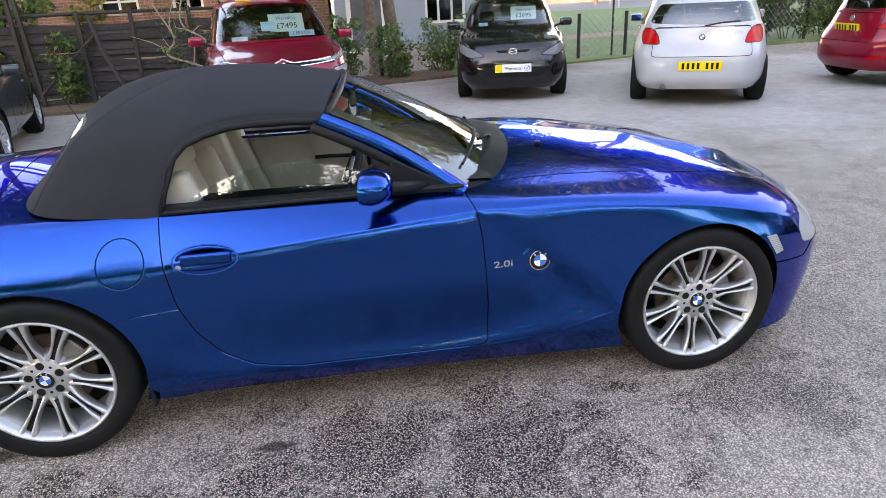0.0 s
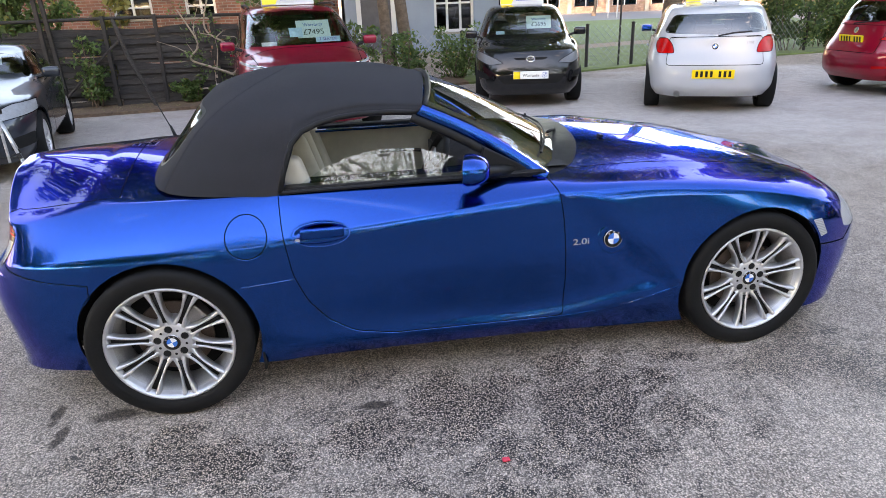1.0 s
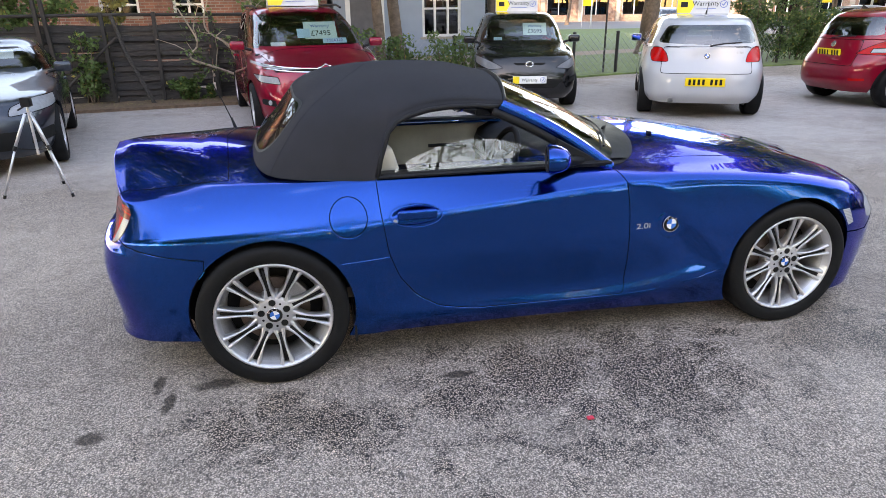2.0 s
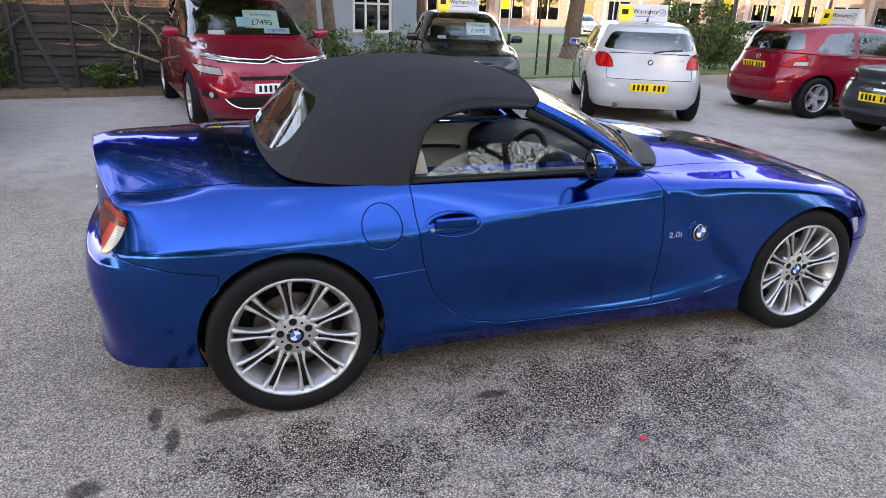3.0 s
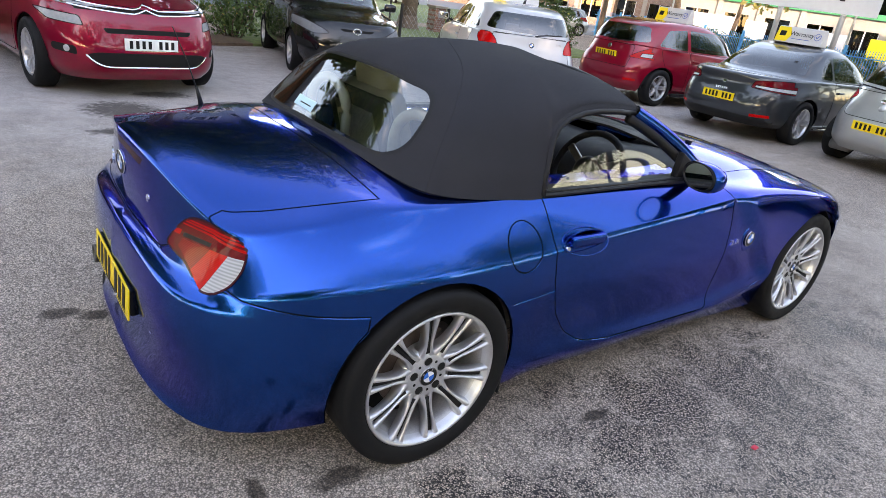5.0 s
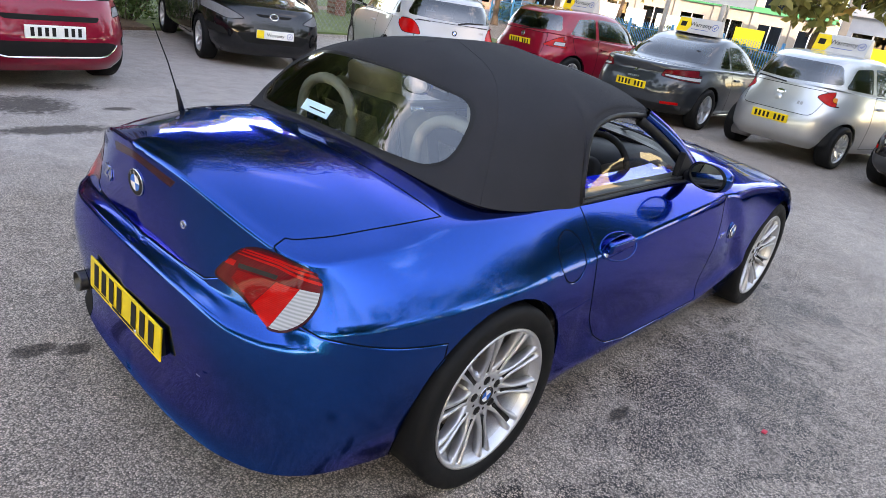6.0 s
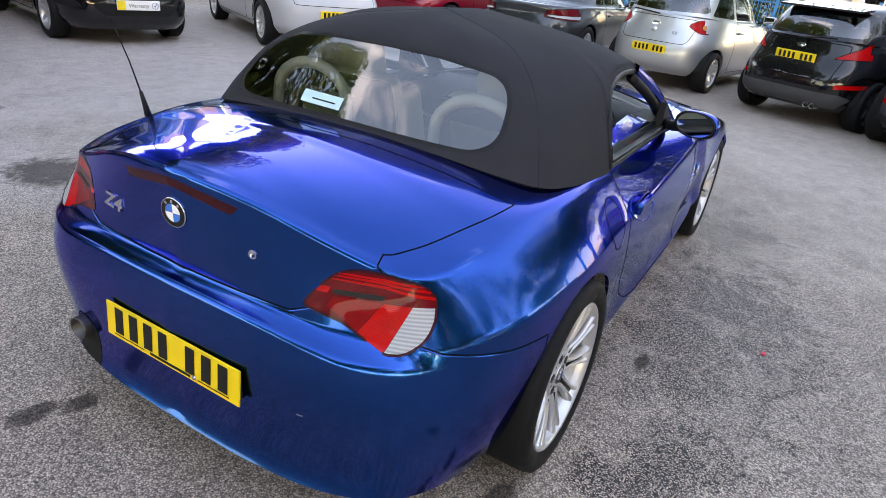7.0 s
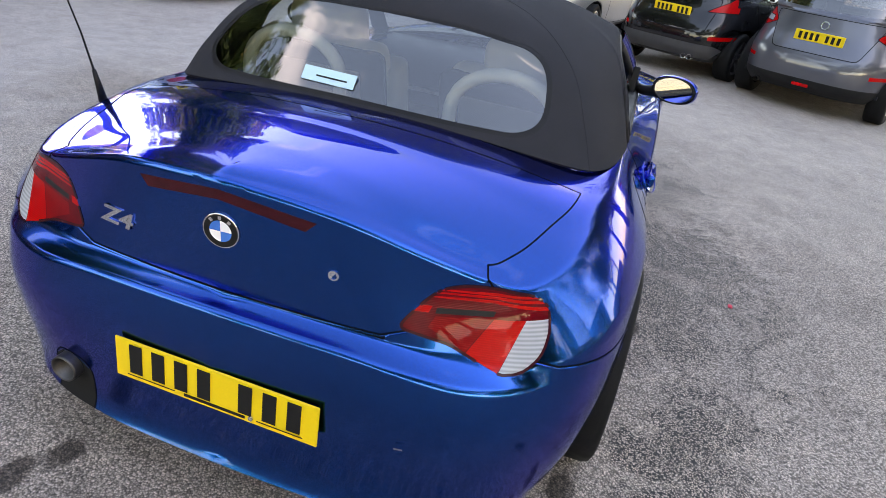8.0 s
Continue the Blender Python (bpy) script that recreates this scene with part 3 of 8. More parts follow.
    def seams(self, names, radius=0.0022, lips=None, skip=()):
        """Thin dark gaps round the named parts; lips takes the rounded edges of the panels below them."""
        ks = {self.number(n) for n in names}
        out = bmesh.new()
        none = {self.number(n) for n in skip}
        lamp = {self.number(n) for n in self.names if n.startswith(("tail_lamp", "red_reflector", "lamp_bar", "clear_lamp"))} if lips is not None else set()
        for e in self.bm.edges:
            fs = e.link_faces
            if len(fs) == 2 and fs[0][self.ids] in lamp and fs[1][self.ids] in lamp:
                continue
            if len(fs) == 2 and (fs[0][self.ids] in none or fs[1][self.ids] in none):
                continue
            if len(fs) == 2 and fs[0][self.ids] != fs[1][self.ids] and (fs[0][self.ids] in ks or fs[1][self.ids] in ks):
                p, q = e.verts[0].co, e.verts[1].co
                nrm = (fs[0].normal + fs[1].normal).normalized()
                d = (q - p)
                if d.length < 1e-5:
                    continue
                d.normalize()
                s = d.cross(nrm).normalized() * radius
                up = nrm * (radius * 0.35)
                dn = nrm * (-radius * 1.5)
                x = d * radius * 0.3
                v = [out.verts.new(c) for c in (p - x - s + up, q + x - s + up, q + x + s + up, p - x + s + up, p - x + dn, q + x + dn)]
                for f in ((0, 1, 2, 3), (0, 4, 5, 1), (3, 2, 5, 4)):
                    out.faces.new([v[i] for i in f])
                if lips is not None and nrm.z < 0.55 and abs(s.z) > radius * 0.6:
                    low = s if s.z < 0 else -s
                    k = low * 1.0
                    m = low * 2.3
                    w = [lips.verts.new(c) for c in (p - x + k + nrm * 0.0003, q + x + k + nrm * 0.0003, q + x + m + nrm * 0.0013, p - x + m + nrm * 0.0013, p - x + m * 1.4, q + x + m * 1.4)]
                    for f in ((0, 1, 2, 3), (3, 2, 5, 4)):
                        lips.faces.new([w[i] for i in f])
        return out

    def touch(self, start, way):
        """Where a line from start meets the skin: a pose with -y along the outward normal."""
        loc, nrm, _, _ = self.tree.ray_cast(Vector(start), Vector(way))
        if loc is None:
            return Matrix.Translation(start)
        if nrm.dot(Vector(way)) > 0:
            nrm = -nrm
        y = -nrm
        x = y.cross(Vector((0, 0, 1))).normalized()
        z = x.cross(y)
        return Matrix.Translation(loc) @ Matrix((x, y, z)).transposed().to_4x4()

    def meshes(self, thick=0.0, thin=()):
        """One mesh a part number, with the whole shell's normals kept across the cuts."""
        bm = self.bm
        bm.normal_update()
        self.tree = BVHTree.FromBMesh(bm)
        groups = {}
        for f in bm.faces:
            groups.setdefault(f[self.ids], []).append(f)
        out = {}
        for k, fs in groups.items():
            vs = list({v for f in fs for v in f.verts})
            idx = {v: i for i, v in enumerate(vs)}
            me = bpy.data.meshes.new(self.names[k])
            cos, nos = [v.co[:] for v in vs], [v.normal[:] for v in vs]
            polys = [[idx[v] for v in f.verts] for f in fs]
            if thick and not self.names[k].startswith(tuple(thin) + ("gone",)):
                mine = set(fs)
                for f in fs:
                    for lp in f.loops:
                        if sum(g in mine for g in lp.edge.link_faces) == 1:
                            p, q = lp.vert, lp.link_loop_next.vert
                            ring = [p.co, p.co - p.normal * thick, q.co - q.normal * thick, q.co]
                            n = (ring[1] - ring[0]).cross(ring[3] - ring[0])
                            if n.length < 1e-12:
                                continue
                            n.normalize()
                            polys.append(list(range(len(cos), len(cos) + 4)))
                            cos += [c[:] for c in ring]
                            nos += [n[:]] * 4
            me.from_pydata(cos, [], polys)
            for p in me.polygons:
                p.use_smooth = True
            me.normals_split_custom_set_from_vertices(nos)
            out[self.names[k]] = me
        bm.free()
        return out


def round_poly(pts, r, seg=4):
    """Rounds the corners of an outline."""
    out, n = [], len(pts)
    for i in range(n):
        p, a, b = Vector(pts[i]), Vector(pts[i - 1]), Vector(pts[(i + 1) % n])
        ra = min(r, (a - p).length * 0.45)
        rb = min(r, (b - p).length * 0.45)
        s, e = p + (a - p).normalized() * ra, p + (b - p).normalized() * rb
        for k in range(seg + 1):
            t = k / seg
            q = s * (1 - t) ** 2 + p * 2 * t * (1 - t) + e * t * t
            out.append((q[0], q[1]))
    return out


def circle_poly(cx, cz, r, n=28, squash=1.0):
    return [(cx + r * math.cos(math.tau * i / n), cz + squash * r * math.sin(math.tau * i / n)) for i in range(n)]


def one_material(me, material):
    me.materials.clear()
    me.materials.append(material)
    return me

# ---- the blue roadster: x ahead from the rear axle, y to its left, standing on z = 0 ----
def roundel(radius, parent, at, name="badge"):
    """A round badge: chrome edge, dark ring, blue and white quarters, three plain marks."""
    b = part(name, lathe([(0.0, 0.0), (radius, 0.0), (radius, -0.003), (radius * 0.95, -0.0045), (radius * 0.92, -0.0035), (0.0, -0.0035)], 32), CHROME, parent, "round blue and white badge", True, at)
    part("ring", lathe([(radius * 0.60, -0.0037), (radius * 0.60, -0.0046), (radius * 0.91, -0.0046), (radius * 0.91, -0.0037)], 32), INK, b, "black ring")
    for q in range(4):
        bm = bmesh.new()
        c = bm.verts.new((0, -0.0047, 0))
        arc = [bm.verts.new((radius * 0.6 * math.cos(q * math.pi / 2 + i * math.pi / 16), -0.0047, radius * 0.6 * math.sin(q * math.pi / 2 + i * math.pi / 16))) for i in range(9)]
        for u, v in zip(arc, arc[1:]):
            bm.faces.new((c, u, v))
        part("quarter", bm, BADGE_BLUE if q % 2 else BADGE_WHITE, b)
    for a in (50, 90, 130):
        part("mark", turned(box(-radius * 0.09, -0.0052, radius * 0.66, radius * 0.09, -0.0046, radius * 0.86), Matrix.Rotation(radians(a - 90), 4, "Y")), CHROME, b)
    return b


def roadster_wheel(parent, at, sign):
    """18 inch wheel with ten twin spokes; the outer face looks along -y."""
    w = thing_part("wheel", parent, at)
    part("tyre", lathe([(0.240, -0.085), (0.250, -0.098), (0.27, -0.106), (0.297, -0.106), (0.312, -0.098), (0.318, -0.080), (0.3185, 0.0), (0.318, 0.085), (0.30, 0.12), (0.24, 0.10), (0.232, 0.085)], 72), RUBBER, w, "black low-profile tyre", True)
    part("rim", lathe([(0.244, -0.086), (0.247, -0.095), (0.242, -0.100), (0.235, -0.096), (0.229, -0.080), (0.222, -0.066)], 72), ALLOY, w, "silver alloy rim", True)
    part("barrel", lathe([(0.222, -0.066), (0.212, -0.05), (0.205, 0.02), (0.205, 0.09), (0.240, 0.1)], 72), ALLOY_DARK, w, "inner barrel in alloy toned darker for shade", True)
    part("brake_disc", lathe([(0.0, -0.005), (0.150, -0.005), (0.150, 0.01), (0.0, 0.01)], 40), DISC, w, "rusty steel brake disc")
    part("caliper", turned(box(-0.05, -0.035, 0.09, 0.05, 0.03, 0.165, 0.012), Matrix.Rotation(radians(70), 4, "Y")), STEEL, w)
    part("inner_barrel", lathe([(0.0, 0.05), (0.207, 0.05)], 32), WELL, w)
    hub = part("hub", lathe([(0.0, -0.066), (0.03, -0.066), (0.036, -0.064), (0.066, -0.064), (0.084, -0.058), (0.097, -0.045), (0.10, -0.025), (0.098, 0.0)], 40), ALLOY, w, "", True)
    spoke_me = None
    for i in range(10):
        for k in (-1, 1):
            if spoke_me is None:
                bm = bmesh.new()
                prev = None
                for t in range(13):
                    u = t / 12
                    r = 0.060 + (0.234 - 0.060) * u
                    inner = 0.0032 + 0.0078 * u
                    outer = 0.0145 + 0.017 * max(0, (u - 0.4) / 0.6) ** 1.7 + 0.022 * max(0, (0.45 - u) / 0.45) ** 1.8
                    off, half = (inner + outer) / 2, (outer - inner) / 2
                    y = -0.056 - 0.030 * math.sin(u * 1.25) - 0.006 * u
                    deep = 0.020 + 0.026 * (1 - u)
                    ring = [bm.verts.new(c) for c in ((off - half, y + 0.004, r), (off - half * 0.55, y - 0.002, r), (off + half * 0.55, y - 0.002, r), (off + half, y + 0.004, r), (off + half * 1.5, y + deep, r), (off - half, y + deep, r))]
                    if prev:
                        for j in range(6):
                            bm.faces.new((prev[j], prev[(j + 1) % 6], ring[(j + 1) % 6], ring[j]))
                    prev = ring
                bmesh.ops.recalc_face_normals(bm, faces=bm.faces)
                spoke_me = mesh_from(bm, "spoke", ALLOY)
                bm2 = bmesh.new()
                bm2.from_mesh(spoke_me)
                bmesh.ops.scale(bm2, vec=(-1, 1, 1), verts=bm2.verts)
                bmesh.ops.reverse_faces(bm2, faces=bm2.faces)
                spoke_mi = mesh_from(bm2, "spoke", ALLOY)
            part("spoke", spoke_me if k > 0 else spoke_mi, ALLOY, w, at=Matrix.Rotation(math.tau * (i + 0.25) / 10, 4, "Y"))
    # black strip between the twin spokes: the depth's shade put in as colour
    slot = box(-0.009, -0.064, 0.088, 0.009, -0.060, 0.222)
    for v in slot.verts:
        v.co.y -= 0.012 * (v.co.z - 0.088) / 0.134
    slot_shade_me = mesh_from(slot, "slot", INK)
    for i in range(10):
        part("slot", slot_shade_me, INK, w, at=Matrix.Rotation(math.tau * (i + 0.25) / 10, 4, "Y"))
    for i in range(5):
        a = math.tau * (i + 0.1) / 5
        part("bolt", turned(lathe([(0.0, -0.054), (0.008, -0.056), (0.0155, -0.0655), (0.0175, -0.065), (0.0175, -0.03)], 14), Matrix.Translation((0.056 * math.cos(a), 0, 0.056 * math.sin(a)))), ALLOY_DARK, w)
        # black disc over the bolt: shade inside its hole, given as colour
        part("bolt_well", turned(lathe([(0.0, -0.0645), (0.0150, -0.0645), (0.0150, -0.0665)], 14), Matrix.Translation((0.056 * math.cos(a), 0, 0.056 * math.sin(a)))), INK, w)
    for i in range(5):
        a = math.tau * (i + 0.6) / 5
        # black dot on the flat hub, painted shade of a small dimple
        part("dimple", turned(lathe([(0.0, -0.0648), (0.0055, -0.0648)], 10), Matrix.Translation((0.054 * math.cos(a), 0, 0.054 * math.sin(a)))), INK, w)
    roundel(0.034, w, Matrix.Translation((0, -0.0665, 0)), "centre_cap")
    return w


def arch_liner(r, axle_z, low=19):
    """The upper part of a wheel housing: a half drum with a back wall, open below."""
    bm = bmesh.new()
    a, b = [], []
    for i in range(29):
        t = radians(-low + (180 + 2 * low) * i / 28)
        a.append(bm.verts.new((r * math.cos(t), -0.195 + 0.25 * max(0.0, 0.2 - math.sin(t)), r * math.sin(t))))
        b.append(bm.verts.new((r * math.cos(t), 0.06, r * math.sin(t))))
    for i in range(28):
        bm.faces.new((a[i], a[i + 1], b[i + 1], b[i]))
    bm.faces.new(b)
    return bm


def thing_part(name, parent, at=None):
    ob = new(name)
    ob.empty_display_size = 0.05
    ob.parent = parent
    if at is not None:
        ob.matrix_basis = at
    return ob


def mirror_shell(face):
    """A mirror housing: an oval mouth drawn in and tapered to a rounded nose; the mouth lies on z = 0 of face, the nose along +z."""
    bm = bmesh.new()
    prev = None
    for z, k in ((0.0, 1.0), (0.014, 1.05), (0.034, 1.03), (0.056, 0.94), (0.076, 0.78), (0.090, 0.55), (0.097, 0.28)):
        ring = [bm.verts.new((0.055 * k * math.copysign(abs(math.cos(a)) ** 0.85, math.cos(a)), 0.092 * k * math.copysign(abs(math.sin(a)) ** 0.85, math.sin(a)), z)) for a in np.linspace(0, math.tau, 33)[:-1]]
        if prev:
            for i in range(32):
                bm.faces.new((prev[i], prev[(i + 1) % 32], ring[(i + 1) % 32], ring[i]))
        prev = ring
    bm.faces.new(prev)
    bmesh.ops.recalc_face_normals(bm, faces=bm.faces)
    return turned(bm, face)


BODY_LINES = {
    "sill": [(-0.757, 0, 0.19), (-0.747, -0.3, 0.19), (-0.702, -0.53, 0.19), (-0.60, -0.682, 0.19), (-0.40, -0.765, 0.195), (0, -0.80, 0.18), (0.37, -0.815, 0.163), (0.55, -0.80, 0.16), (1.1, -0.80, 0.16), (1.6, -0.79, 0.145), (2.1, -0.785, 0.125), (2.495, -0.79, 0.12), (2.85, -0.78, 0.12), (3.09, -0.62, 0.12), (3.2, -0.3, 0.12), (3.22, 0, 0.12)],
    "skirt": [(-0.738, 0, 0.25), (-0.731, -0.3, 0.25), (-0.690, -0.53, 0.255), (-0.60, -0.705, 0.28), (-0.40, -0.815, 0.31), (0, -0.84, 0.30), (0.38, -0.856, 0.25), (0.55, -0.860, 0.248), (1.1, -0.862, 0.246), (1.6, -0.862, 0.246), (2.1, -0.856, 0.31), (2.495, -0.835, 0.3), (2.85, -0.81, 0.3), (3.13, -0.63, 0.27), (3.24, -0.3, 0.27), (3.27, 0, 0.27)],
    "flank": [(-0.757, 0, 0.505), (-0.750, -0.3, 0.505), (-0.722, -0.555, 0.492), (-0.617, -0.727, 0.475), (-0.41, -0.835, 0.45), (0, -0.875, 0.45), (0.38, -0.858, 0.40), (0.55, -0.844, 0.35), (1.1, -0.834, 0.318), (1.6, -0.830, 0.318), (2.1, -0.834, 0.40), (2.495, -0.868, 0.45), (2.85, -0.83, 0.45), (3.15, -0.63, 0.42), (3.25, -0.3, 0.42), (3.28, 0, 0.42)],
    "bumper": [(-0.742, 0, 0.635), (-0.735, -0.3, 0.63), (-0.7, -0.545, 0.605), (-0.6, -0.715, 0.602), (-0.40, -0.835, 0.565), (0, -0.88, 0.575), (0.38, -0.868, 0.56), (0.55, -0.858, 0.55), (1.1, -0.856, 0.54), (1.6, -0.858, 0.54), (2.05, -0.856, 0.57), (2.495, -0.872, 0.60), (2.85, -0.832, 0.57), (3.14, -0.63, 0.50), (3.24, -0.3, 0.50), (3.27, 0, 0.50)],
    "shelf": [(-0.7, 0, 0.657), (-0.69, -0.3, 0.655), (-0.663, -0.512, 0.645), (-0.586, -0.703, 0.648), (-0.388, -0.826, 0.675), (0, -0.868, 0.685), (0.38, -0.853, 0.688), (0.55, -0.851, 0.703), (1.1, -0.853, 0.757), (1.6, -0.848, 0.795), (2.05, -0.845, 0.775), (2.495, -0.840, 0.735), (2.85, -0.795, 0.65), (3.11, -0.61, 0.565), (3.22, -0.3, 0.56), (3.25, 0, 0.56)],
    "haunch": [(-0.712, 0, 0.8), (-0.686, -0.27, 0.785), (-0.628, -0.505, 0.735), (-0.552, -0.672, 0.735), (-0.36, -0.765, 0.765), (0, -0.805, 0.78), (0.38, -0.795, 0.782), (0.55, -0.795, 0.787), (1.1, -0.792, 0.812), (1.6, -0.792, 0.826), (2.05, -0.785, 0.805), (2.495, -0.765, 0.764), (2.85, -0.72, 0.70), (3.07, -0.57, 0.62), (3.19, -0.3, 0.61), (3.225, 0, 0.61)],
    "shoulder": [(-0.718, 0, 0.936), (-0.682, -0.25, 0.906), (-0.605, -0.53, 0.818), (-0.538, -0.645, 0.796), (-0.34, -0.705, 0.826), (0, -0.735, 0.851), (0.38, -0.737, 0.855), (0.55, -0.737, 0.855), (1.1, -0.718, 0.855), (1.6, -0.725, 0.838), (2.05, -0.69, 0.825), (2.495, -0.63, 0.785), (2.85, -0.55, 0.73), (3.0, -0.47, 0.68), (3.12, -0.27, 0.65), (3.17, 0, 0.645)],
    "lid_edge": [(-0.704, 0, 0.939), (-0.655, -0.24, 0.912), (-0.585, -0.515, 0.826), (-0.50, -0.585, 0.826), (-0.35, -0.635, 0.846), (-0.155, -0.678, 0.866), (0.38, -0.66, 0.865), (0.55, -0.665, 0.862), (1.1, -0.665, 0.86), (1.58, -0.64, 0.85), (2.05, -0.55, 0.865), (2.4, -0.48, 0.825), (2.7, -0.41, 0.778), (2.86, -0.34, 0.735), (3.0, -0.2, 0.70), (3.1, 0, 0.68)],
    "deck": [(-0.685, 0, 0.942), (-0.59, -0.19, 0.928), (-0.52, -0.29, 0.9), (-0.45, -0.33, 0.9), (-0.33, -0.36, 0.912), (-0.18, -0.38, 0.923), (0.38, -0.4, 0.88), (0.55, -0.4, 0.87), (1.1, -0.4, 0.87), (1.65, -0.36, 0.90), (1.98, -0.32, 0.90), (2.3, -0.29, 0.865), (2.55, -0.25, 0.825), (2.75, -0.2, 0.78), (2.9, -0.12, 0.745), (3.03, 0, 0.715)],
    "spine": [(-0.66, 0, 0.945), (-0.58, 0, 0.947), (-0.52, 0, 0.949), (-0.45, 0, 0.948), (-0.34, 0, 0.947), (-0.20, 0, 0.946), (0.38, 0, 0.89), (0.55, 0, 0.87), (1.1, 0, 0.87), (1.72, 0, 0.915), (1.98, 0, 0.915), (2.25, 0, 0.885), (2.5, 0, 0.845), (2.7, 0, 0.80), (2.85, 0, 0.765), (2.96, 0, 0.735)],
}
TOP_LINES = {
    "rim": [(-0.07, 0, 0.932), (-0.06, -0.3, 0.924), (-0.03, -0.54, 0.90), (0.03, -0.66, 0.88), (0.16, -0.715, 0.865), (0.36, -0.738, 0.855), (0.47, -0.742, 0.853), (0.487, -0.72, 0.92), (0.53, -0.68, 1.04), (0.64, -0.64, 1.108), (0.82, -0.618, 1.133), (1.06, -0.605, 1.123)],
    "rise": [(0.05, 0, 1.07), (0.055, -0.28, 1.055), (0.06, -0.485, 1.005), (0.09, -0.615, 0.98), (0.2, -0.665, 0.98), (0.40, -0.688, 0.985), (0.50, -0.692, 0.985), (0.52, -0.68, 1.025), (0.56, -0.655, 1.085), (0.665, -0.625, 1.13), (0.83, -0.607, 1.15), (1.066, -0.595, 1.136)],
    "corner": [(0.155, 0, 1.195), (0.16, -0.27, 1.178), (0.17, -0.44, 1.125), (0.2, -0.53, 1.115), (0.3, -0.57, 1.12), (0.45, -0.59, 1.135), (0.54, -0.605, 1.14), (0.57, -0.605, 1.148), (0.62, -0.597, 1.155), (0.70, -0.585, 1.168), (0.85, -0.572, 1.178), (1.078, -0.558, 1.158)],
    "roof": [(0.27, 0, 1.245), (0.285, -0.2, 1.238), (0.31, -0.31, 1.222), (0.36, -0.345, 1.22), (0.44, -0.36, 1.228), (0.55, -0.37, 1.238), (0.62, -0.38, 1.238), (0.66, -0.38, 1.238), (0.7, -0.38, 1.238), (0.76, -0.375, 1.237), (0.9, -0.365, 1.232), (1.112, -0.35, 1.203)],
    "ridge": [(0.38, 0, 1.272), (0.43, 0, 1.278), (0.48, 0, 1.282), (0.53, 0, 1.285), (0.6, 0, 1.287), (0.66, 0, 1.287), (0.72, 0, 1.286), (0.76, 0, 1.285), (0.8, 0, 1.283), (0.84, 0, 1.28), (0.95, 0, 1.268), (1.15, 0, 1.218)],
}
ARCH = 0.346


def build_roadster():
    car = thing("roadster", "glossy blue two-seat roadster with a raised black canvas roof", "car", Matrix.Translation((0, 0.009, 0)) @ Matrix.Diagonal((1, 1.0103, 1, 1)))
    PA, PC = 14, 6
    grid = net_surface(list(BODY_LINES.values()), PA, PC, 15, (0, 3, 4, 6), ((6, 0, 2.7, 0.8), (4, 0, 3.0, 1.0), (3, 0, 3.0, 1.6), (1, 5.5, 10.0, 0.8), (4, 6.6, 8.8, 0.7)))
    # the wing's crease: a line falling from the screen's foot past the badge to the wheel arch, the panel behind it set in
    for row in grid:
        for q in row:
            if 1.3 < q[0] < 2.4 and 0.24 < q[2] < 0.83 and q[1] < -0.7:
                lx, lz = 1.66 + (0.80 - q[2]) * 1.05, q[2]
                d = (q[0] - lx) * 0.69
                lift = 0.015 * math.exp(-(d / 0.14) ** 2) if d > 0 else 0.015 * max(0.0, 1 + d / 0.035)
                dip = -0.010 * max(0.0, 1 - abs(d + 0.06) / 0.09) if d < 0.0 else 0.0
                q[1] -= (lift + dip) * min(1.0, (0.83 - q[2]) / 0.06) * min(1.0, (q[2] - 0.24) / 0.12)
    # the boot lid's crown: one smooth sheet from its edge to the spine
    r7 = 7 * PC
    for j in range(6 * PA + 1):
        e, s_ = grid[r7, j].copy(), grid[-1, j].copy()

        def crown(q):
            return 0.947 - 0.006 * (q[0] + 0.7) - (0.17 + 1.1 * (q[0] + 0.07) ** 2) * q[1] ** 2

        for i in range(r7, grid.shape[0]):
            t = (i - r7) / (grid.shape[0] - 1 - r7)
            q = e * (1 - t) + s_ * t
            q[2] = crown(q) + (e[2] - crown(e)) * (1 - t) ** 2 + (s_[2] - crown(s_)) * t ** 2
            fade = min(1.0, (6 * PA - j) / PA)
            grid[i, j] = grid[i, j] * (1 - fade) + q * fade
    sh = Shell(grid, ("boot_lid", lambda i, j: i >= r7 and j < 5 * PA))
    rearish = lambda c, n: c.x < -0.40
    side = lambda c, n: abs(c.y) > 0.55
    sh.carve("gone", circle_poly(0, 0.317, ARCH, 40), (0, 2), side)
    sh.carve("gone", circle_poly(2.495, 0.317, ARCH, 40), (0, 2), side)
    # cockpit opening under the roof and windscreen
    sh.carve("gone", round_poly([(0.03, -0.60), (0.42, -0.672), (1.45, -0.672), (1.62, -0.56), (1.70, 0), (1.62, 0.56), (1.45, 0.672), (0.42, 0.672), (0.03, 0.60)], 0.06), (0, 1), lambda c, n: c.z > 0.78)
    sh.carve("door", round_poly([(0.468, 0.90), (0.475, 0.74), (0.50, 0.56), (0.545, 0.44), (0.62, 0.345), (0.72, 0.285), (0.88, 0.258), (1.61, 0.25), (1.618, 0.42), (1.60, 0.70), (1.585, 0.80), (1.52, 0.90)], 0.03, 3), (0, 2), side)
    sh.carve("fuel_flap", circle_poly(0.34, 0.722, 0.078, 24), (0, 2), lambda c, n: c.y < -0.6)
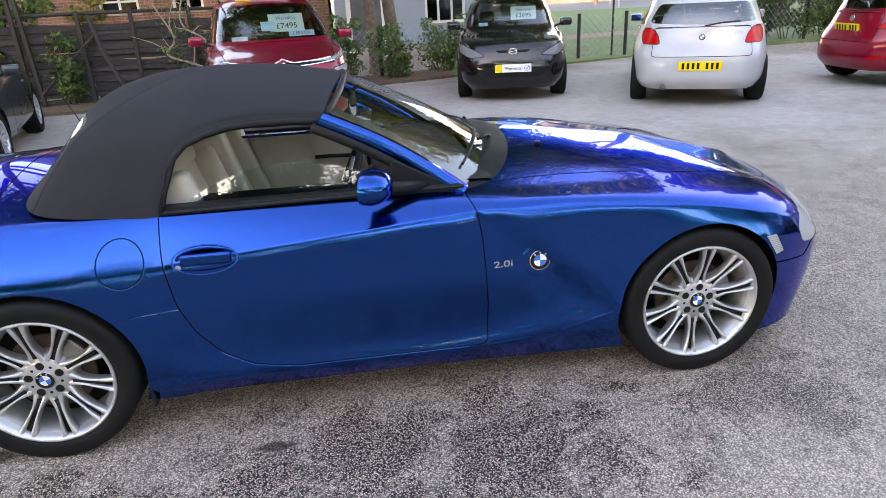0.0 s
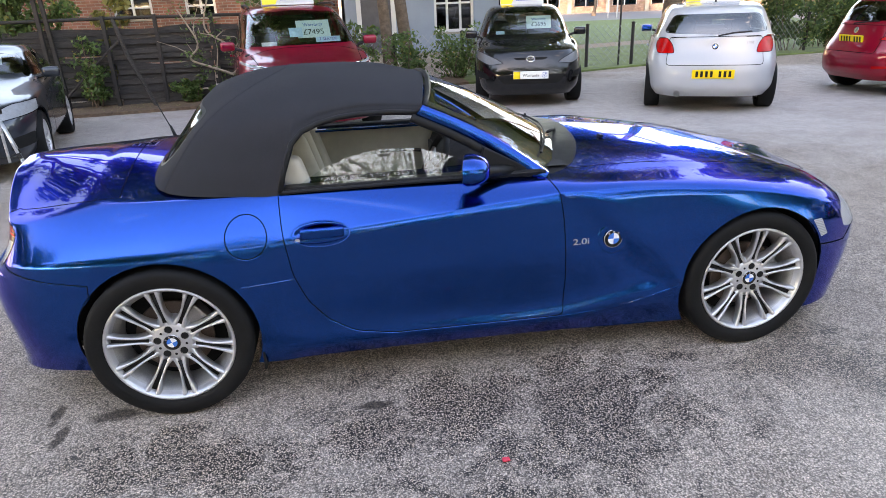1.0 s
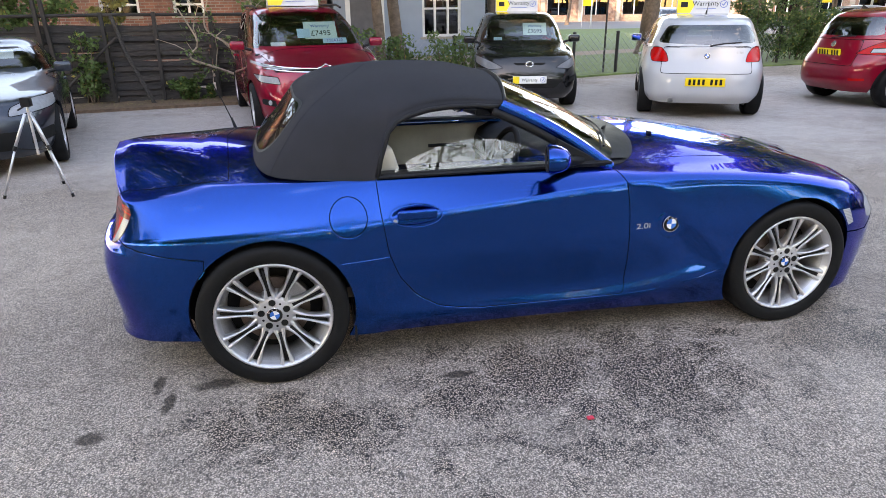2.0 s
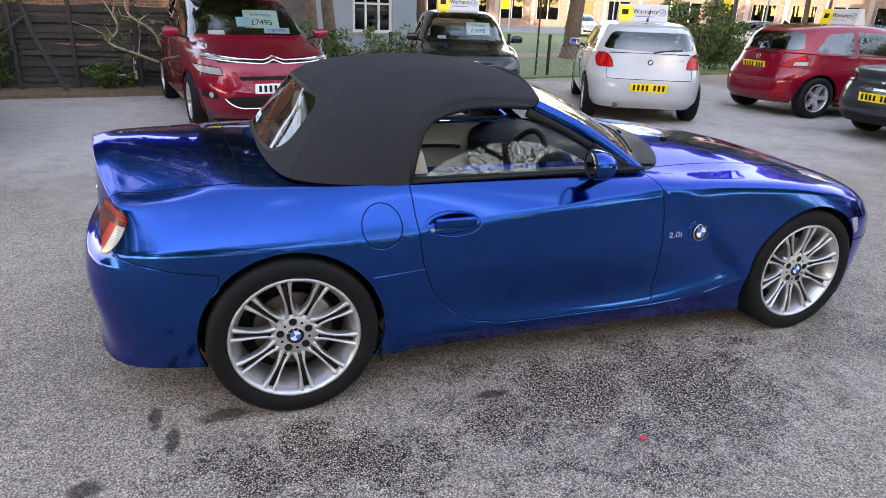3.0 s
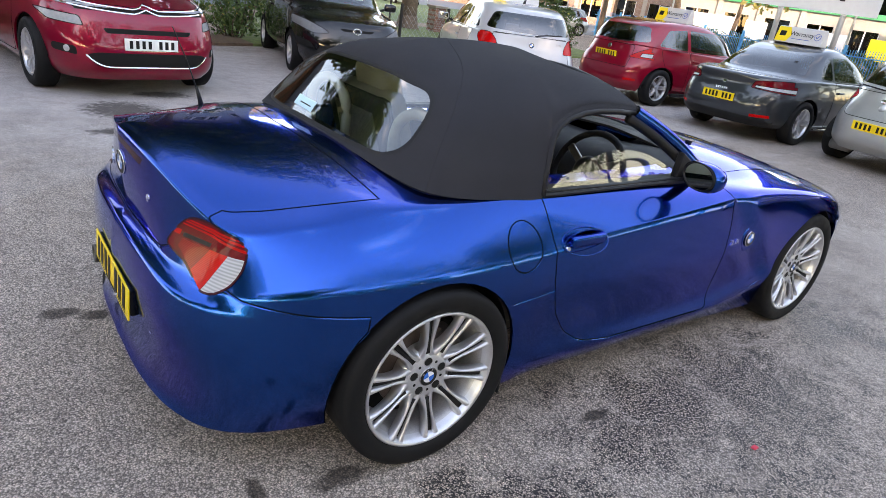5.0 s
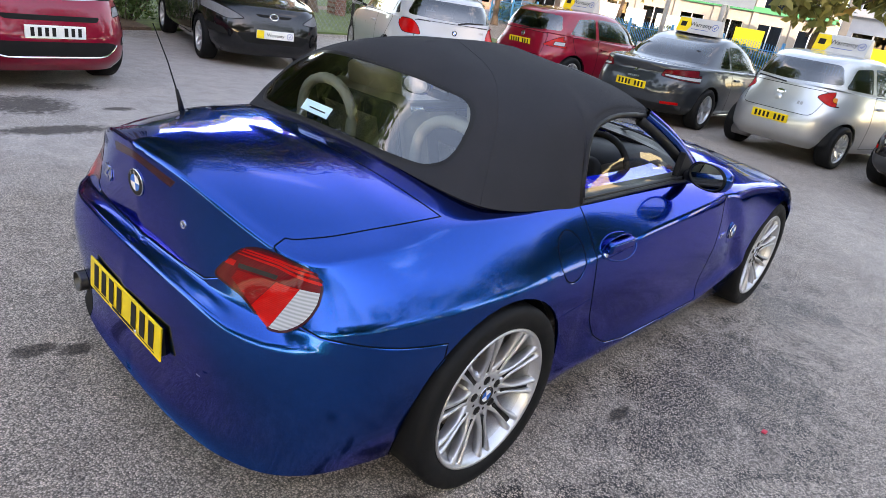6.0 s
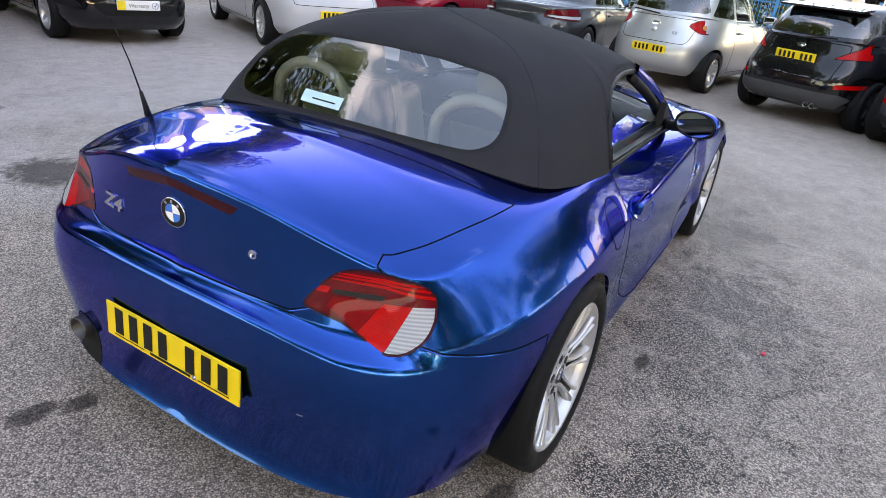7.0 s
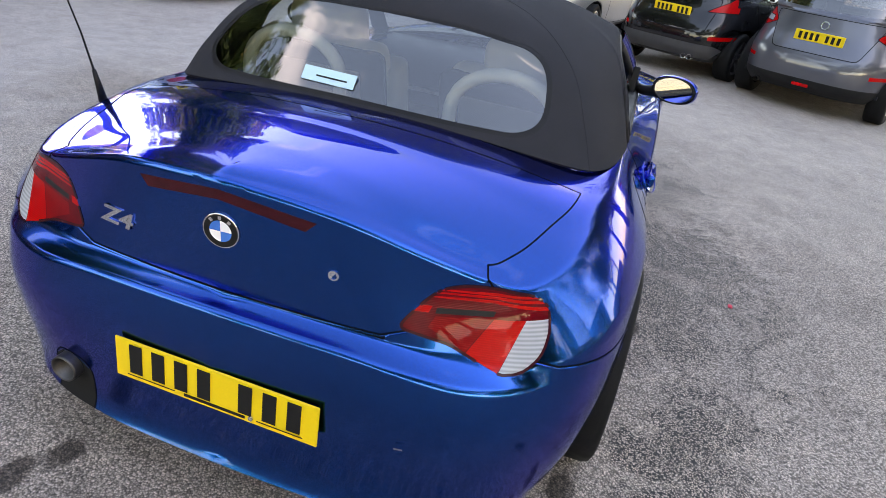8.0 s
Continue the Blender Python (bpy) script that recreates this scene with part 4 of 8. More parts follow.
    # lamps, cut as seen from behind
    lamp = round_poly([(0.393, 0.690), (0.428, 0.745), (0.462, 0.783), (0.51, 0.797), (0.57, 0.797), (0.635, 0.785), (0.672, 0.757), (0.688, 0.705), (0.684, 0.662), (0.655, 0.634), (0.617, 0.628), (0.56, 0.648), (0.50, 0.672), (0.44, 0.682)], 0.018, 3)
    for sgn in (-1, 1):
        sh.carve("tail_lamp", [(p[0] * sgn, p[1]) for p in lamp], (1, 2), rearish)
    bar = [(0.462, 0.742), (0.575, 0.748), (0.572, 0.736), (0.46, 0.730)]
    for sgn in (-1, 1):
        sh.carve("lamp_bar", [(p[0] * sgn, p[1]) for p in bar], (1, 2), rearish, ["tail_lamp"])
    bands = []
    for za, zb, th in ((0.781, 0.772, 0.004), (0.774, 0.760, 0.006), (0.765, 0.746, 0.007)):
        bands.append([(0.45, za + 0.002), (0.57, za + 0.006), (0.69, zb + th), (0.692, zb), (0.57, za), (0.448, za - 0.001)])
    bands += [[(0.462, 0.724), (0.572, 0.731), (0.535, 0.660), (0.505, 0.676), (0.452, 0.70)], [(0.575, 0.731), (0.637, 0.733), (0.608, 0.625), (0.537, 0.659)], [(0.418, 0.745), (0.452, 0.745), (0.447, 0.73), (0.414, 0.73)]]
    for k, poly in enumerate(bands):
        for sgn in (-1, 1):
            sh.carve("red_reflector" + ";" * k, [(p[0] * sgn, p[1]) for p in poly], (1, 2), rearish, ["tail_lamp"])
    white = [(0.637, 0.733), (0.75, 0.733), (0.75, 0.58), (0.603, 0.60)]
    for sgn in (-1, 1):
        sh.carve("clear_lamp", [(p[0] * sgn, p[1]) for p in white], (1, 2), rearish, ["tail_lamp"])
    sh.carve("brake_lamp", [(-0.208, 0.880), (0, 0.908), (0.208, 0.880), (0.185, 0.857), (0, 0.885), (-0.185, 0.857)], (1, 2), lambda c, n: c.x < -0.6 and n.x < -0.5)
    # the boot lid, the bumper and the bonnet
    sh.carve("boot_lid", [(-0.515, 0.84), (-0.548, 0.812), (-0.568, 0.785), (-0.47, 0.75), (-0.41, 0.685), (-0.36, 0.664), (-0.1, 0.659), (0.1, 0.659), (0.36, 0.664), (0.41, 0.685), (0.47, 0.75), (0.568, 0.785), (0.548, 0.812), (0.515, 0.84), (0.3, 1.0), (-0.3, 1.0)], (1, 2), lambda c, n: c.x < -0.53 and n.x < 0.35, ["body"])
    sh.carve("rear_bumper", [(-1.0, 0.1), (-0.30, 0.1), (-0.25, 0.595), (-0.40, 0.612), (-0.57, 0.640), (-0.6, 0.657), (-1.0, 0.658)], (0, 2), lambda c, n: c.x < -0.2, ["body"])
    for sgn in (-1, 1):
        sh.carve("rear_bumper", [(0.37 * sgn, 0.664), (0.40 * sgn, 0.70), (0.46 * sgn, 0.70), (0.56 * sgn, 0.67), (0.65 * sgn, 0.66), (0.66 * sgn, 0.60), (0.37 * sgn, 0.60)], (1, 2), rearish, ["body"])
    # bumper skin coloured near-black round the pipe, as the shade of its cutout
    sh.carve("pipe_recess", round_poly([(0.375, 0.10), (0.375, 0.31), (0.41, 0.338), (0.48, 0.338), (0.515, 0.30), (0.515, 0.10)], 0.02, 3), (1, 2), lambda c, n: c.x < -0.5, ["rear_bumper"])
    edge_pts = spline([(1.545, -0.705, 0), (1.60, -0.692, 0), (1.665, -0.655, 0), (1.735, -0.575, 0), (1.80, -0.435, 0), (1.848, -0.235, 0), (1.868, 0, 0)], 5)
    rim_out = [(float(q[0]), float(q[1])) for q in edge_pts]
    rim_out[-1] = (rim_out[-1][0], 0.0)
    scut = [(1.685, 0), (1.655, -0.3), (1.58, -0.5), (1.50, -0.65)] + rim_out
    sh.carve("scuttle", scut + [(x, -y) for x, y in scut[-2:0:-1]], (0, 1), lambda c, n: c.z > 0.62, ["body"])
    back = [q for q in rim_out if q[1] > -0.66]
    side_line = [(2.05, -0.63), (2.495, -0.575), (2.85, -0.49), (3.02, -0.40), (3.11, -0.25)]
    half = back[::-1] + side_line
    bonnet = half + [(3.16, 0)] + [(x, -y) for x, y in half[:0:-1]]
    sh.carve("bonnet", bonnet, (0, 1), lambda c, n: c.z > 0.62, ["body"])
    sh.carve("front_bumper", [(2.70, 0.1), (4, 0.1), (4, 0.47), (3.05, 0.49), (2.99, 0.44), (2.81, 0.46), (2.78, 0.1)], (0, 2), lambda c, n: c.x > 2.5, ["body"])
    sh.carve("head_lamp", round_poly([(2.925, 0.575), (2.985, 0.655), (3.10, 0.635), (3.25, 0.56), (3.25, 0.49), (3.05, 0.49), (2.965, 0.51)], 0.02, 2), (0, 2), lambda c, n: c.x > 2.8 and abs(c.y) > 0.34, ["body"])
    # white tape on the arch edge, cut out of the skin; no lamp
    sh.carve("side_marker", [(2.738, 0.585), (2.785, 0.587), (2.84, 0.506), (2.803, 0.497)], (0, 2), lambda c, n: c.x > 2.6 and abs(c.y) > 0.5, ["body", "front_bumper"])
    sh.carve("rocker", [(0.34, 0.1), (2.17, 0.1), (2.16, 0.335), (2.02, 0.30), (1.85, 0.262), (1.61, 0.25), (0.88, 0.258), (0.72, 0.285), (0.62, 0.345), (0.545, 0.44), (0.505, 0.545), (0.30, 0.535)], (0, 2), side, ["body"])
    sh.split_sides(["red_reflector" + ";" * k for k in range(6)] + ["door", "lamp_bar", "tail_lamp", "clear_lamp", "head_lamp", "side_marker", "rocker"])
    lips = bmesh.new()
    gaps = sh.seams(["door", "door~", "fuel_flap", "boot_lid", "rear_bumper", "bonnet", "front_bumper"], 0.0019, lips, ("tail_lamp", "tail_lamp~", "clear_lamp", "clear_lamp~", "brake_lamp", "scuttle") + tuple("red_reflector" + ";" * k + s for k in range(6) for s in ("", "~")))
    sh.seams(["rocker", "rocker~"], 0.0018, lips)
    rims = sh.seams(["tail_lamp", "tail_lamp~", "clear_lamp", "clear_lamp~"], 0.0032, bmesh.new())
    ms = sh.meshes(0.012)
    ms.pop("gone")
    looks = {"pipe_recess": WELL, "scuttle": SCUTTLE, "tail_lamp": LENS_DARK_RED, "tail_lamp~": LENS_DARK_RED, "clear_lamp": LENS_WHITE, "clear_lamp~": LENS_WHITE, "brake_lamp": LENS_MAROON, "lamp_bar": TRIM, "lamp_bar~": TRIM, "head_lamp": LENS_WHITE, "head_lamp~": LENS_WHITE, "side_marker": LENS_WHITE, "side_marker~": LENS_WHITE}
    labels = {"tail_lamp": "dark red ribbed tail lamp", "red_reflector": "bright red ribbed reflector", "clear_lamp": "clear reversing lamp", "brake_lamp": "dark red high brake lamp", "head_lamp": "clear headlamp", "side_marker": "white patch of tape by the front wheel arch"}
    looks.update({"red_reflector" + ";" * k + s: LENS_MID if k == 3 else LENS_RED for k in range(6) for s in ("", "~")})
    obs = {}
    for nm, me in ms.items():
        plain_name = nm.rstrip("~;")
        obs[nm] = part(plain_name, one_material(me, looks.get(nm, BLUE)), None, car, labels.get(plain_name, ""))
    tagged(part("panel_gap", gaps, SEAM, car, "dark panel gaps"), kind="stuff")
    tagged(part("lamp_rim", rims, LENS_MAROON, car, "dark red lamp rims"), kind="stuff")
    tagged(part("panel_edge", lips, BLUE, car, "rounded painted panel edges"), kind="stuff")
    # canvas roof
    tg = net_surface(list(TOP_LINES.values()), 6, 6, 1, (0,))
    ts = Shell(tg)
    rw = round_poly([(-0.465, 0.937), (0.03, 0.944), (0.52, 0.932), (0.585, 0.975), (0.52, 1.095), (0.43, 1.15), (0.24, 1.174), (0, 1.18), (-0.24, 1.174), (-0.42, 1.148), (-0.49, 1.095), (-0.518, 0.975)], 0.05, 4)
    ts.carve("rear_window", rw, (1, 2), lambda c, n: c.x < 0.22)
    inner = [(p[0] * 0.978, 1.062 + (p[1] - 1.062) * 0.945) for p in rw]
    ts.carve("rear_pane", inner, (1, 2), lambda c, n: c.x < 0.22, ["rear_window"])
    edge = ts.seams(["rear_window"], 0.0022)
    tm = ts.meshes(0.012, ("rear_",))
    roof = part("soft_top", one_material(tm["body"], CANVAS), None, car, "black canvas folding roof, raised")
    rwin = part("rear_window", one_material(tm["rear_window"], TRIM), None, car, "black-edged heated rear window")
    part("pane", one_material(tm["rear_pane"], GLASS_REAR), None, rwin, "clear glass").visible_shadow = False
    tagged(part("window_edge", edge, TRIM, rwin), kind="stuff")
    # seams sewn into the cloth over the corners
    for sgn in (1, -1):
        pts = [(q[0], q[1] * sgn, q[2]) for q in tg[:, 18]]
        part("sewn_seam", tube(pts, 0.0012, 6), CANVAS, roof, "", True)
    # windscreen, its frame and pillars
    def screen_at(u, v):
        x = (1.80 - 0.228 * v * v) * (1 - u) + (1.16 - 0.07 * v * v) * u
        return (x, v * (0.685 * (1 - u) + 0.575 * u), (0.890 - 0.040 * v * v) * (1 - u) + (1.212 - 0.072 * v * v) * u + 0.022 * math.sin(u * math.pi))

    wl = [[screen_at(k / 6, -1 + j / 6) for j in range(13)] for k in range(7)]
    bm = bmesh.new()
    vs = [[bm.verts.new(p) for p in r] for r in wl]
    for a, b in zip(vs, vs[1:]):
        for i in range(12):
            bm.faces.new((a[i], a[i + 1], b[i + 1], b[i]))
    ws = part("windscreen", bm, GLASS, car, "raked clear windscreen", True)
    ws.visible_shadow = False
    for sgn in (1, -1):
        bm = bmesh.new()
        strip = [[bm.verts.new(Vector(screen_at(k / 12, sgn * v)) + Vector((-0.004, 0, -0.005))) for v in (0.885, 0.94, 0.99)] for k in range(13)]
        for a, b in zip(strip, strip[1:]):
            for i in range(2):
                bm.faces.new((a[i], a[i + 1], b[i + 1], b[i]))
        part("glass_border", bm, TRIM, ws, "black printed glass border", True)
        base, top = Vector((1.560, sgn * -0.718, 0.836)), Vector((1.058, sgn * -0.606, 1.128))
        bm = bmesh.new()
        prev = None
        for k in range(13):
            u = k / 12
            c = base.lerp(top, u) + Vector((0, 0, 0.026 * math.sin(u * math.pi)))
            ring = [bm.verts.new(c + Vector(d)) for d in ((-0.020, sgn * -0.010, -0.022), (-0.004, sgn * -0.015, -0.004), (0.010, sgn * -0.010, 0.014), (0.020, sgn * 0.012, 0.020), (0.0, sgn * 0.034, -0.006), (-0.026, sgn * 0.026, -0.026))]
            if prev:
                for i in range(6):
                    bm.faces.new((prev[i], prev[(i + 1) % 6], ring[(i + 1) % 6], ring[i]))
            prev = ring
        bmesh.ops.recalc_face_normals(bm, faces=bm.faces)
        pil = part("windscreen_pillar", bm, BLUE, car, "", True)
        part("pillar_trim", tube([base.lerp(top, u) + Vector((-0.034, sgn * 0.004, -0.030 + 0.024 * math.sin(u * math.pi))) for u in np.linspace(0.04, 1, 12)], 0.021, 8), TRIM, pil, "black rubber seal", True)
        # corner trim with the mirror foot, and the half-lowered side glass
        part("corner_trim", turned(slab([(1.28, 0.848), (1.55, 0.845), (1.30, 0.98)], 0.03, 0.004), Matrix.Translation((0, sgn * -0.70 - 0.015, 0))), TRIM, car)
        part("window_seal", tube([(x, sgn * (-0.737 + 0.016 * max(0, x - 0.6)), 0.86) for x in np.linspace(0.475, 1.56, 12)], 0.008, 6), TRIM, car)
        part("window_edge", tube([(0.478, sgn * -0.735, 0.86), (0.497, sgn * -0.712, 0.93), (0.538, sgn * -0.676, 1.036), (0.58, sgn * -0.652, 1.078), (0.645, sgn * -0.634, 1.102), (0.73, sgn * -0.622, 1.12), (0.82, sgn * -0.612, 1.127), (0.95, sgn * -0.605, 1.125), (1.06, sgn * -0.60, 1.115)], 0.012, 8), TRIM, roof, "black rubber seal", True)
        if sgn > 0:
            arc = [(0.55 + 0.80 * t, 0.858 + 0.135 * math.sin(math.pi * min(1, t * 1.02 + 0.02)) ** 0.75) for t in np.linspace(0, 0.93, 20)]
            bm = bmesh.new()
            lo = [bm.verts.new((x, sgn * -0.712, 0.852)) for x, z in arc]
            hi = [bm.verts.new((x, sgn * (-0.712 + (z - 0.852) * 0.25), z)) for x, z in arc]
            for i in range(len(arc) - 1):
                bm.faces.new((lo[i], lo[i + 1], hi[i + 1], hi[i])[::sgn])
            sg = part("side_window", bm, GLASS_SIDE, car, "half-lowered side glass", True)
            sg.visible_shadow = False
        # door mirror
        face = Matrix.Translation((1.19, sgn * -0.868, 0.930)) @ Matrix.Rotation(radians(sgn * -16), 4, "Z") @ Matrix.Rotation(radians(90), 4, "Y")
        m = part("door_mirror", mirror_shell(face), BLUE, car, "body-coloured door mirror", True)
        mg = lathe([(0.0, 0.0), (0.084, 0.0)], 32, "Z")
        bmesh.ops.scale(mg, vec=(0.60, 1, 1), verts=mg.verts)
        rim_ring = lathe([(0.081, 0.004), (0.081, -0.004), (0.088, -0.004), (0.0905, 0.006)], 32, "Z")
        bmesh.ops.scale(rim_ring, vec=(0.61, 1, 1), verts=rim_ring.verts)
        part("mirror_bezel", turned(rim_ring, face), TRIM, m, "black mirror bezel", True)
        part("mirror_glass", turned(mg, face), MIRROR, m)
        part("mirror_foot", tube([(1.42, sgn * -0.70, 0.872), (1.31, sgn * -0.755, 0.885), (1.235, sgn * -0.805, 0.905)], 0.024, 8), TRIM, m, "", True)
    # header rail over the screen
    part("header_rail", tube([(1.075 + 0.085 * (1 - v * v), v * 0.60, 1.126 + 0.088 * (1 - v * v)) for v in np.linspace(-1, 1, 17)], 0.014, 8), TRIM, car, "", True)
    # wipers
    def on_screen(u, v, lift):
        x, y, z = screen_at(u, v)
        return (x + lift * 0.5, y, z + lift)

    for v0, v1, vp in ((-0.86, -0.06, -0.10), (-0.10, 0.62, 0.50)):
        blade = [on_screen(0.10 + 0.02 * math.sin(k * math.pi), v0 + (v1 - v0) * k, 0.010) for k in np.linspace(0, 1, 9)]
        arm = [on_screen(-0.03, vp, 0.012), on_screen(0.04, (vp + (v0 + v1) / 2) / 2, 0.026), on_screen(0.10, (v0 + v1) / 2, 0.020)]
        wp = part("wiper", tube(arm, 0.007, 6), TRIM, car, "black wiper", True)
        part("blade", tube(blade, 0.0055, 6), TRIM, wp)
    part("washer_jet", box(1.955, -0.33, 0.898, 1.975, -0.30, 0.912, 0.004), TRIM, car)
    # handle, fuel flap ring, badges, plate, exhaust, aerial
    door = obs["door"]
    hb = box(-0.085, -0.014, -0.022, 0.085, 0.016, 0.022, 0.0135, 4)
    dish = lathe([(0.0, 0.006), (0.045, 0.004), (0.058, -0.004), (0.062, -0.001)], 32)
    bmesh.ops.scale(dish, vec=(1.72, 1, 0.78), verts=dish.verts)
    hd = part("door_handle", turned(hb, Matrix.Translation((0.628, -0.853, 0.722)) @ Matrix.Rotation(radians(8), 4, "X")), BLUE, door, "body-coloured pull handle", True)
    part("handle_dish", turned(dish, Matrix.Translation((0.627, -0.838, 0.716)) @ Matrix.Rotation(radians(10), 4, "X")), BLUE, hd, "", True)
    el = sh.touch((0.622, -2, 0.716), (0, 1, 0))
    part("handle_rim", turned(tube([(0.112 * math.cos(a), -0.001, 0.052 * math.sin(a)) for a in np.linspace(0, math.tau, 41)], 0.0028, 6, False), el), BLUE, hd, "", True)
    part("lock_barrel", turned(lathe([(0.0, -0.004), (0.010, -0.004), (0.011, 0.004)], 16), Matrix.Translation((0.532, -0.853, 0.698))), CHROME, hd)
    fend = thing_part("wing_emblem", car, sh.touch((1.817, -2, 0.585), (0, 1, 0)))
    part("surround", lathe([(0.0, -0.0005), (0.05, -0.0015), (0.058, -0.004), (0.066, -0.003), (0.072, 0.003)], 40), BLUE, fend, "", True)
    roundel(0.041, fend, Matrix.Translation((0, -0.003, 0)))
    lettering("2.0i", 0.036, CHROME, "wing_lettering", car, sh.touch((1.675, -2, 0.585), (0, 1, 0)) @ Matrix.Translation((0, -0.001, 0)) @ Matrix.Rotation(radians(90), 4, "X") @ Matrix.Diagonal((1.45, 1, 1, 1)), 0.002, 0, 0.0004)
    lid_ob = obs["boot_lid"]
    back = Matrix.Rotation(radians(-90), 4, "Z")
    roundel(0.041, lid_ob, sh.touch((-3, -0.005, 0.815), (1, 0, 0)))
    lettering("Z4", 0.062, CHROME, "boot_lettering", lid_ob, sh.touch((-3, 0.285, 0.752), (1, 0, 0)) @ Matrix.Translation((0, -0.002, 0)) @ Matrix.Rotation(radians(90), 4, "X") @ Matrix.Diagonal((1.35, 0.88, 1, 1)), 0.0015, 0.2, 0.0016)
    part("boot_lock", turned(lathe([(0.0, 0.0), (0.0075, 0.0), (0.008, -0.0025), (0.0115, -0.0025), (0.0125, 0.002)], 20), sh.touch((-3, -0.25, 0.774), (1, 0, 0))), CHROME, lid_ob, "chrome lock barrel")
    bumper = obs["rear_bumper"]
    plate = part("number_plate", turned(box(-0.264, -0.006, -0.0545, 0.264, 0.0, 0.0545, 0.002, 1), Matrix.Translation((-0.759, -0.009, 0.43)) @ back @ Matrix.Rotation(radians(-3), 4, "X")), PLATE_Y, bumper, "yellow number plate with black bars")
    on_plate = Matrix.Translation((-0.7658, -0.009, 0.436)) @ back @ Matrix.Rotation(radians(-3), 4, "X")
    for k in (-3.75, -2.75, -1.75, -0.75, 1.0, 2.0, 3.0):
        part("character_bar", turned(box(k * 0.061 + 0.006, -0.001, -0.0395, k * 0.061 + 0.040, 0, 0.0395), on_plate), INK, plate)
    part("maker_strip", turned(box(-0.23, -0.001, -0.0475, -0.10, 0, -0.0455), on_plate), INK, plate)
    part("maker_strip", turned(box(-0.075, -0.001, -0.051, 0.085, 0, -0.0435), on_plate), INK, plate)
    part("maker_strip", turned(box(0.115, -0.001, -0.0475, 0.23, 0, -0.0455), on_plate), INK, plate)
    part("plate_screw", turned(lathe([(0.0, -0.004), (0.006, -0.003), (0.007, 0.0)], 12), on_plate @ Matrix.Translation((0.10, 0, -0.045))), CHROME, plate)
    part("tail_pipe", turned(lathe([(0.030, 0.14), (0.032, -0.015), (0.036, -0.017), (0.037, -0.01), (0.037, 0.14)], 28), Matrix.Translation((-0.735, 0.445, 0.300)) @ back), TAIL_STEEL, car, "dull steel tail pipe", True)
    part("pipe_bore", turned(lathe([(0.0, 0.06), (0.031, 0.06)], 20), Matrix.Translation((-0.735, 0.445, 0.300)) @ back), INK, car)
    part("plate_bracket", box(-0.757, -0.262, 0.385, -0.71, 0.244, 0.474, 0.003), TRIM, plate, "black plate backing")
    part("bumper_scrape", turned(box(-0.0015, -0.0006, -0.010, 0.0015, 0.0006, 0.010), Matrix.Translation((-0.742, -0.45, 0.43)) @ back @ Matrix.Rotation(radians(80), 4, "Y")), STEEL, bumper)
    ant = part("aerial", tube([(-0.235, 0.735, 0.82), (-0.245, 0.735, 0.865), (-0.26, 0.733, 0.92)], 0.014, 10, taper=0.006), TRIM, car, "black whip aerial", True)
    part("whip", tube([(-0.255, 0.733, 0.90), (-0.30, 0.722, 1.03), (-0.36, 0.71, 1.17)], 0.0035, 6, taper=0.002), TRIM, ant)
    # sticker on the rear window
    part("window_sticker", turned(box(-0.085, 0, -0.022, 0.085, 0.001, 0.022), Matrix.Translation((-0.024, 0.12, 0.988)) @ Matrix.Rotation(radians(-92.5), 4, "Z") @ Matrix.Rotation(radians(-35), 4, "X")), PAPER_BLUE, rwin, "pale blue sticker with small bars")
    part("sticker_bar", turned(box(-0.04, -0.0006, -0.006, 0.06, 0, -0.001), Matrix.Translation((-0.0244, 0.12, 0.988)) @ Matrix.Rotation(radians(-92.5), 4, "Z") @ Matrix.Rotation(radians(-35), 4, "X")), INK, rwin)
    # wheels and wells
    for x, y in ((0.0, 0.845 - 0.0665), (2.495, 0.82 - 0.0665)):
        for sgn in (-1, 1):
            m = Matrix.Translation((x, sgn * y, 0.3175)) @ (Matrix.Rotation(math.pi, 4, "Z") if sgn > 0 else Matrix.Identity(4))
            roadster_wheel(car, m @ Matrix.Rotation(radians(-4 if x else -17), 4, "Y"), sgn)
            well = arch_liner(0.352, 0.317)
            part("wheel_well", turned(well, Matrix.Translation((x, sgn * 0.625, 0.317)) @ (Matrix.Rotation(math.pi, 4, "Z") if sgn > 0 else Matrix.Identity(4))), WELL, car, "", True)
    part("mud_flap", box(0.335, -0.84, 0.145, 0.345, -0.62, 0.27, 0.003), TRIM, car)
    part("underfloor", box(-0.55, -0.58, 0.20, 3.0, 0.58, 0.30, 0.03), WELL, car)
    # cabin
    part("cabin_tub", joined(box(0.05, -0.66, 0.28, 1.6, 0.66, 0.33), box(0.03, -0.64, 0.33, 0.10, 0.64, 0.86), box(1.50, -0.66, 0.33, 1.72, 0.66, 0.80)), CARPET, car, "beige carpeted cabin")
    for sgn in (-1, 1):
        part("door_card", box(0.42, sgn * 0.672 - 0.02, 0.33, 1.56, sgn * 0.672 + 0.02, 0.846, 0.016), BEIGE, car, "beige leather door lining")
        part("door_capping", box(0.49, sgn * 0.692 - 0.036, 0.845, 1.55, sgn * 0.692 + 0.036, 0.873, 0.010), TRIM, car, "black door-top capping")
        part("door_pull", tube([(0.95, sgn * 0.63, 0.70), (1.02, sgn * 0.615, 0.705), (1.14, sgn * 0.615, 0.70), (1.2, sgn * 0.63, 0.69)], 0.012, 6), CHARCOAL, car)
    for y in (-0.36, 0.36):
        seat = thing_part("seat", car, Matrix.Translation((0.62, y, 0.36)))
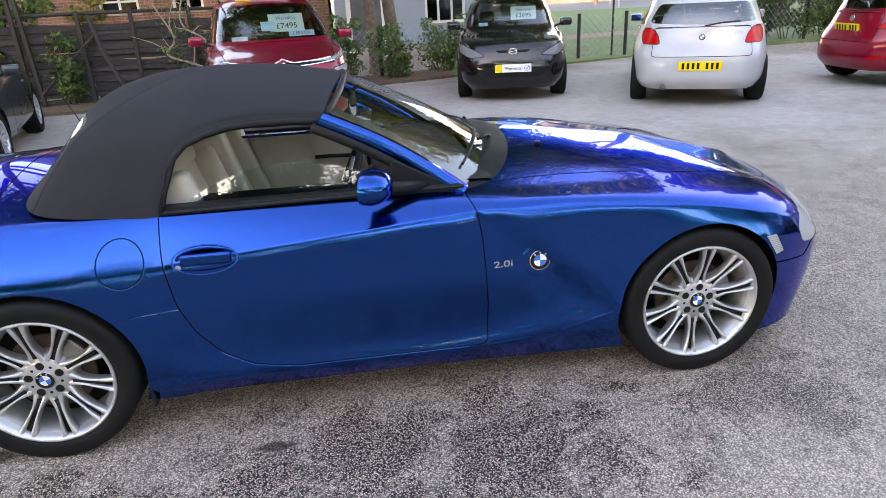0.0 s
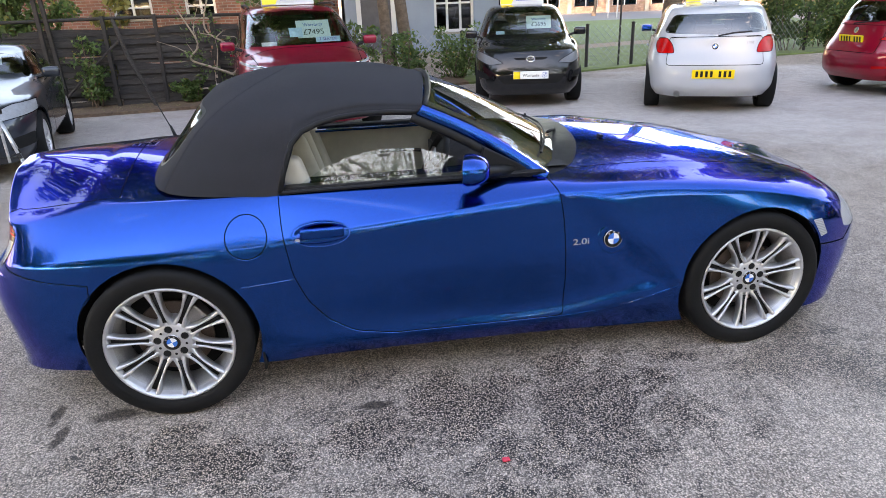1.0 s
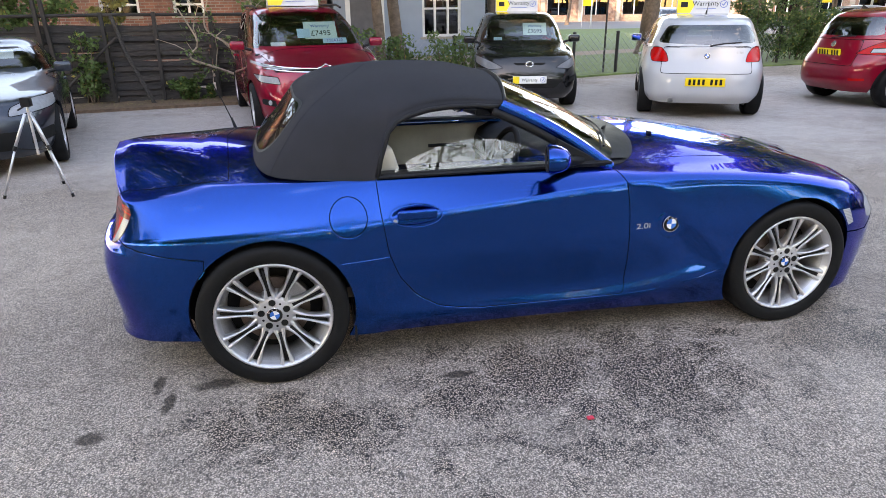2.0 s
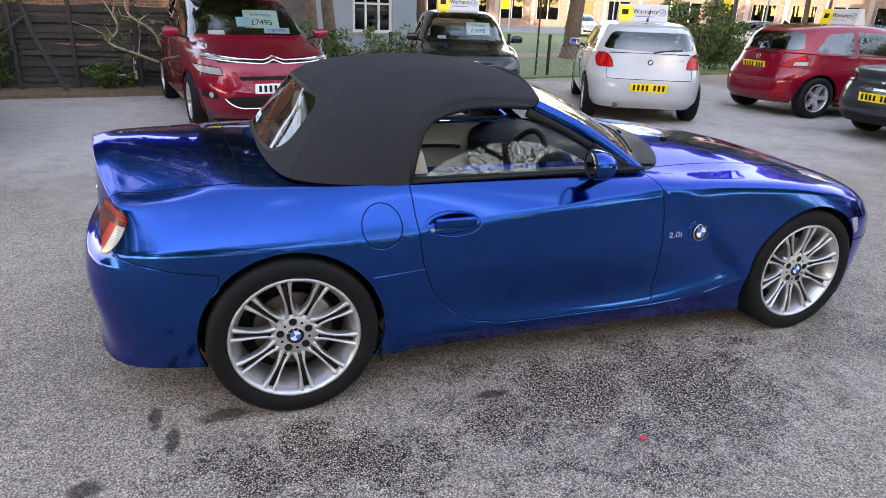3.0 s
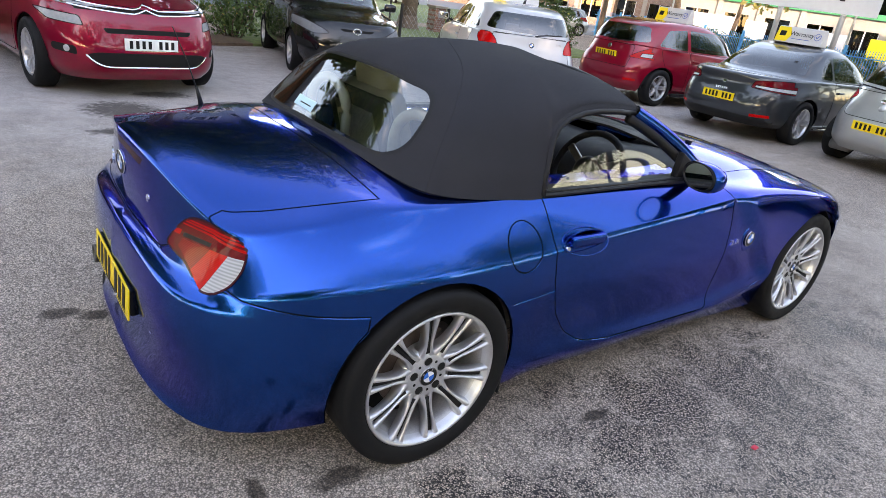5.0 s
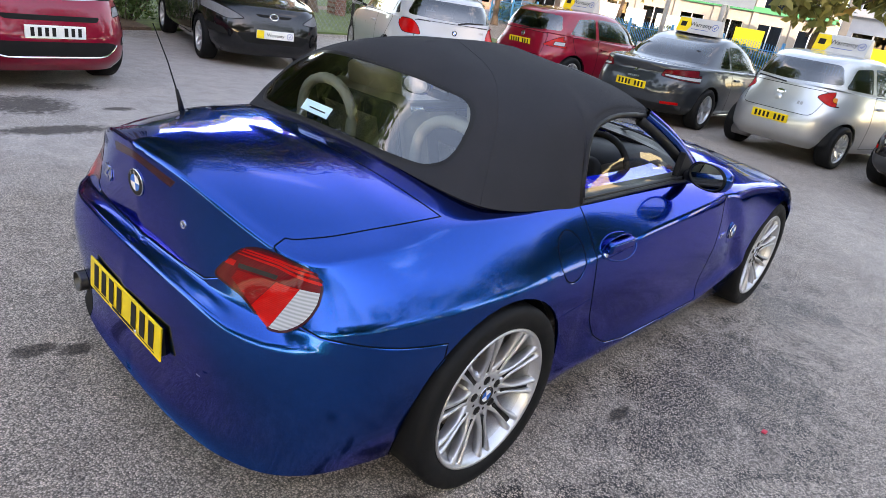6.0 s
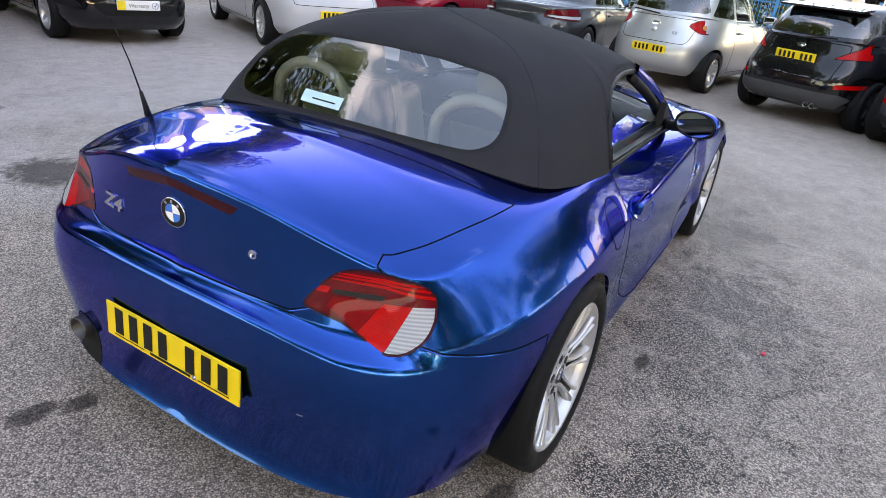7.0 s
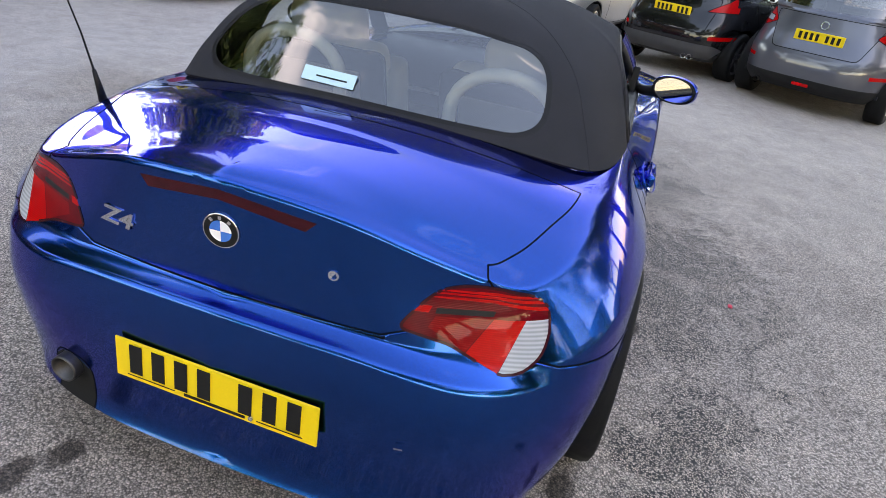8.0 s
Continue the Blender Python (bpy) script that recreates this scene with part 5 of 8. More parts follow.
        part("cushion", box(-0.02, -0.25, 0.0, 0.50, 0.25, 0.17, 0.06, 4), BEIGE, seat, "beige leather cushion", True)
        bk = box(-0.09, -0.245, 0.0, 0.07, 0.245, 0.60, 0.065, 4)
        part("backrest", turned(bk, Matrix.Rotation(radians(-17), 4, "Y") @ Matrix.Translation((-0.03, 0, 0.10))), BEIGE, seat, "beige leather backrest", True)
        for s in (-1, 1):
            bo = box(-0.03, -0.05, 0.0, 0.13, 0.05, 0.48, 0.045, 4)
            part("bolster", turned(bo, Matrix.Rotation(radians(-17), 4, "Y") @ Matrix.Translation((-0.01, s * 0.225, 0.13))), BEIGE, seat, "", True)
        part("headrest", turned(box(-0.06, -0.14, 0.58, 0.05, 0.14, 0.79, 0.05, 4), Matrix.Rotation(radians(-14), 4, "Y")), BEIGE, seat, "beige leather headrest", True)
        part("seat_shell", turned(box(-0.12, -0.26, 0.02, -0.05, 0.26, 0.70, 0.04, 3), Matrix.Rotation(radians(-17), 4, "Y")), CHARCOAL, seat, "charcoal seat back", True)
        hoop = [(0.20, y + 0.17 * math.cos(a), 0.92 + 0.13 * math.sin(a)) for a in np.linspace(0, math.pi, 14)]
        part("roll_hoop", tube([(0.20, y + 0.17, 0.7)] + hoop + [(0.20, y - 0.17, 0.7)], 0.022, 8), BEIGE, car, "", True)
    dash = bmesh.new()
    prof = [(1.26, 0.60), (1.25, 0.74), (1.275, 0.80), (1.36, 0.845), (1.50, 0.862), (1.68, 0.855)]
    cols = []
    for y in np.linspace(-0.64, 0.64, 15):
        hump = 0.035 * math.exp(-((y + 0.37) / 0.17) ** 2)
        cols.append([dash.verts.new((x + 0.02 * abs(y) ** 2, y, z + hump * (i > 1))) for i, (x, z) in enumerate(prof)])
    for a, b in zip(cols, cols[1:]):
        for i in range(len(prof) - 1):
            dash.faces.new((a[i], b[i], b[i + 1], a[i + 1]))
    bmesh.ops.recalc_face_normals(dash, faces=dash.faces)
    d = part("dashboard", dash, CHARCOAL, car, "charcoal dashboard", True)
    part("air_vent", box(1.235, 0.34, 0.70, 1.255, 0.52, 0.78, 0.008), TRIM, d)
    part("dash_strip", box(1.232, -0.6, 0.672, 1.25, 0.6, 0.69, 0.004), STEEL, d, "satin silver strip")
    part("console", box(0.55, -0.09, 0.33, 1.30, 0.09, 0.62, 0.03), CHARCOAL, car)
    wheel_at = Matrix.Translation((1.13, -0.37, 0.80)) @ Matrix.Rotation(radians(-68), 4, "Y")
    ring = [(0.182 * math.cos(a), 0.182 * math.sin(a), 0) for a in np.linspace(0, math.tau, 33)]
    st = part("steering_wheel", turned(tube(ring, 0.0155, 8, False), wheel_at), CHARCOAL, car, "black leather steering wheel", True)
    part("boss", turned(lathe([(0.0, 0.03), (0.05, 0.028), (0.072, 0.01), (0.06, -0.03)], 24, "Z"), wheel_at), CHARCOAL, st, "", True)
    for a in (0, 120, 240):
        part("arm", turned(box(0.05, -0.018, -0.008, 0.175, 0.018, 0.008, 0.006), wheel_at @ Matrix.Rotation(radians(a + 180), 4, "Z")), STEEL, st)
    part("column", tube([(1.14, -0.37, 0.795), (1.34, -0.37, 0.72)], 0.04, 10), CHARCOAL, st)
    mirror = part("rear_view_mirror", box(1.17, -0.11, 1.08, 1.20, 0.11, 1.14, 0.014), CHARCOAL, car, "", True)
    part("stalk", tube([(1.19, 0, 1.13), (1.22, 0, 1.17)], 0.01, 6), CHARCOAL, mirror)
    return car


build_roadster()

# ---- the other parked cars: same axes as the roadster ----
def plan_row(xr, xf, hw, zr, zm, zf, n=4.6, cols=56):
    """One loop of a car's skin, half of it, from the middle of the tail round to the middle of the nose."""
    out = []
    xc, a = (xr + xf) / 2, (xf - xr) / 2
    for j in range(cols + 1):
        th = math.pi * j / cols
        c, s = math.cos(th), math.sin(th)
        x = xc - a * math.copysign(abs(c) ** (2 / n), c)
        y = -hw * abs(s) ** (2 / n)
        u = (x - xr) / max(1e-6, xf - xr)
        z = zr * (1 - u) * (1 - 2 * u) + 4 * zm * u * (1 - u) + zf * u * (2 * u - 1) if True else 0
        out.append((x, y if 0 < j < cols else 0.0, z))
    return out


def car_shell(s):
    """The skin of a closed car from its main sizes."""
    xr, xf, hw, H = -s["ro"], s["wb"] + s["fo"], s["w"] / 2, s["h"]
    br, bm_, bf = s["belt"]
    cow, rf, rr = s["cowl_x"], s["roof_f"], s["roof_r"]
    t = s.get("tail", 0.10)
    n = s.get("square", 4.6)
    gh = s.get("inset", 0.20)
    rows = [
        plan_row(xr + 0.10, xf - 0.10, hw - 0.09, s.get("skirt", 0.23), 0.20, 0.19, n),
        plan_row(xr + 0.015, xf - 0.02, hw - 0.025, 0.34, 0.30, 0.29, n),
        plan_row(xr, xf, hw - 0.005, 0.50, 0.47, 0.45, n),
        plan_row(xr + 0.03, xf - 0.03, hw, 0.66, 0.64, 0.60, n),
        plan_row(xr + t * 0.7, xf - 0.12, hw - 0.015, (br + 0.66) / 2, 0.80, bf - 0.03, n - 0.4),
        plan_row(xr + t, xf - 0.26, hw - 0.045, br, bm_, bf + 0.03, n - 0.8),
        plan_row(s.get("deck", xr + t + 0.02), cow, hw - 0.075, br + 0.03, bm_ + 0.03, s["cowl_z"], n - 0.8),
        plan_row((s.get("deck", xr + t) + rr) / 2 - 0.02, (cow + rf) / 2 + 0.06, hw - 0.075 - gh * 0.45, (br + H) / 2 - 0.01, (bm_ + H) / 2, (s["cowl_z"] + H) / 2 + 0.01, n - 0.8),
        plan_row(rr, rf, hw - 0.075 - gh, H - 0.11, H - 0.055, H - 0.09, n - 0.8),
        plan_row(rr + 0.25, rf - 0.20, (hw - 0.075 - gh) * 0.66, H - 0.05, H - 0.008, H - 0.035, n - 1),
        plan_row(min(rr + 0.55, (rr + rf) / 2 - 0.03), max(rf - 0.45, (rr + rf) / 2 + 0.03), 0.0, H - 0.025, H, H - 0.02, n - 1),
    ]
    grid = np.stack([spline(np.array(rows)[:, j], 4) for j in range(len(rows[0]))], axis=1)
    return Shell(grid)


def road_wheel(parent, at, r, spokes=5, width=0.20, finish=None, twin=False):
    """Tyre, rim and spokes; the outer face looks along -y."""
    w = thing_part("wheel", parent, at)
    h = width / 2
    rim = r * 0.68
    part("tyre", lathe([(rim, -h * 0.8), (rim * 1.06, -h), (r * 0.93, -h), (r, -h * 0.8), (r, h * 0.8), (r * 0.93, h), (rim, h * 0.9)], 40), RUBBER, w, "", True)
    part("rim", lathe([(rim * 1.02, -h * 0.86), (rim * 0.98, -h * 0.95), (rim * 0.93, -h * 0.8), (rim * 0.88, h * 0.2), (rim * 0.9, h)], 40), finish or ALLOY, w, "", True)
    part("brake_disc", lathe([(0.0, 0.0), (rim * 0.72, 0.0)], 24), DISC, w)
    part("inner_barrel", lathe([(0.0, h * 0.3), (rim * 0.95, h * 0.3)], 24), WELL, w)
    part("hub", lathe([(0.0, -h * 0.62), (rim * 0.14, -h * 0.6), (rim * 0.26, -h * 0.5), (rim * 0.28, 0.0)], 24), finish or ALLOY, w, "", True)
    me = None
    for i in range(spokes):
        if me is None:
            bm = bmesh.new()
            prev = None
            for u in np.linspace(0, 1, 5):
                q = rim * (0.2 + 0.76 * u)
                hw = rim * ((0.085 if spokes > 7 else 0.15) - (0.03 if spokes > 7 else 0.03) * u)
                y = -h * (0.55 + 0.28 * math.sin(u * 2.2))
                ring = [bm.verts.new(c) for c in ((-hw, y, q), (hw, y, q), (hw * 1.1, y + h * 0.5, q), (-hw * 1.1, y + h * 0.5, q))]
                if prev:
                    for k in range(4):
                        bm.faces.new((prev[k], prev[(k + 1) % 4], ring[(k + 1) % 4], ring[k]))
                prev = ring
            bmesh.ops.recalc_face_normals(bm, faces=bm.faces)
            me = mesh_from(bm, "spoke", finish or ALLOY, False)
        part("spoke", me, None, w, at=Matrix.Rotation(math.tau * (i + 0.2) / spokes, 4, "Y"))
    return w


def surface_x(sh, z, front, y=0.0):
    """Where the nose or the tail of a shell lies at a height."""
    best = None
    for v in sh.bm.verts:
        if abs(v.co.y - y) < 0.12 and (v.co.x > 1.2) == front:
            k = abs(v.co.z - z) + 0.3 * abs(v.co.y - y)
            if best is None or k < best[0]:
                best = (k, v.co.x)
    return best[1]


def plate_on(parent, x, z, front, colour, lean=0.0, warranty=False):
    turn = Matrix.Translation((x, 0, z)) @ Matrix.Rotation(radians(90 if front else -90), 4, "Z") @ Matrix.Rotation(radians(lean), 4, "X")
    p = part("number_plate", turned(box(-0.26, -0.012, -0.0555, 0.26, 0.004, 0.0555, 0.003, 1), turn), colour, parent, "white dealer plate" if warranty else ("yellow number plate with black bars" if colour is PLATE_Y else "white number plate with black bars"))
    if warranty:
        part("yellow_end", turned(box(-0.258, -0.0135, -0.053, -0.16, -0.012, 0.053), turn), PLASTIC_Y, p)
        lettering("Warranty", 0.062, INK, "lettering", p, turn @ Matrix.Translation((0.0, -0.013, -0.004)) @ Matrix.Rotation(radians(90), 4, "X"), 0.0006)
        tick_mark(p, turn @ Matrix.Translation((0.20, -0.0135, 0)), 0.04)
    else:
        for k in (-3.75, -2.75, -1.75, -0.75, 1.0, 2.0, 3.0):
            part("character_bar", turned(box(k * 0.060 + 0.008, -0.0135, -0.0375, k * 0.060 + 0.040, -0.012, 0.0375), turn), INK, p)


def tick_mark(parent, at, r):
    """A ring with a tick in it."""
    part("tick_ring", turned(lathe([(r * 0.86, 0), (r * 0.86, -0.0012), (r, -0.0012), (r, 0)], 24), at), INK_BLUE, parent)
    part("tick", turned(joined(turned(box(-r * 0.1, -0.0014, -r * 0.55, r * 0.1, 0, 0.0), Matrix.Translation((-r * 0.1, 0, -r * 0.3)) @ Matrix.Rotation(radians(-40), 4, "Y") @ Matrix.Translation((0, 0, r * 0.5))), turned(box(-r * 0.1, -0.0014, 0, r * 0.1, 0, r * 1.15), Matrix.Translation((-r * 0.1, 0, -r * 0.4)) @ Matrix.Rotation(radians(32), 4, "Y"))), at), INK_BLUE, parent)


def roof_sign(at, length=1.0):
    """A white wedge-shaped dealer board with a yellow end, resting on a roof."""
    s = thing("roof_sign", "white and yellow dealer warranty board on a car roof", "sign", at, "warranty boards")
    h = 0.25
    prof = [(-0.11, 0), (0.11, 0), (0.035, h), (-0.035, h)]
    bm = bmesh.new()
    ends = [[bm.verts.new((x, y, z)) for y, z in prof] for x in (-length / 2, length / 2)]
    for k in range(4):
        bm.faces.new((ends[0][k], ends[0][(k + 1) % 4], ends[1][(k + 1) % 4], ends[1][k]))
    bm.faces.new(ends[0][::-1])
    bm.faces.new(ends[1])
    bmesh.ops.recalc_face_normals(bm, faces=bm.faces)
    bmesh.ops.bevel(bm, geom=bm.edges[:], offset=0.006, segments=1, affect="EDGES")
    part("board", bm, PLASTIC_W, s)
    lean = math.degrees(math.atan2(0.075, h))
    for turn in (0, 180):
        f = Matrix.Rotation(radians(turn), 4, "Z") @ Matrix.Translation((0, -0.0745, h / 2)) @ Matrix.Rotation(radians(-lean), 4, "X")
        y_end = -length / 2 + 0.004
        bmy = slab([(y_end, -h / 2 + 0.01), (y_end + 0.19, -h / 2 + 0.01), (y_end + 0.25, 0.0), (y_end + 0.19, h / 2 - 0.01), (y_end, h / 2 - 0.01)], 0.002)
        part("yellow_end", turned(bmy, f @ Matrix.Translation((0, -0.003, 0))), PLASTIC_Y, s, "yellow arrow-shaped end")
        part("emblem", turned(box(y_end + 0.05, -0.005, -0.03, y_end + 0.15, -0.003, 0.05), f), INK, s)
        lettering("Warranty", 0.098, INK, "lettering", s, f @ Matrix.Translation((0.035, -0.003, 0.02)) @ Matrix.Rotation(radians(90), 4, "X"), 0.001)
        part("small_print", turned(box(-0.11, -0.004, -0.062, 0.18, -0.002, -0.054), f), INK_BLUE, s)
        tick_mark(s, f @ Matrix.Translation((length / 2 - 0.09, -0.003, 0.01)), 0.055)
    return s


def cabin(parent, s):
    """Dark trim seen through the glass: floor, dash, seats."""
    hw = s["w"] / 2 - 0.14
    part("cabin_floor", box(-s["ro"] + 0.35, -hw, 0.30, s["cowl_x"], hw, 0.36), CHARCOAL, parent)
    part("dashboard", box(s["cowl_x"] - 0.45, -hw, 0.62, s["cowl_x"] - 0.05, hw, s["cowl_z"] - 0.05, 0.05), CHARCOAL, parent)
    for sx in s.get("seat_x", (0.35, 1.25)):
        for y in (-0.36, 0.36):
            st = thing_part("seat", parent, Matrix.Translation((sx, y, 0.36)))
            part("cushion", box(-0.02, -0.24, 0.0, 0.48, 0.24, 0.22, 0.06), CHARCOAL, st)
            part("backrest", turned(box(-0.1, -0.23, 0.1, 0.05, 0.23, 0.66, 0.06), Matrix.Rotation(radians(-14), 4, "Y")), CHARCOAL, st)
            part("headrest", turned(box(-0.09, -0.13, 0.68, 0.02, 0.13, 0.86, 0.045), Matrix.Rotation(radians(-14), 4, "Y")), CHARCOAL, st)


def door_mirror(parent, x, y, z, colour):
    s = 1 if y > 0 else -1
    m = part("door_mirror", turned(box(-0.055, -0.095, -0.06, 0.055, 0.095, 0.06, 0.045, 3), Matrix.Translation((x, y, z))), colour, parent, "", True)
    part("mirror_glass", box(x - 0.064, y - 0.075, z - 0.05, x - 0.058, y + 0.075, z + 0.05, 0.002, 1), MIRROR, m)
    part("mirror_foot", tube([(x + 0.02, y - s * 0.18, z - 0.06), (x, y - s * 0.08, z - 0.03)], 0.02, 6), TRIM, m)


def parked_car(name, label, s, at, colour, extras):
    """A closed car: skin cut into doors, glass, lamps and bumpers, on four wheels."""
    car = thing(name, label, "car", at, "parked cars")
    sh = car_shell(s)
    xr, xf, hw, H, r = -s["ro"], s["wb"] + s["fo"], s["w"] / 2, s["h"], s["r"]
    side = lambda c, n: abs(c.y) > hw * 0.5 and abs(n.y) > 0.25
    front = lambda c, n: c.x > s["wb"] * 0.5 and n.x > 0.12
    rear = lambda c, n: c.x < s["wb"] * 0.45 and n.x < -0.12
    for ax in (0.0, s["wb"]):
        sh.carve("gone", circle_poly(ax, r, r + 0.045, 28), (0, 2), lambda c, n: abs(c.y) > hw * 0.6)
    for k, poly in enumerate(s["side_glass"]):
        sh.carve("side_window" + "'" * k, round_poly(poly, 0.05, 3), (0, 2), side)
    sh.carve("windscreen", round_poly(s["screen"], 0.06, 3), (1, 2), lambda c, n: c.x > s["roof_f"] - 0.3 and n.x > 0.1 and c.x < s["cowl_x"] + 0.05)
    sh.carve("rear_window", round_poly(s["rear_glass"], 0.06, 3), (1, 2), lambda c, n: c.x < s["roof_r"] + 0.5 and n.x < -0.1)
    cuts = extras(None, sh, s, front, rear, side)
    if s.get("door_cut", True):
        for k, poly in enumerate(s["doors"]):
            sh.carve("door" + "'" * k, round_poly(poly, 0.06, 3), (0, 2), side, ["body"])
    names = [n for n in sh.names if n not in ("body", "gone", "windscreen", "rear_window")]
    twosided = [n for n in names if n.startswith(("side_window", "door", "tail_lamp", "head_lamp", "fog_lamp", "reflector", "lamp_inner", "vent"))]
    sh.split_sides(twosided)
    gaps = sh.seams([n for n in sh.names if n.rstrip("~'") in ("door", "hatch", "bonnet", "rear_bumper", "front_bumper", "tail_lamp", "head_lamp")], 0.004)
    px = {k: surface_x(sh, z, f) for k, (z, f) in s["plates"].items()}
    px["nose"] = lambda y, z: sh.touch((9, y, z), (-1, 0, 0))
    px["tail"] = lambda y, z: sh.touch((-9, y, z), (1, 0, 0))
    ms = sh.meshes(0.02, ("side_window", "windscreen", "rear_window"))
    ms.pop("gone", None)
    obs = {}
    for nm, me in ms.items():
        key = nm.rstrip("~'")
        m = cuts.get(key, colour)
        if key in ("side_window", "rear_window"):
            m = s.get("glass", GLASS_DARK)
        elif key == "windscreen":
            m = GLASS_REAR
        obs[nm] = part(key, one_material(me, m), None, car)
        if m in (GLASS, GLASS_DARK, GLASS_REAR):
            obs[nm].visible_shadow = False
    tagged(part("panel_gap", gaps, SEAM, car), kind="stuff")
    for ax in (0.0, s["wb"]):
        for sg in (-1, 1):
            m = Matrix.Translation((ax, sg * (hw - 0.125), r)) @ (Matrix.Rotation(math.pi, 4, "Z") if sg > 0 else Matrix.Identity(4))
            road_wheel(car, m, r, s.get("spokes", 5), 0.21, s.get("rims"))
            part("wheel_well", turned(arch_liner(r + 0.05, r, 0), Matrix.Translation((ax, sg * (hw - 0.26), r)) @ (Matrix.Rotation(math.pi, 4, "Z") if sg > 0 else Matrix.Identity(4))), WELL, car, "", True)
    part("underfloor", box(xr + 0.45, -hw + 0.22, 0.25, xf - 0.45, hw - 0.22, 0.36, 0.03), WELL, car)
    cabin(car, s)
    for sg in (-1, 1):
        door_mirror(car, s["cowl_x"] - 0.42, sg * (hw + 0.045), s["belt"][1] + 0.085, s.get("mirror", colour))
        part("door_handle", box(s["doors"][-1][0][0] + 0.08, sg * (hw - 0.005) - 0.018, s["belt"][1] - 0.13, s["doors"][-1][0][0] + 0.26, sg * (hw - 0.005) + 0.018, s["belt"][1] - 0.095, 0.012), s.get("handle", colour), car)
    extras(car, px, s, None, None, None)
    return car


def hatch_spec(**k):
    """Sizes of a plain hatchback, overridden by name."""
    s = dict(wb=2.6, ro=0.75, fo=0.85, w=1.74, h=1.46, r=0.315, belt=(0.95, 0.92, 0.80), cowl_z=0.99, tail=0.16, inset=0.19)
    s.update(k)
    wb, H, b = s["wb"], s["h"], s["belt"][1]
    s.setdefault("cowl_x", wb - 0.25)
    s.setdefault("roof_f", s["cowl_x"] - 0.72)
    s.setdefault("roof_r", -s["ro"] + 0.42)
    rr, rf, cx = s["roof_r"], s["roof_f"], s["cowl_x"]
    top = H - 0.12
    s.setdefault("side_glass", [[(rr + 0.18, b + 0.09), (0.62, b + 0.055), (0.62, top), (rr + 0.42, top - 0.05)], [(0.70, b + 0.055), (cx - 0.28, b + 0.045), (rf + 0.02, top - 0.01), (0.70, top)]])
    hw = s["w"] / 2
    s.setdefault("screen", [(-hw + 0.17, s["cowl_z"] + 0.035), (hw - 0.17, s["cowl_z"] + 0.035), (hw - 0.33, H - 0.115), (0, H - 0.085), (-hw + 0.33, H - 0.115)])
    s.setdefault("rear_glass", [(-hw + 0.22, s["belt"][0] + 0.07), (0, s["belt"][0] + 0.045), (hw - 0.22, s["belt"][0] + 0.07), (hw - 0.34, H - 0.15), (-hw + 0.34, H - 0.15)])
    s.setdefault("doors", [[(0.30, 0.30), (0.66, 0.28), (0.66, b + 0.04), (-0.05, b + 0.04), (0.0, 0.78)], [(0.66, 0.28), (wb - 0.42, 0.28), (wb - 0.36, 0.7), (wb - 0.40, b + 0.02), (0.66, b + 0.04)]])
    s.setdefault("plates", {"rear": (0.6, False), "front": (0.48, True)})
    return s


def both_sides(sh, name, poly, axes, where, only=None):
    for sg in (-1, 1):
        sh.carve(name, [(p[0] * sg, p[1]) for p in poly], axes, where, only)


def price_card(parent, x, z, y, lean, text, size=0.36):
    """Pale green price sheet behind a windscreen."""
    at = Matrix.Translation((x, y, z)) @ Matrix.Rotation(radians(90), 4, "Z") @ Matrix.Rotation(radians(lean), 4, "X")
    c = part("price_sheet", turned(box(-size / 2, -0.002, -size * 0.29, size / 2, 0.002, size * 0.29), at), PAPER_GREEN, parent, "pale green price sheet")
    lettering(text, size * 0.25, INK, "price", c, at @ Matrix.Translation((0, -0.003, -size * 0.11)) @ Matrix.Rotation(radians(90), 4, "X"), 0.0006)
    lettering("Warranty", size * 0.15, INK_BLUE, "lettering", c, at @ Matrix.Translation((0, -0.003, size * 0.14)) @ Matrix.Rotation(radians(90), 4, "X"), 0.0006)


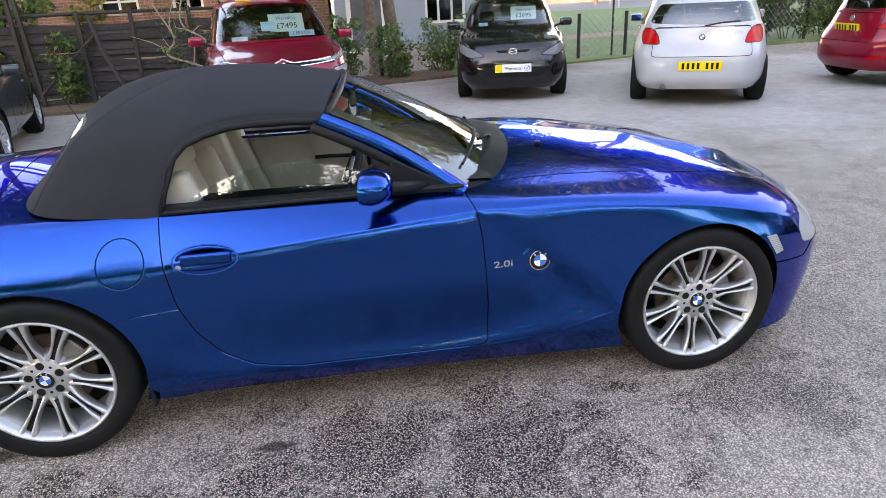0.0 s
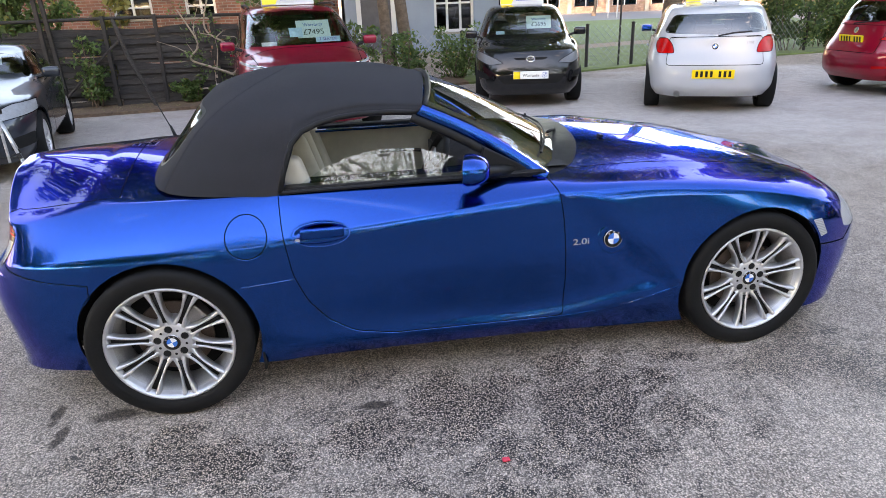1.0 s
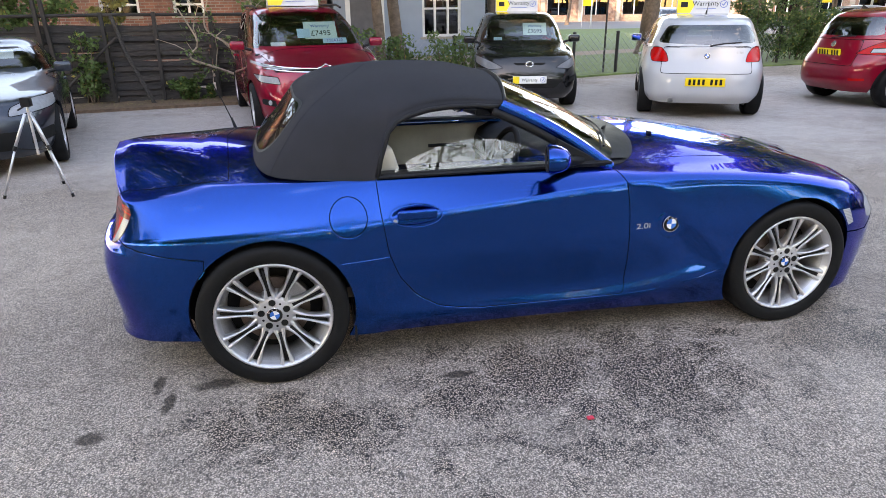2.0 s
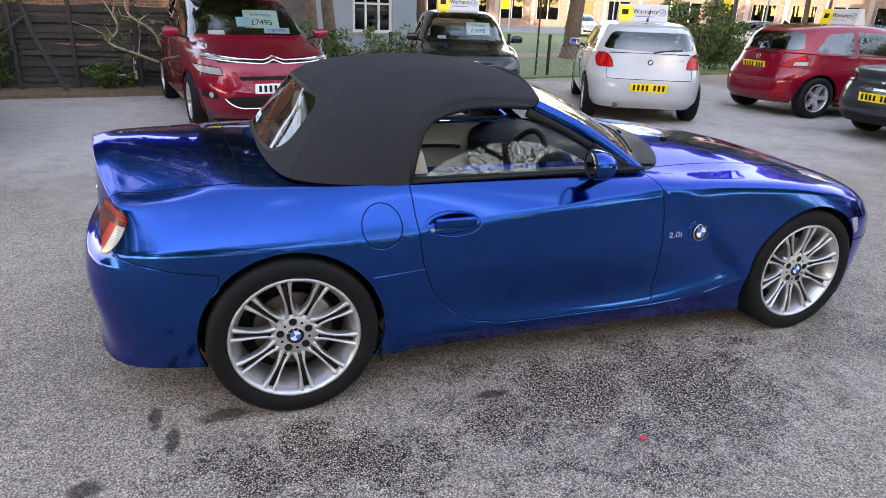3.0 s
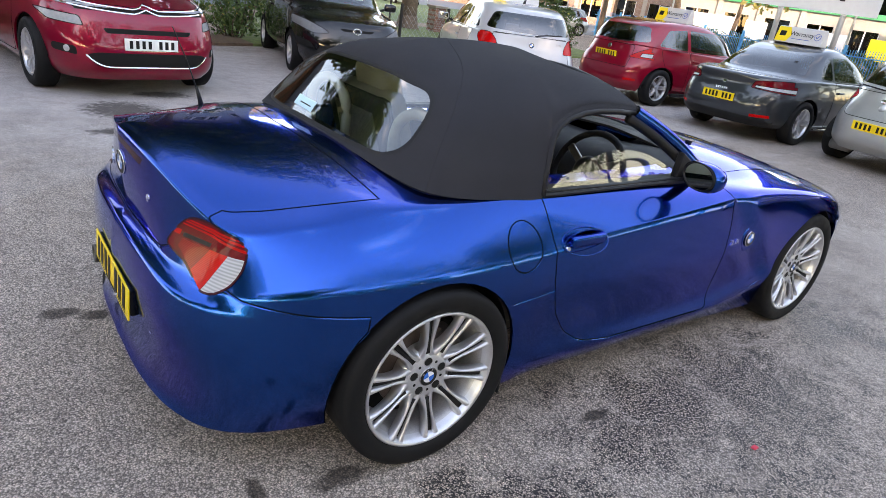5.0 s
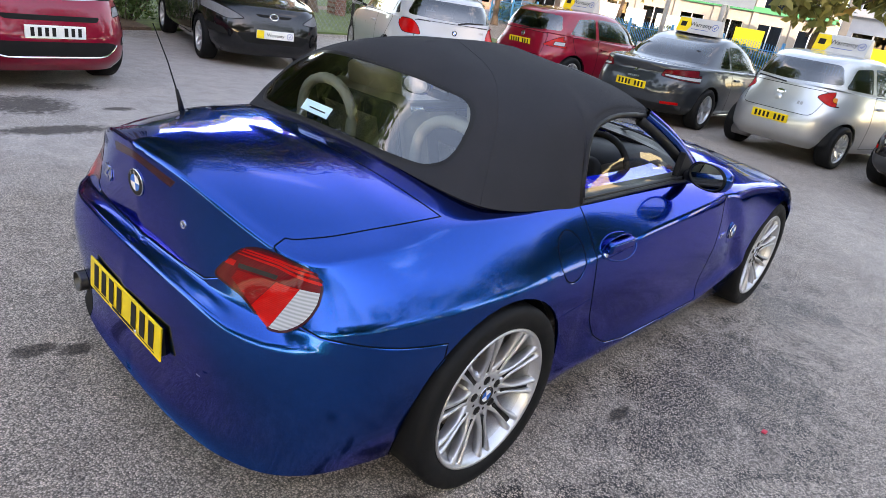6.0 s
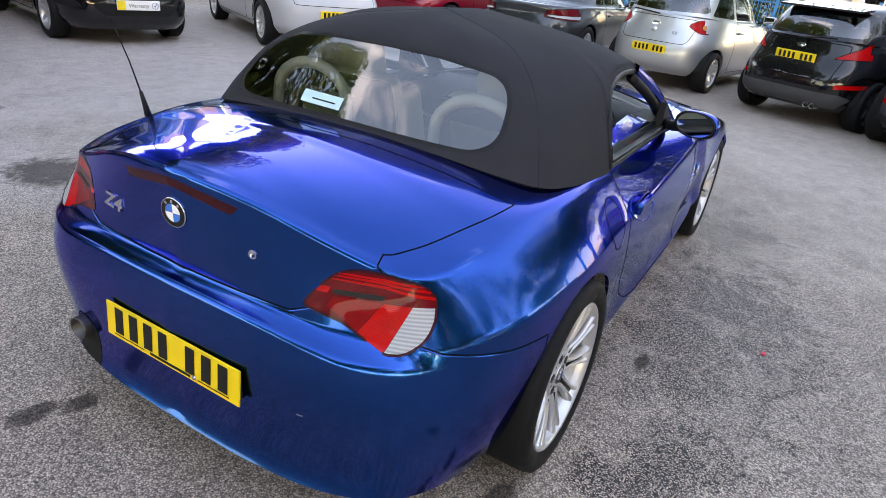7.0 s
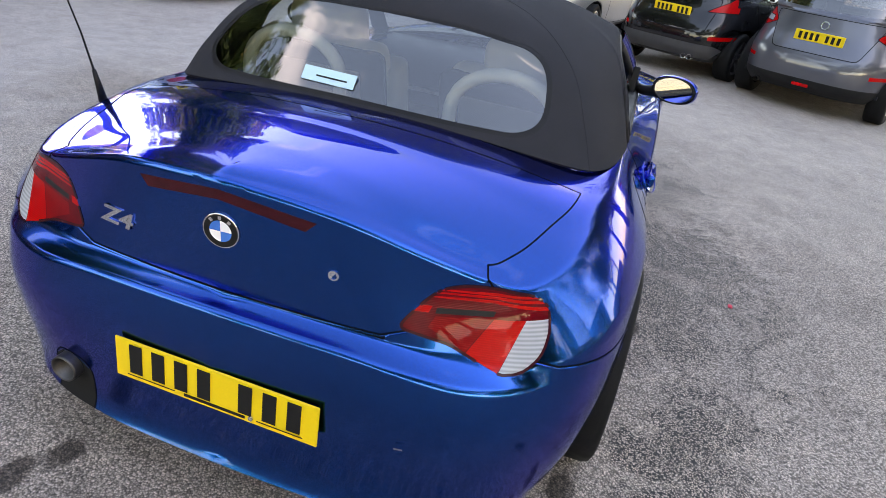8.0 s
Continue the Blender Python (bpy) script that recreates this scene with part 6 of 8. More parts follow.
# white five-door hatchback, seen from behind
def white_extras(car, sh, s, front, rear, side):
    if car is None:
        both_sides(sh, "tail_lamp", round_poly([(0.50, 0.79), (0.72, 0.785), (0.745, 0.88), (0.72, 0.975), (0.60, 0.98), (0.53, 0.90)], 0.03, 2), (1, 2), lambda c, n: c.x < -0.25)
        sh.carve("hatch", round_poly([(-0.60, 0.64), (0.60, 0.64), (0.57, 0.99), (-0.57, 0.99)], 0.04, 2), (1, 2), rear, ["body"])
        both_sides(sh, "head_lamp", [(0.45, 0.62), (0.85, 0.62), (0.85, 0.74), (0.5, 0.74)], (1, 2), front)
        return {"tail_lamp": LENS_RED, "head_lamp": LENS_HEAD}
    plate_on(car, sh["rear"] - 0.008, 0.53, False, PLATE_Y)
    roundel(0.041, car, sh["tail"](0, 0.87))
    part("tail_pipe", turned(lathe([(0.033, 0.2), (0.036, -0.01), (0.04, -0.012), (0.04, 0.2)], 20), Matrix.Translation((-s["ro"] + 0.04, 0.43, 0.27)) @ Matrix.Rotation(radians(-90), 4, "Z")), STEEL, car)
    part("rear_wiper", tube([(-s["ro"] + 0.09, -0.02, 1.005), (-s["ro"] + 0.115, -0.20, 1.035), (-s["ro"] + 0.13, -0.42, 1.05)], 0.011, 6), TRIM, car)
    lettering("118d", 0.05, STEEL, "model_badge", car, sh["tail"](-0.42, 0.91) @ Matrix.Rotation(radians(90), 4, "X"), 0.002)
    part("roof_fin", turned(slab([(0, 0), (0.14, 0), (0.03, 0.06)], 0.02, 0.004), Matrix.Translation((0.05, -0.01, s["h"] - 0.015))), TRIM, car)
    part("aerial", tube([(0.05, 0, s["h"]), (-0.05, 0, s["h"] + 0.16)], 0.004, 5), TRIM, car)


# small black hatchback, seen from the front
def black_extras(car, sh, s, front, rear, side):
    if car is None:
        both_sides(sh, "head_lamp", round_poly([(0.40, 0.66), (0.62, 0.635), (0.83, 0.72), (0.84, 0.83), (0.70, 0.80), (0.50, 0.72)], 0.03, 2), (1, 2), front)
        sh.carve("grille", round_poly([(-0.40, 0.36), (0.40, 0.36), (0.52, 0.48), (0.34, 0.50), (-0.34, 0.50), (-0.52, 0.48)], 0.04, 2), (1, 2), front)
        sh.carve("upper_grille", round_poly([(-0.20, 0.70), (0.20, 0.70), (0.26, 0.735), (-0.26, 0.735)], 0.02, 2), (1, 2), front)
        both_sides(sh, "tail_lamp", [(0.62, 0.8), (0.85, 0.8), (0.85, 1.0), (0.64, 1.0)], (1, 2), rear)
        both_sides(sh, "vent", round_poly([(0.60, 0.44), (0.78, 0.44), (0.80, 0.55), (0.66, 0.52)], 0.02, 2), (1, 2), front)
        return {"head_lamp": LENS_HEAD, "tail_lamp": LENS_RED, "grille": WELL, "upper_grille": WELL, "vent": WELL}
    plate_on(car, sh["front"] + 0.012, 0.49, True, PLATE_W, warranty=True)
    ring = [(0.055 * math.cos(a), 0, 0.043 * math.sin(a)) for a in np.linspace(0, math.tau, 25)]
    at = sh["nose"](0, 0.715)
    em = part("emblem", turned(tube(ring, 0.007, 6, False), at), CHROME, car, "chrome oval emblem")
    part("wing_line", turned(tube([(-0.05, -0.004, 0.02), (0, -0.006, -0.012), (0.05, -0.004, 0.02)], 0.006, 5), at), CHROME, em)
    price_card(car, s["cowl_x"] - 0.47, 1.19, 0.22, -34, "£3695", 0.40)
    part("paper", turned(box(-0.07, -0.002, -0.03, 0.07, 0.002, 0.03), Matrix.Translation((s["cowl_x"] - 0.24, -0.42, 1.05)) @ Matrix.Rotation(radians(90), 4, "Z") @ Matrix.Rotation(radians(-40), 4, "X")), PAPER_BLUE, car)


# dark red people carrier, seen from the front
def mpv_extras(car, sh, s, front, rear, side):
    if car is None:
        both_sides(sh, "head_lamp", round_poly([(0.58, 0.685), (0.80, 0.705), (0.85, 0.79), (0.60, 0.77)], 0.02, 2), (1, 2), front)
        both_sides(sh, "lamp_inner", round_poly([(0.30, 0.845), (0.62, 0.862), (0.91, 0.92), (0.91, 0.955), (0.60, 0.885), (0.30, 0.87)], 0.008, 1), (1, 2), front)
        sh.carve("grille", round_poly([(-0.50, 0.33), (0.50, 0.33), (0.60, 0.43), (0.50, 0.46), (-0.50, 0.46), (-0.60, 0.43)], 0.04, 2), (1, 2), front)
        sh.carve("upper_grille", [(-0.62, 0.825), (0.62, 0.825), (0.62, 0.858), (-0.62, 0.858)], (1, 2), front)
        sh.carve("upper_grille", round_poly([(-0.40, 0.635), (0.40, 0.635), (0.43, 0.68), (-0.43, 0.68)], 0.015, 1), (1, 2), front)
        both_sides(sh, "fog_lamp", round_poly([(0.65, 0.42), (0.80, 0.44), (0.80, 0.51), (0.66, 0.50)], 0.02, 2), (1, 2), front)
        both_sides(sh, "tail_lamp", [(0.62, 0.9), (0.9, 0.9), (0.9, 1.2), (0.64, 1.2)], (1, 2), rear)
        sh.carve("bonnet", [(s["cowl_x"] - 0.02, -0.70), (s["wb"] + s["fo"] - 0.20, -0.62), (s["wb"] + s["fo"] - 0.12, 0), (s["wb"] + s["fo"] - 0.20, 0.62), (s["cowl_x"] - 0.02, 0.70)], (0, 1), lambda c, n: c.z > 0.85 and c.x > s["cowl_x"] - 0.1 and n.z > 0.4, ["body"])
        return {"head_lamp": LAMP_DARK, "lamp_inner": LAMP_DARK, "tail_lamp": LENS_RED, "grille": WELL, "upper_grille": WELL, "fog_lamp": WELL}
    plate_on(car, sh["front"] + 0.012, 0.545, True, PLATE_W)
    X = s["wb"] + s["fo"]
    for z in (0.855, 0.815):
        pts = [tuple(sh["nose"](y, z + 0.05 * (abs(y) / 0.7) ** 2 + 0.045 * max(0, 1 - abs(y) / 0.11)).translation) for y in np.linspace(-0.74, 0.74, 37)]
        part("chrome_bar", tube(pts, 0.010, 6), CHROME, car, "chrome grille bar")
    part("grille_rim", tube([tuple(sh["nose"](y, 0.322 + 0.11 * (max(0, abs(y) - 0.36) / 0.23) ** 2.5).translation) for y in np.linspace(-0.59, 0.59, 31)], 0.008, 6), CHROME, car)
    for sg in (-1, 1):
        part("fog_lens", turned(lathe([(0.0, -0.008), (0.03, -0.004), (0.034, 0.01)], 20), sh["nose"](sg * 0.72, 0.468)), LENS_WHITE, car)
        part("roof_rail", tube([(0.0, sg * 0.60, s["h"] - 0.02), (0.3, sg * 0.635, s["h"] + 0.005), (1.4, sg * 0.62, s["h"] + 0.0), (1.75, sg * 0.60, s["h"] - 0.04)], 0.016, 6), TRIM, car)
    price_card(car, s["cowl_x"] - 0.66, 1.27, 0.22, -33, "£7495", 0.46)
    at = Matrix.Translation((s["cowl_x"] - 0.56, 0.40, 1.13)) @ Matrix.Rotation(radians(90), 4, "Z") @ Matrix.Rotation(radians(-33), 4, "X")
    c2 = part("seat_sign", turned(box(-0.17, -0.002, -0.04, 0.17, 0.002, 0.04), at), PAPER_BLUE, car)
    lettering("7 SEATER", 0.06, INK_PURPLE, "lettering", c2, at @ Matrix.Translation((0, -0.003, 0)) @ Matrix.Rotation(radians(90), 4, "X"), 0.0006)
    part("paper", turned(box(-0.10, -0.002, -0.05, 0.10, 0.002, 0.05), Matrix.Translation((s["cowl_x"] - 0.38, -0.42, 1.09)) @ Matrix.Rotation(radians(90), 4, "Z") @ Matrix.Rotation(radians(-36), 4, "X")), PLATE_W, car)
    part("paper", turned(box(-0.09, -0.002, -0.07, 0.09, 0.002, 0.07), Matrix.Translation((s["cowl_x"] - 0.60, -0.03, 1.235)) @ Matrix.Rotation(radians(90), 4, "Z") @ Matrix.Rotation(radians(-33), 4, "X")), PAPER_BLUE, car)


# red five-door hatchback, seen from behind and from its right
def red_extras(car, sh, s, front, rear, side):
    if car is None:
        both_sides(sh, "tail_lamp", round_poly([(0.50, 0.80), (0.92, 0.78), (0.92, 1.02), (0.70, 0.98)], 0.03, 2), (1, 2), lambda c, n: c.x < -0.22)
        both_sides(sh, "lamp_inner", [(0.66, 0.82), (0.95, 0.82), (0.95, 0.90), (0.66, 0.88)], (1, 2), lambda c, n: c.x < -0.22, ["tail_lamp"])
        sh.carve("hatch", round_poly([(-0.56, 0.62), (0.56, 0.62), (0.52, 1.0), (-0.52, 1.0)], 0.04, 2), (1, 2), rear, ["body"])
        both_sides(sh, "reflector", [(0.56, 0.40), (0.72, 0.41), (0.72, 0.445), (0.56, 0.44)], (1, 2), rear)
        both_sides(sh, "head_lamp", [(0.45, 0.62), (0.85, 0.62), (0.85, 0.76), (0.5, 0.72)], (1, 2), front)
        return {"tail_lamp": LENS_RED, "lamp_inner": LENS_WHITE, "reflector": LENS_RED, "head_lamp": LENS_HEAD}
    plate_on(car, sh["rear"] - 0.008, 0.80, False, PLATE_Y, 10)
    part("emblem", turned(lathe([(0.0, -0.006), (0.045, -0.004), (0.05, 0.004)], 20), sh["tail"](0, 0.925)), CHROME, car)
    part("rear_wiper", tube([(-s["ro"] + 0.10, 0.02, 1.02), (-s["ro"] + 0.13, -0.25, 1.05), (-s["ro"] + 0.14, -0.45, 1.06)], 0.011, 6), TRIM, car)
    part("roof_fin", turned(slab([(0, 0), (0.14, 0), (0.02, 0.06)], 0.02, 0.004), Matrix.Translation((-0.2, -0.01, s["h"] - 0.035))), TRIM, car)
    part("sill_trim", box(0.36, -s["w"] / 2 - 0.004, 0.19, s["wb"] - 0.38, -s["w"] / 2 + 0.05, 0.25, 0.015), TRIM, car)


# dark grey folding-roof coupe, seen from behind and from its right
def coupe_extras(car, sh, s, front, rear, side):
    if car is None:
        both_sides(sh, "tail_lamp", round_poly([(0.42, 0.76), (0.92, 0.72), (0.92, 0.92), (0.72, 0.90), (0.46, 0.86)], 0.03, 2), (1, 2), lambda c, n: c.x < -0.35)
        both_sides(sh, "lamp_inner", [(0.48, 0.77), (0.95, 0.74), (0.95, 0.80), (0.48, 0.80)], (1, 2), lambda c, n: c.x < -0.35, ["tail_lamp"])
        sh.carve("boot_lid", round_poly([(-0.62, 0.56), (0.62, 0.56), (0.60, 0.90), (-0.60, 0.90)], 0.04, 2), (1, 2), rear, ["body"])
        both_sides(sh, "reflector", [(0.54, 0.36), (0.74, 0.37), (0.74, 0.41), (0.54, 0.40)], (1, 2), rear)
        both_sides(sh, "head_lamp", [(0.45, 0.60), (0.85, 0.60), (0.85, 0.74), (0.5, 0.70)], (1, 2), front)
        sh.carve("lower_trim", [(-0.80, 0.1), (0.80, 0.1), (0.70, 0.36), (-0.70, 0.36)], (1, 2), rear, ["body"])
        return {"tail_lamp": LENS_DARK_RED, "lamp_inner": LENS_WHITE, "reflector": LENS_RED, "head_lamp": LENS_HEAD, "lower_trim": TRIM}
    plate_on(car, sh["rear"] - 0.008, 0.575, False, PLATE_Y, 4)
    em = turned(slab([(0, 0.075), (0.04, 0), (0, -0.075), (-0.04, 0)], 0.008, 0.002), sh["tail"](0, 0.79))
    part("emblem", em, CHROME, car, "chrome diamond emblem")
    for k in range(6):
        part("name_bar", turned(box(-0.085 + 0.034 * k - 0.01, -0.001, -0.015, -0.085 + 0.034 * k + 0.01, 0, 0.015), sh["tail"](0, 0.68)), CHROME, car)
    part("sill_strip", box(0.36, -s["w"] / 2 - 0.004, 0.245, s["wb"] - 0.38, -s["w"] / 2 + 0.03, 0.262, 0.004), CHROME, car)


# small silver hatchback, seen from behind and from its right
def silver_extras(car, sh, s, front, rear, side):
    if car is None:
        both_sides(sh, "tail_lamp", round_poly([(0.43, 0.92), (0.60, 0.82), (0.88, 0.84), (0.88, 1.0), (0.70, 1.03), (0.54, 1.0)], 0.05, 3), (1, 2), lambda c, n: c.x < -0.22)
        both_sides(sh, "lamp_inner", circle_poly(0.645, 0.925, 0.055, 18), (1, 2), lambda c, n: c.x < -0.22, ["tail_lamp"])
        sh.carve("hatch", round_poly([(-0.50, 0.66), (0.50, 0.66), (0.56, 1.0), (-0.56, 1.0)], 0.08, 3), (1, 2), rear, ["body"])
        both_sides(sh, "head_lamp", [(0.45, 0.66), (0.82, 0.66), (0.82, 0.84), (0.5, 0.80)], (1, 2), front)
        return {"tail_lamp": LENS_RED, "lamp_inner": LENS_AMBER, "head_lamp": LENS_HEAD}
    plate_on(car, sh["rear"] - 0.008, 0.56, False, PLATE_Y, 3)
    oval = lathe([(0.0, -0.008), (0.05, -0.006), (0.06, 0.003)], 24)
    bmesh.ops.scale(oval, vec=(1.2, 1, 0.55), verts=oval.verts)
    part("emblem", turned(oval, sh["tail"](0.02, 0.90)), CHROME, car, "chrome oval emblem")
    part("boot_release", turned(lathe([(0.0, -0.012), (0.04, -0.008), (0.05, 0.004)], 20), sh["tail"](0.02, 0.82)), SILVER_PAINT, car, "", True)
    part("model_badge", turned(bars([0.03, 0.035], 0.045, 0.01), sh["tail"](-0.30, 0.80)), STEEL, car)
    part("rear_wiper", tube([(-s["ro"] + 0.13, 0.40, 1.06), (-s["ro"] + 0.14, 0.2, 1.045), (-s["ro"] + 0.13, 0.0, 1.03)], 0.011, 6), TRIM, car)
    part("silencer", turned(lathe([(0.0, -0.14), (0.08, -0.13), (0.08, 0.13), (0.0, 0.14)], 20), Matrix.Translation((-s["ro"] + 0.24, 0.45, 0.24))), STEEL, car, "dull steel silencer", True)


# black hatchback with grey diffuser, seen from behind
def sporty_extras(car, sh, s, front, rear, side):
    if car is None:
        both_sides(sh, "tail_lamp", round_poly([(0.44, 0.83), (0.86, 0.87), (0.88, 1.08), (0.74, 1.16), (0.62, 0.97)], 0.03, 2), (1, 2), lambda c, n: c.x < -0.2)
        sh.carve("hatch", round_poly([(-0.52, 0.58), (0.52, 0.58), (0.56, 1.0), (-0.56, 1.0)], 0.05, 2), (1, 2), rear, ["body"])
        sh.carve("diffuser", round_poly([(-0.74, 0.40), (-0.62, 0.26), (0.62, 0.26), (0.74, 0.40), (0.66, 0.44), (-0.66, 0.44)], 0.03, 2), (1, 2), rear)
        both_sides(sh, "reflector", round_poly([(0.58, 0.50), (0.80, 0.53), (0.80, 0.58), (0.58, 0.55)], 0.01, 1), (1, 2), rear)
        both_sides(sh, "head_lamp", [(0.45, 0.66), (0.82, 0.66), (0.82, 0.86), (0.5, 0.80)], (1, 2), front)
        return {"tail_lamp": LENS_RED, "reflector": LENS_RED, "diffuser": GUN_TRIM, "head_lamp": LENS_HEAD}
    plate_on(car, sh["rear"] - 0.01, 0.80, False, PLATE_Y, 6)
    oval = lathe([(0.0, -0.008), (0.05, -0.006), (0.06, 0.003)], 24)
    bmesh.ops.scale(oval, vec=(1.0, 1, 0.5), verts=oval.verts)
    part("emblem", turned(oval, sh["tail"](0, 0.935)), CHROME, car)
    for y in (-0.36, -0.44):
        part("tail_pipe", turned(lathe([(0.028, 0.15), (0.03, -0.01), (0.034, -0.012), (0.034, 0.15)], 18), Matrix.Translation((-s["ro"] + 0.03, y, 0.27)) @ Matrix.Rotation(radians(-90), 4, "Z")), CHROME, car)
    part("rear_wiper", tube([(-s["ro"] + 0.12, 0.0, 1.02), (-s["ro"] + 0.14, -0.22, 1.05), (-s["ro"] + 0.15, -0.40, 1.06)], 0.011, 6), TRIM, car)
    part("roof_spoiler", turned(box(-0.16, -0.52, -0.012, 0.12, 0.52, 0.014, 0.01), Matrix.Translation((s["roof_r"] + 0.0, 0, s["h"] - 0.09)) @ Matrix.Rotation(radians(-7), 4, "Y")), BLACK_PAINT, car)


# gunmetal crossover, seen from behind
def cross_extras(car, sh, s, front, rear, side):
    if car is None:
        both_sides(sh, "tail_lamp", round_poly([(0.52, 0.92), (0.70, 0.84), (0.90, 0.90), (0.90, 1.10), (0.66, 1.06)], 0.03, 2), (1, 2), lambda c, n: c.x < -0.2)
        both_sides(sh, "lamp_inner", [(0.60, 0.90), (0.95, 0.92), (0.95, 0.99), (0.60, 0.96)], (1, 2), lambda c, n: c.x < -0.2, ["tail_lamp"])
        sh.carve("hatch", round_poly([(-0.46, 0.66), (0.46, 0.66), (0.58, 1.05), (-0.58, 1.05)], 0.05, 2), (1, 2), rear, ["body"])
        sh.carve("rear_trim", [(-0.95, 0.15), (0.95, 0.15), (0.95, 0.38), (-0.95, 0.38)], (1, 2), lambda c, n: c.x < -0.33, ["body"])
        both_sides(sh, "reflector", [(0.62, 0.50), (0.80, 0.51), (0.80, 0.55), (0.62, 0.54)], (1, 2), rear)
        both_sides(sh, "head_lamp", [(0.45, 0.66), (0.82, 0.66), (0.82, 0.86), (0.5, 0.80)], (1, 2), front)
        return {"tail_lamp": LENS_RED, "lamp_inner": LENS_WHITE, "reflector": LENS_RED, "rear_trim": TRIM, "head_lamp": LENS_HEAD}
    plate_on(car, sh["rear"] - 0.01, 0.83, False, PLATE_Y, 6)
    part("emblem", turned(lathe([(0.032, -0.004), (0.036, -0.01), (0.045, -0.01), (0.047, 0.003)], 24), sh["tail"](0, 0.96)), CHROME, car)
    part("tail_pipe", turned(lathe([(0.026, 0.15), (0.028, -0.01), (0.032, 0.15)], 16), Matrix.Translation((-s["ro"] + 0.08, 0.50, 0.25)) @ Matrix.Rotation(radians(-90), 4, "Z")), STEEL, car)
    part("rear_fog", box(-s["ro"] + 0.02, -0.09, 0.295, -s["ro"] + 0.06, 0.09, 0.335, 0.006), LENS_RED, car)


# slate grey hardtop, seen from the front and from its left
def grey_extras(car, sh, s, front, rear, side):
    if car is None:
        both_sides(sh, "head_lamp", round_poly([(0.46, 0.60), (0.84, 0.64), (0.86, 0.75), (0.66, 0.745), (0.48, 0.68)], 0.03, 2), (1, 2), front)
        sh.carve("grille", round_poly([(-0.45, 0.28), (0.45, 0.28), (0.55, 0.46), (-0.55, 0.46)], 0.04, 2), (1, 2), front)
        both_sides(sh, "vent", round_poly([(0.60, 0.32), (0.80, 0.34), (0.80, 0.46), (0.64, 0.44)], 0.02, 2), (1, 2), front)
        both_sides(sh, "tail_lamp", [(0.55, 0.72), (0.88, 0.72), (0.88, 0.86), (0.56, 0.86)], (1, 2), rear)
        return {"head_lamp": LAMP_DARK, "tail_lamp": LENS_RED, "grille": WELL, "vent": WELL}
    plate_on(car, sh["front"] + 0.012, 0.52, True, PLATE_W)
    part("paper", turned(box(-0.09, -0.002, -0.06, 0.09, 0.002, 0.06), Matrix.Translation((s["cowl_x"] - 0.45, 0.35, s["cowl_z"] + 0.17)) @ Matrix.Rotation(radians(90), 4, "Z") @ Matrix.Rotation(radians(-45), 4, "X")), PLATE_W, car)


# cars on the road beyond the grass
def road_extras(car, sh, s, front, rear, side):
    if car is None:
        both_sides(sh, "head_lamp", [(0.45, 0.62), (0.85, 0.62), (0.85, 0.76), (0.5, 0.72)], (1, 2), front)
        both_sides(sh, "tail_lamp", [(0.62, 0.8), (0.85, 0.8), (0.85, 1.0), (0.64, 1.0)], (1, 2), rear)
        sh.carve("grille", [(-0.45, 0.34), (0.45, 0.34), (0.5, 0.46), (-0.5, 0.46)], (1, 2), front)
        return {"head_lamp": LENS_HEAD, "tail_lamp": LENS_RED, "grille": WELL}
    plate_on(car, sh["front"] + 0.012, 0.49, True, PLATE_W)


def stand(x, y, heading):
    return Matrix.Translation((x, y, 0)) @ Matrix.Rotation(radians(heading), 4, "Z")


def behind(axle_x, axle_y, heading, ahead=0.0):
    """The pose of a car from the middle of an axle that lies ahead metres before its rear axle."""
    return stand(axle_x, axle_y, heading) @ Matrix.Translation((-ahead, 0, 0))


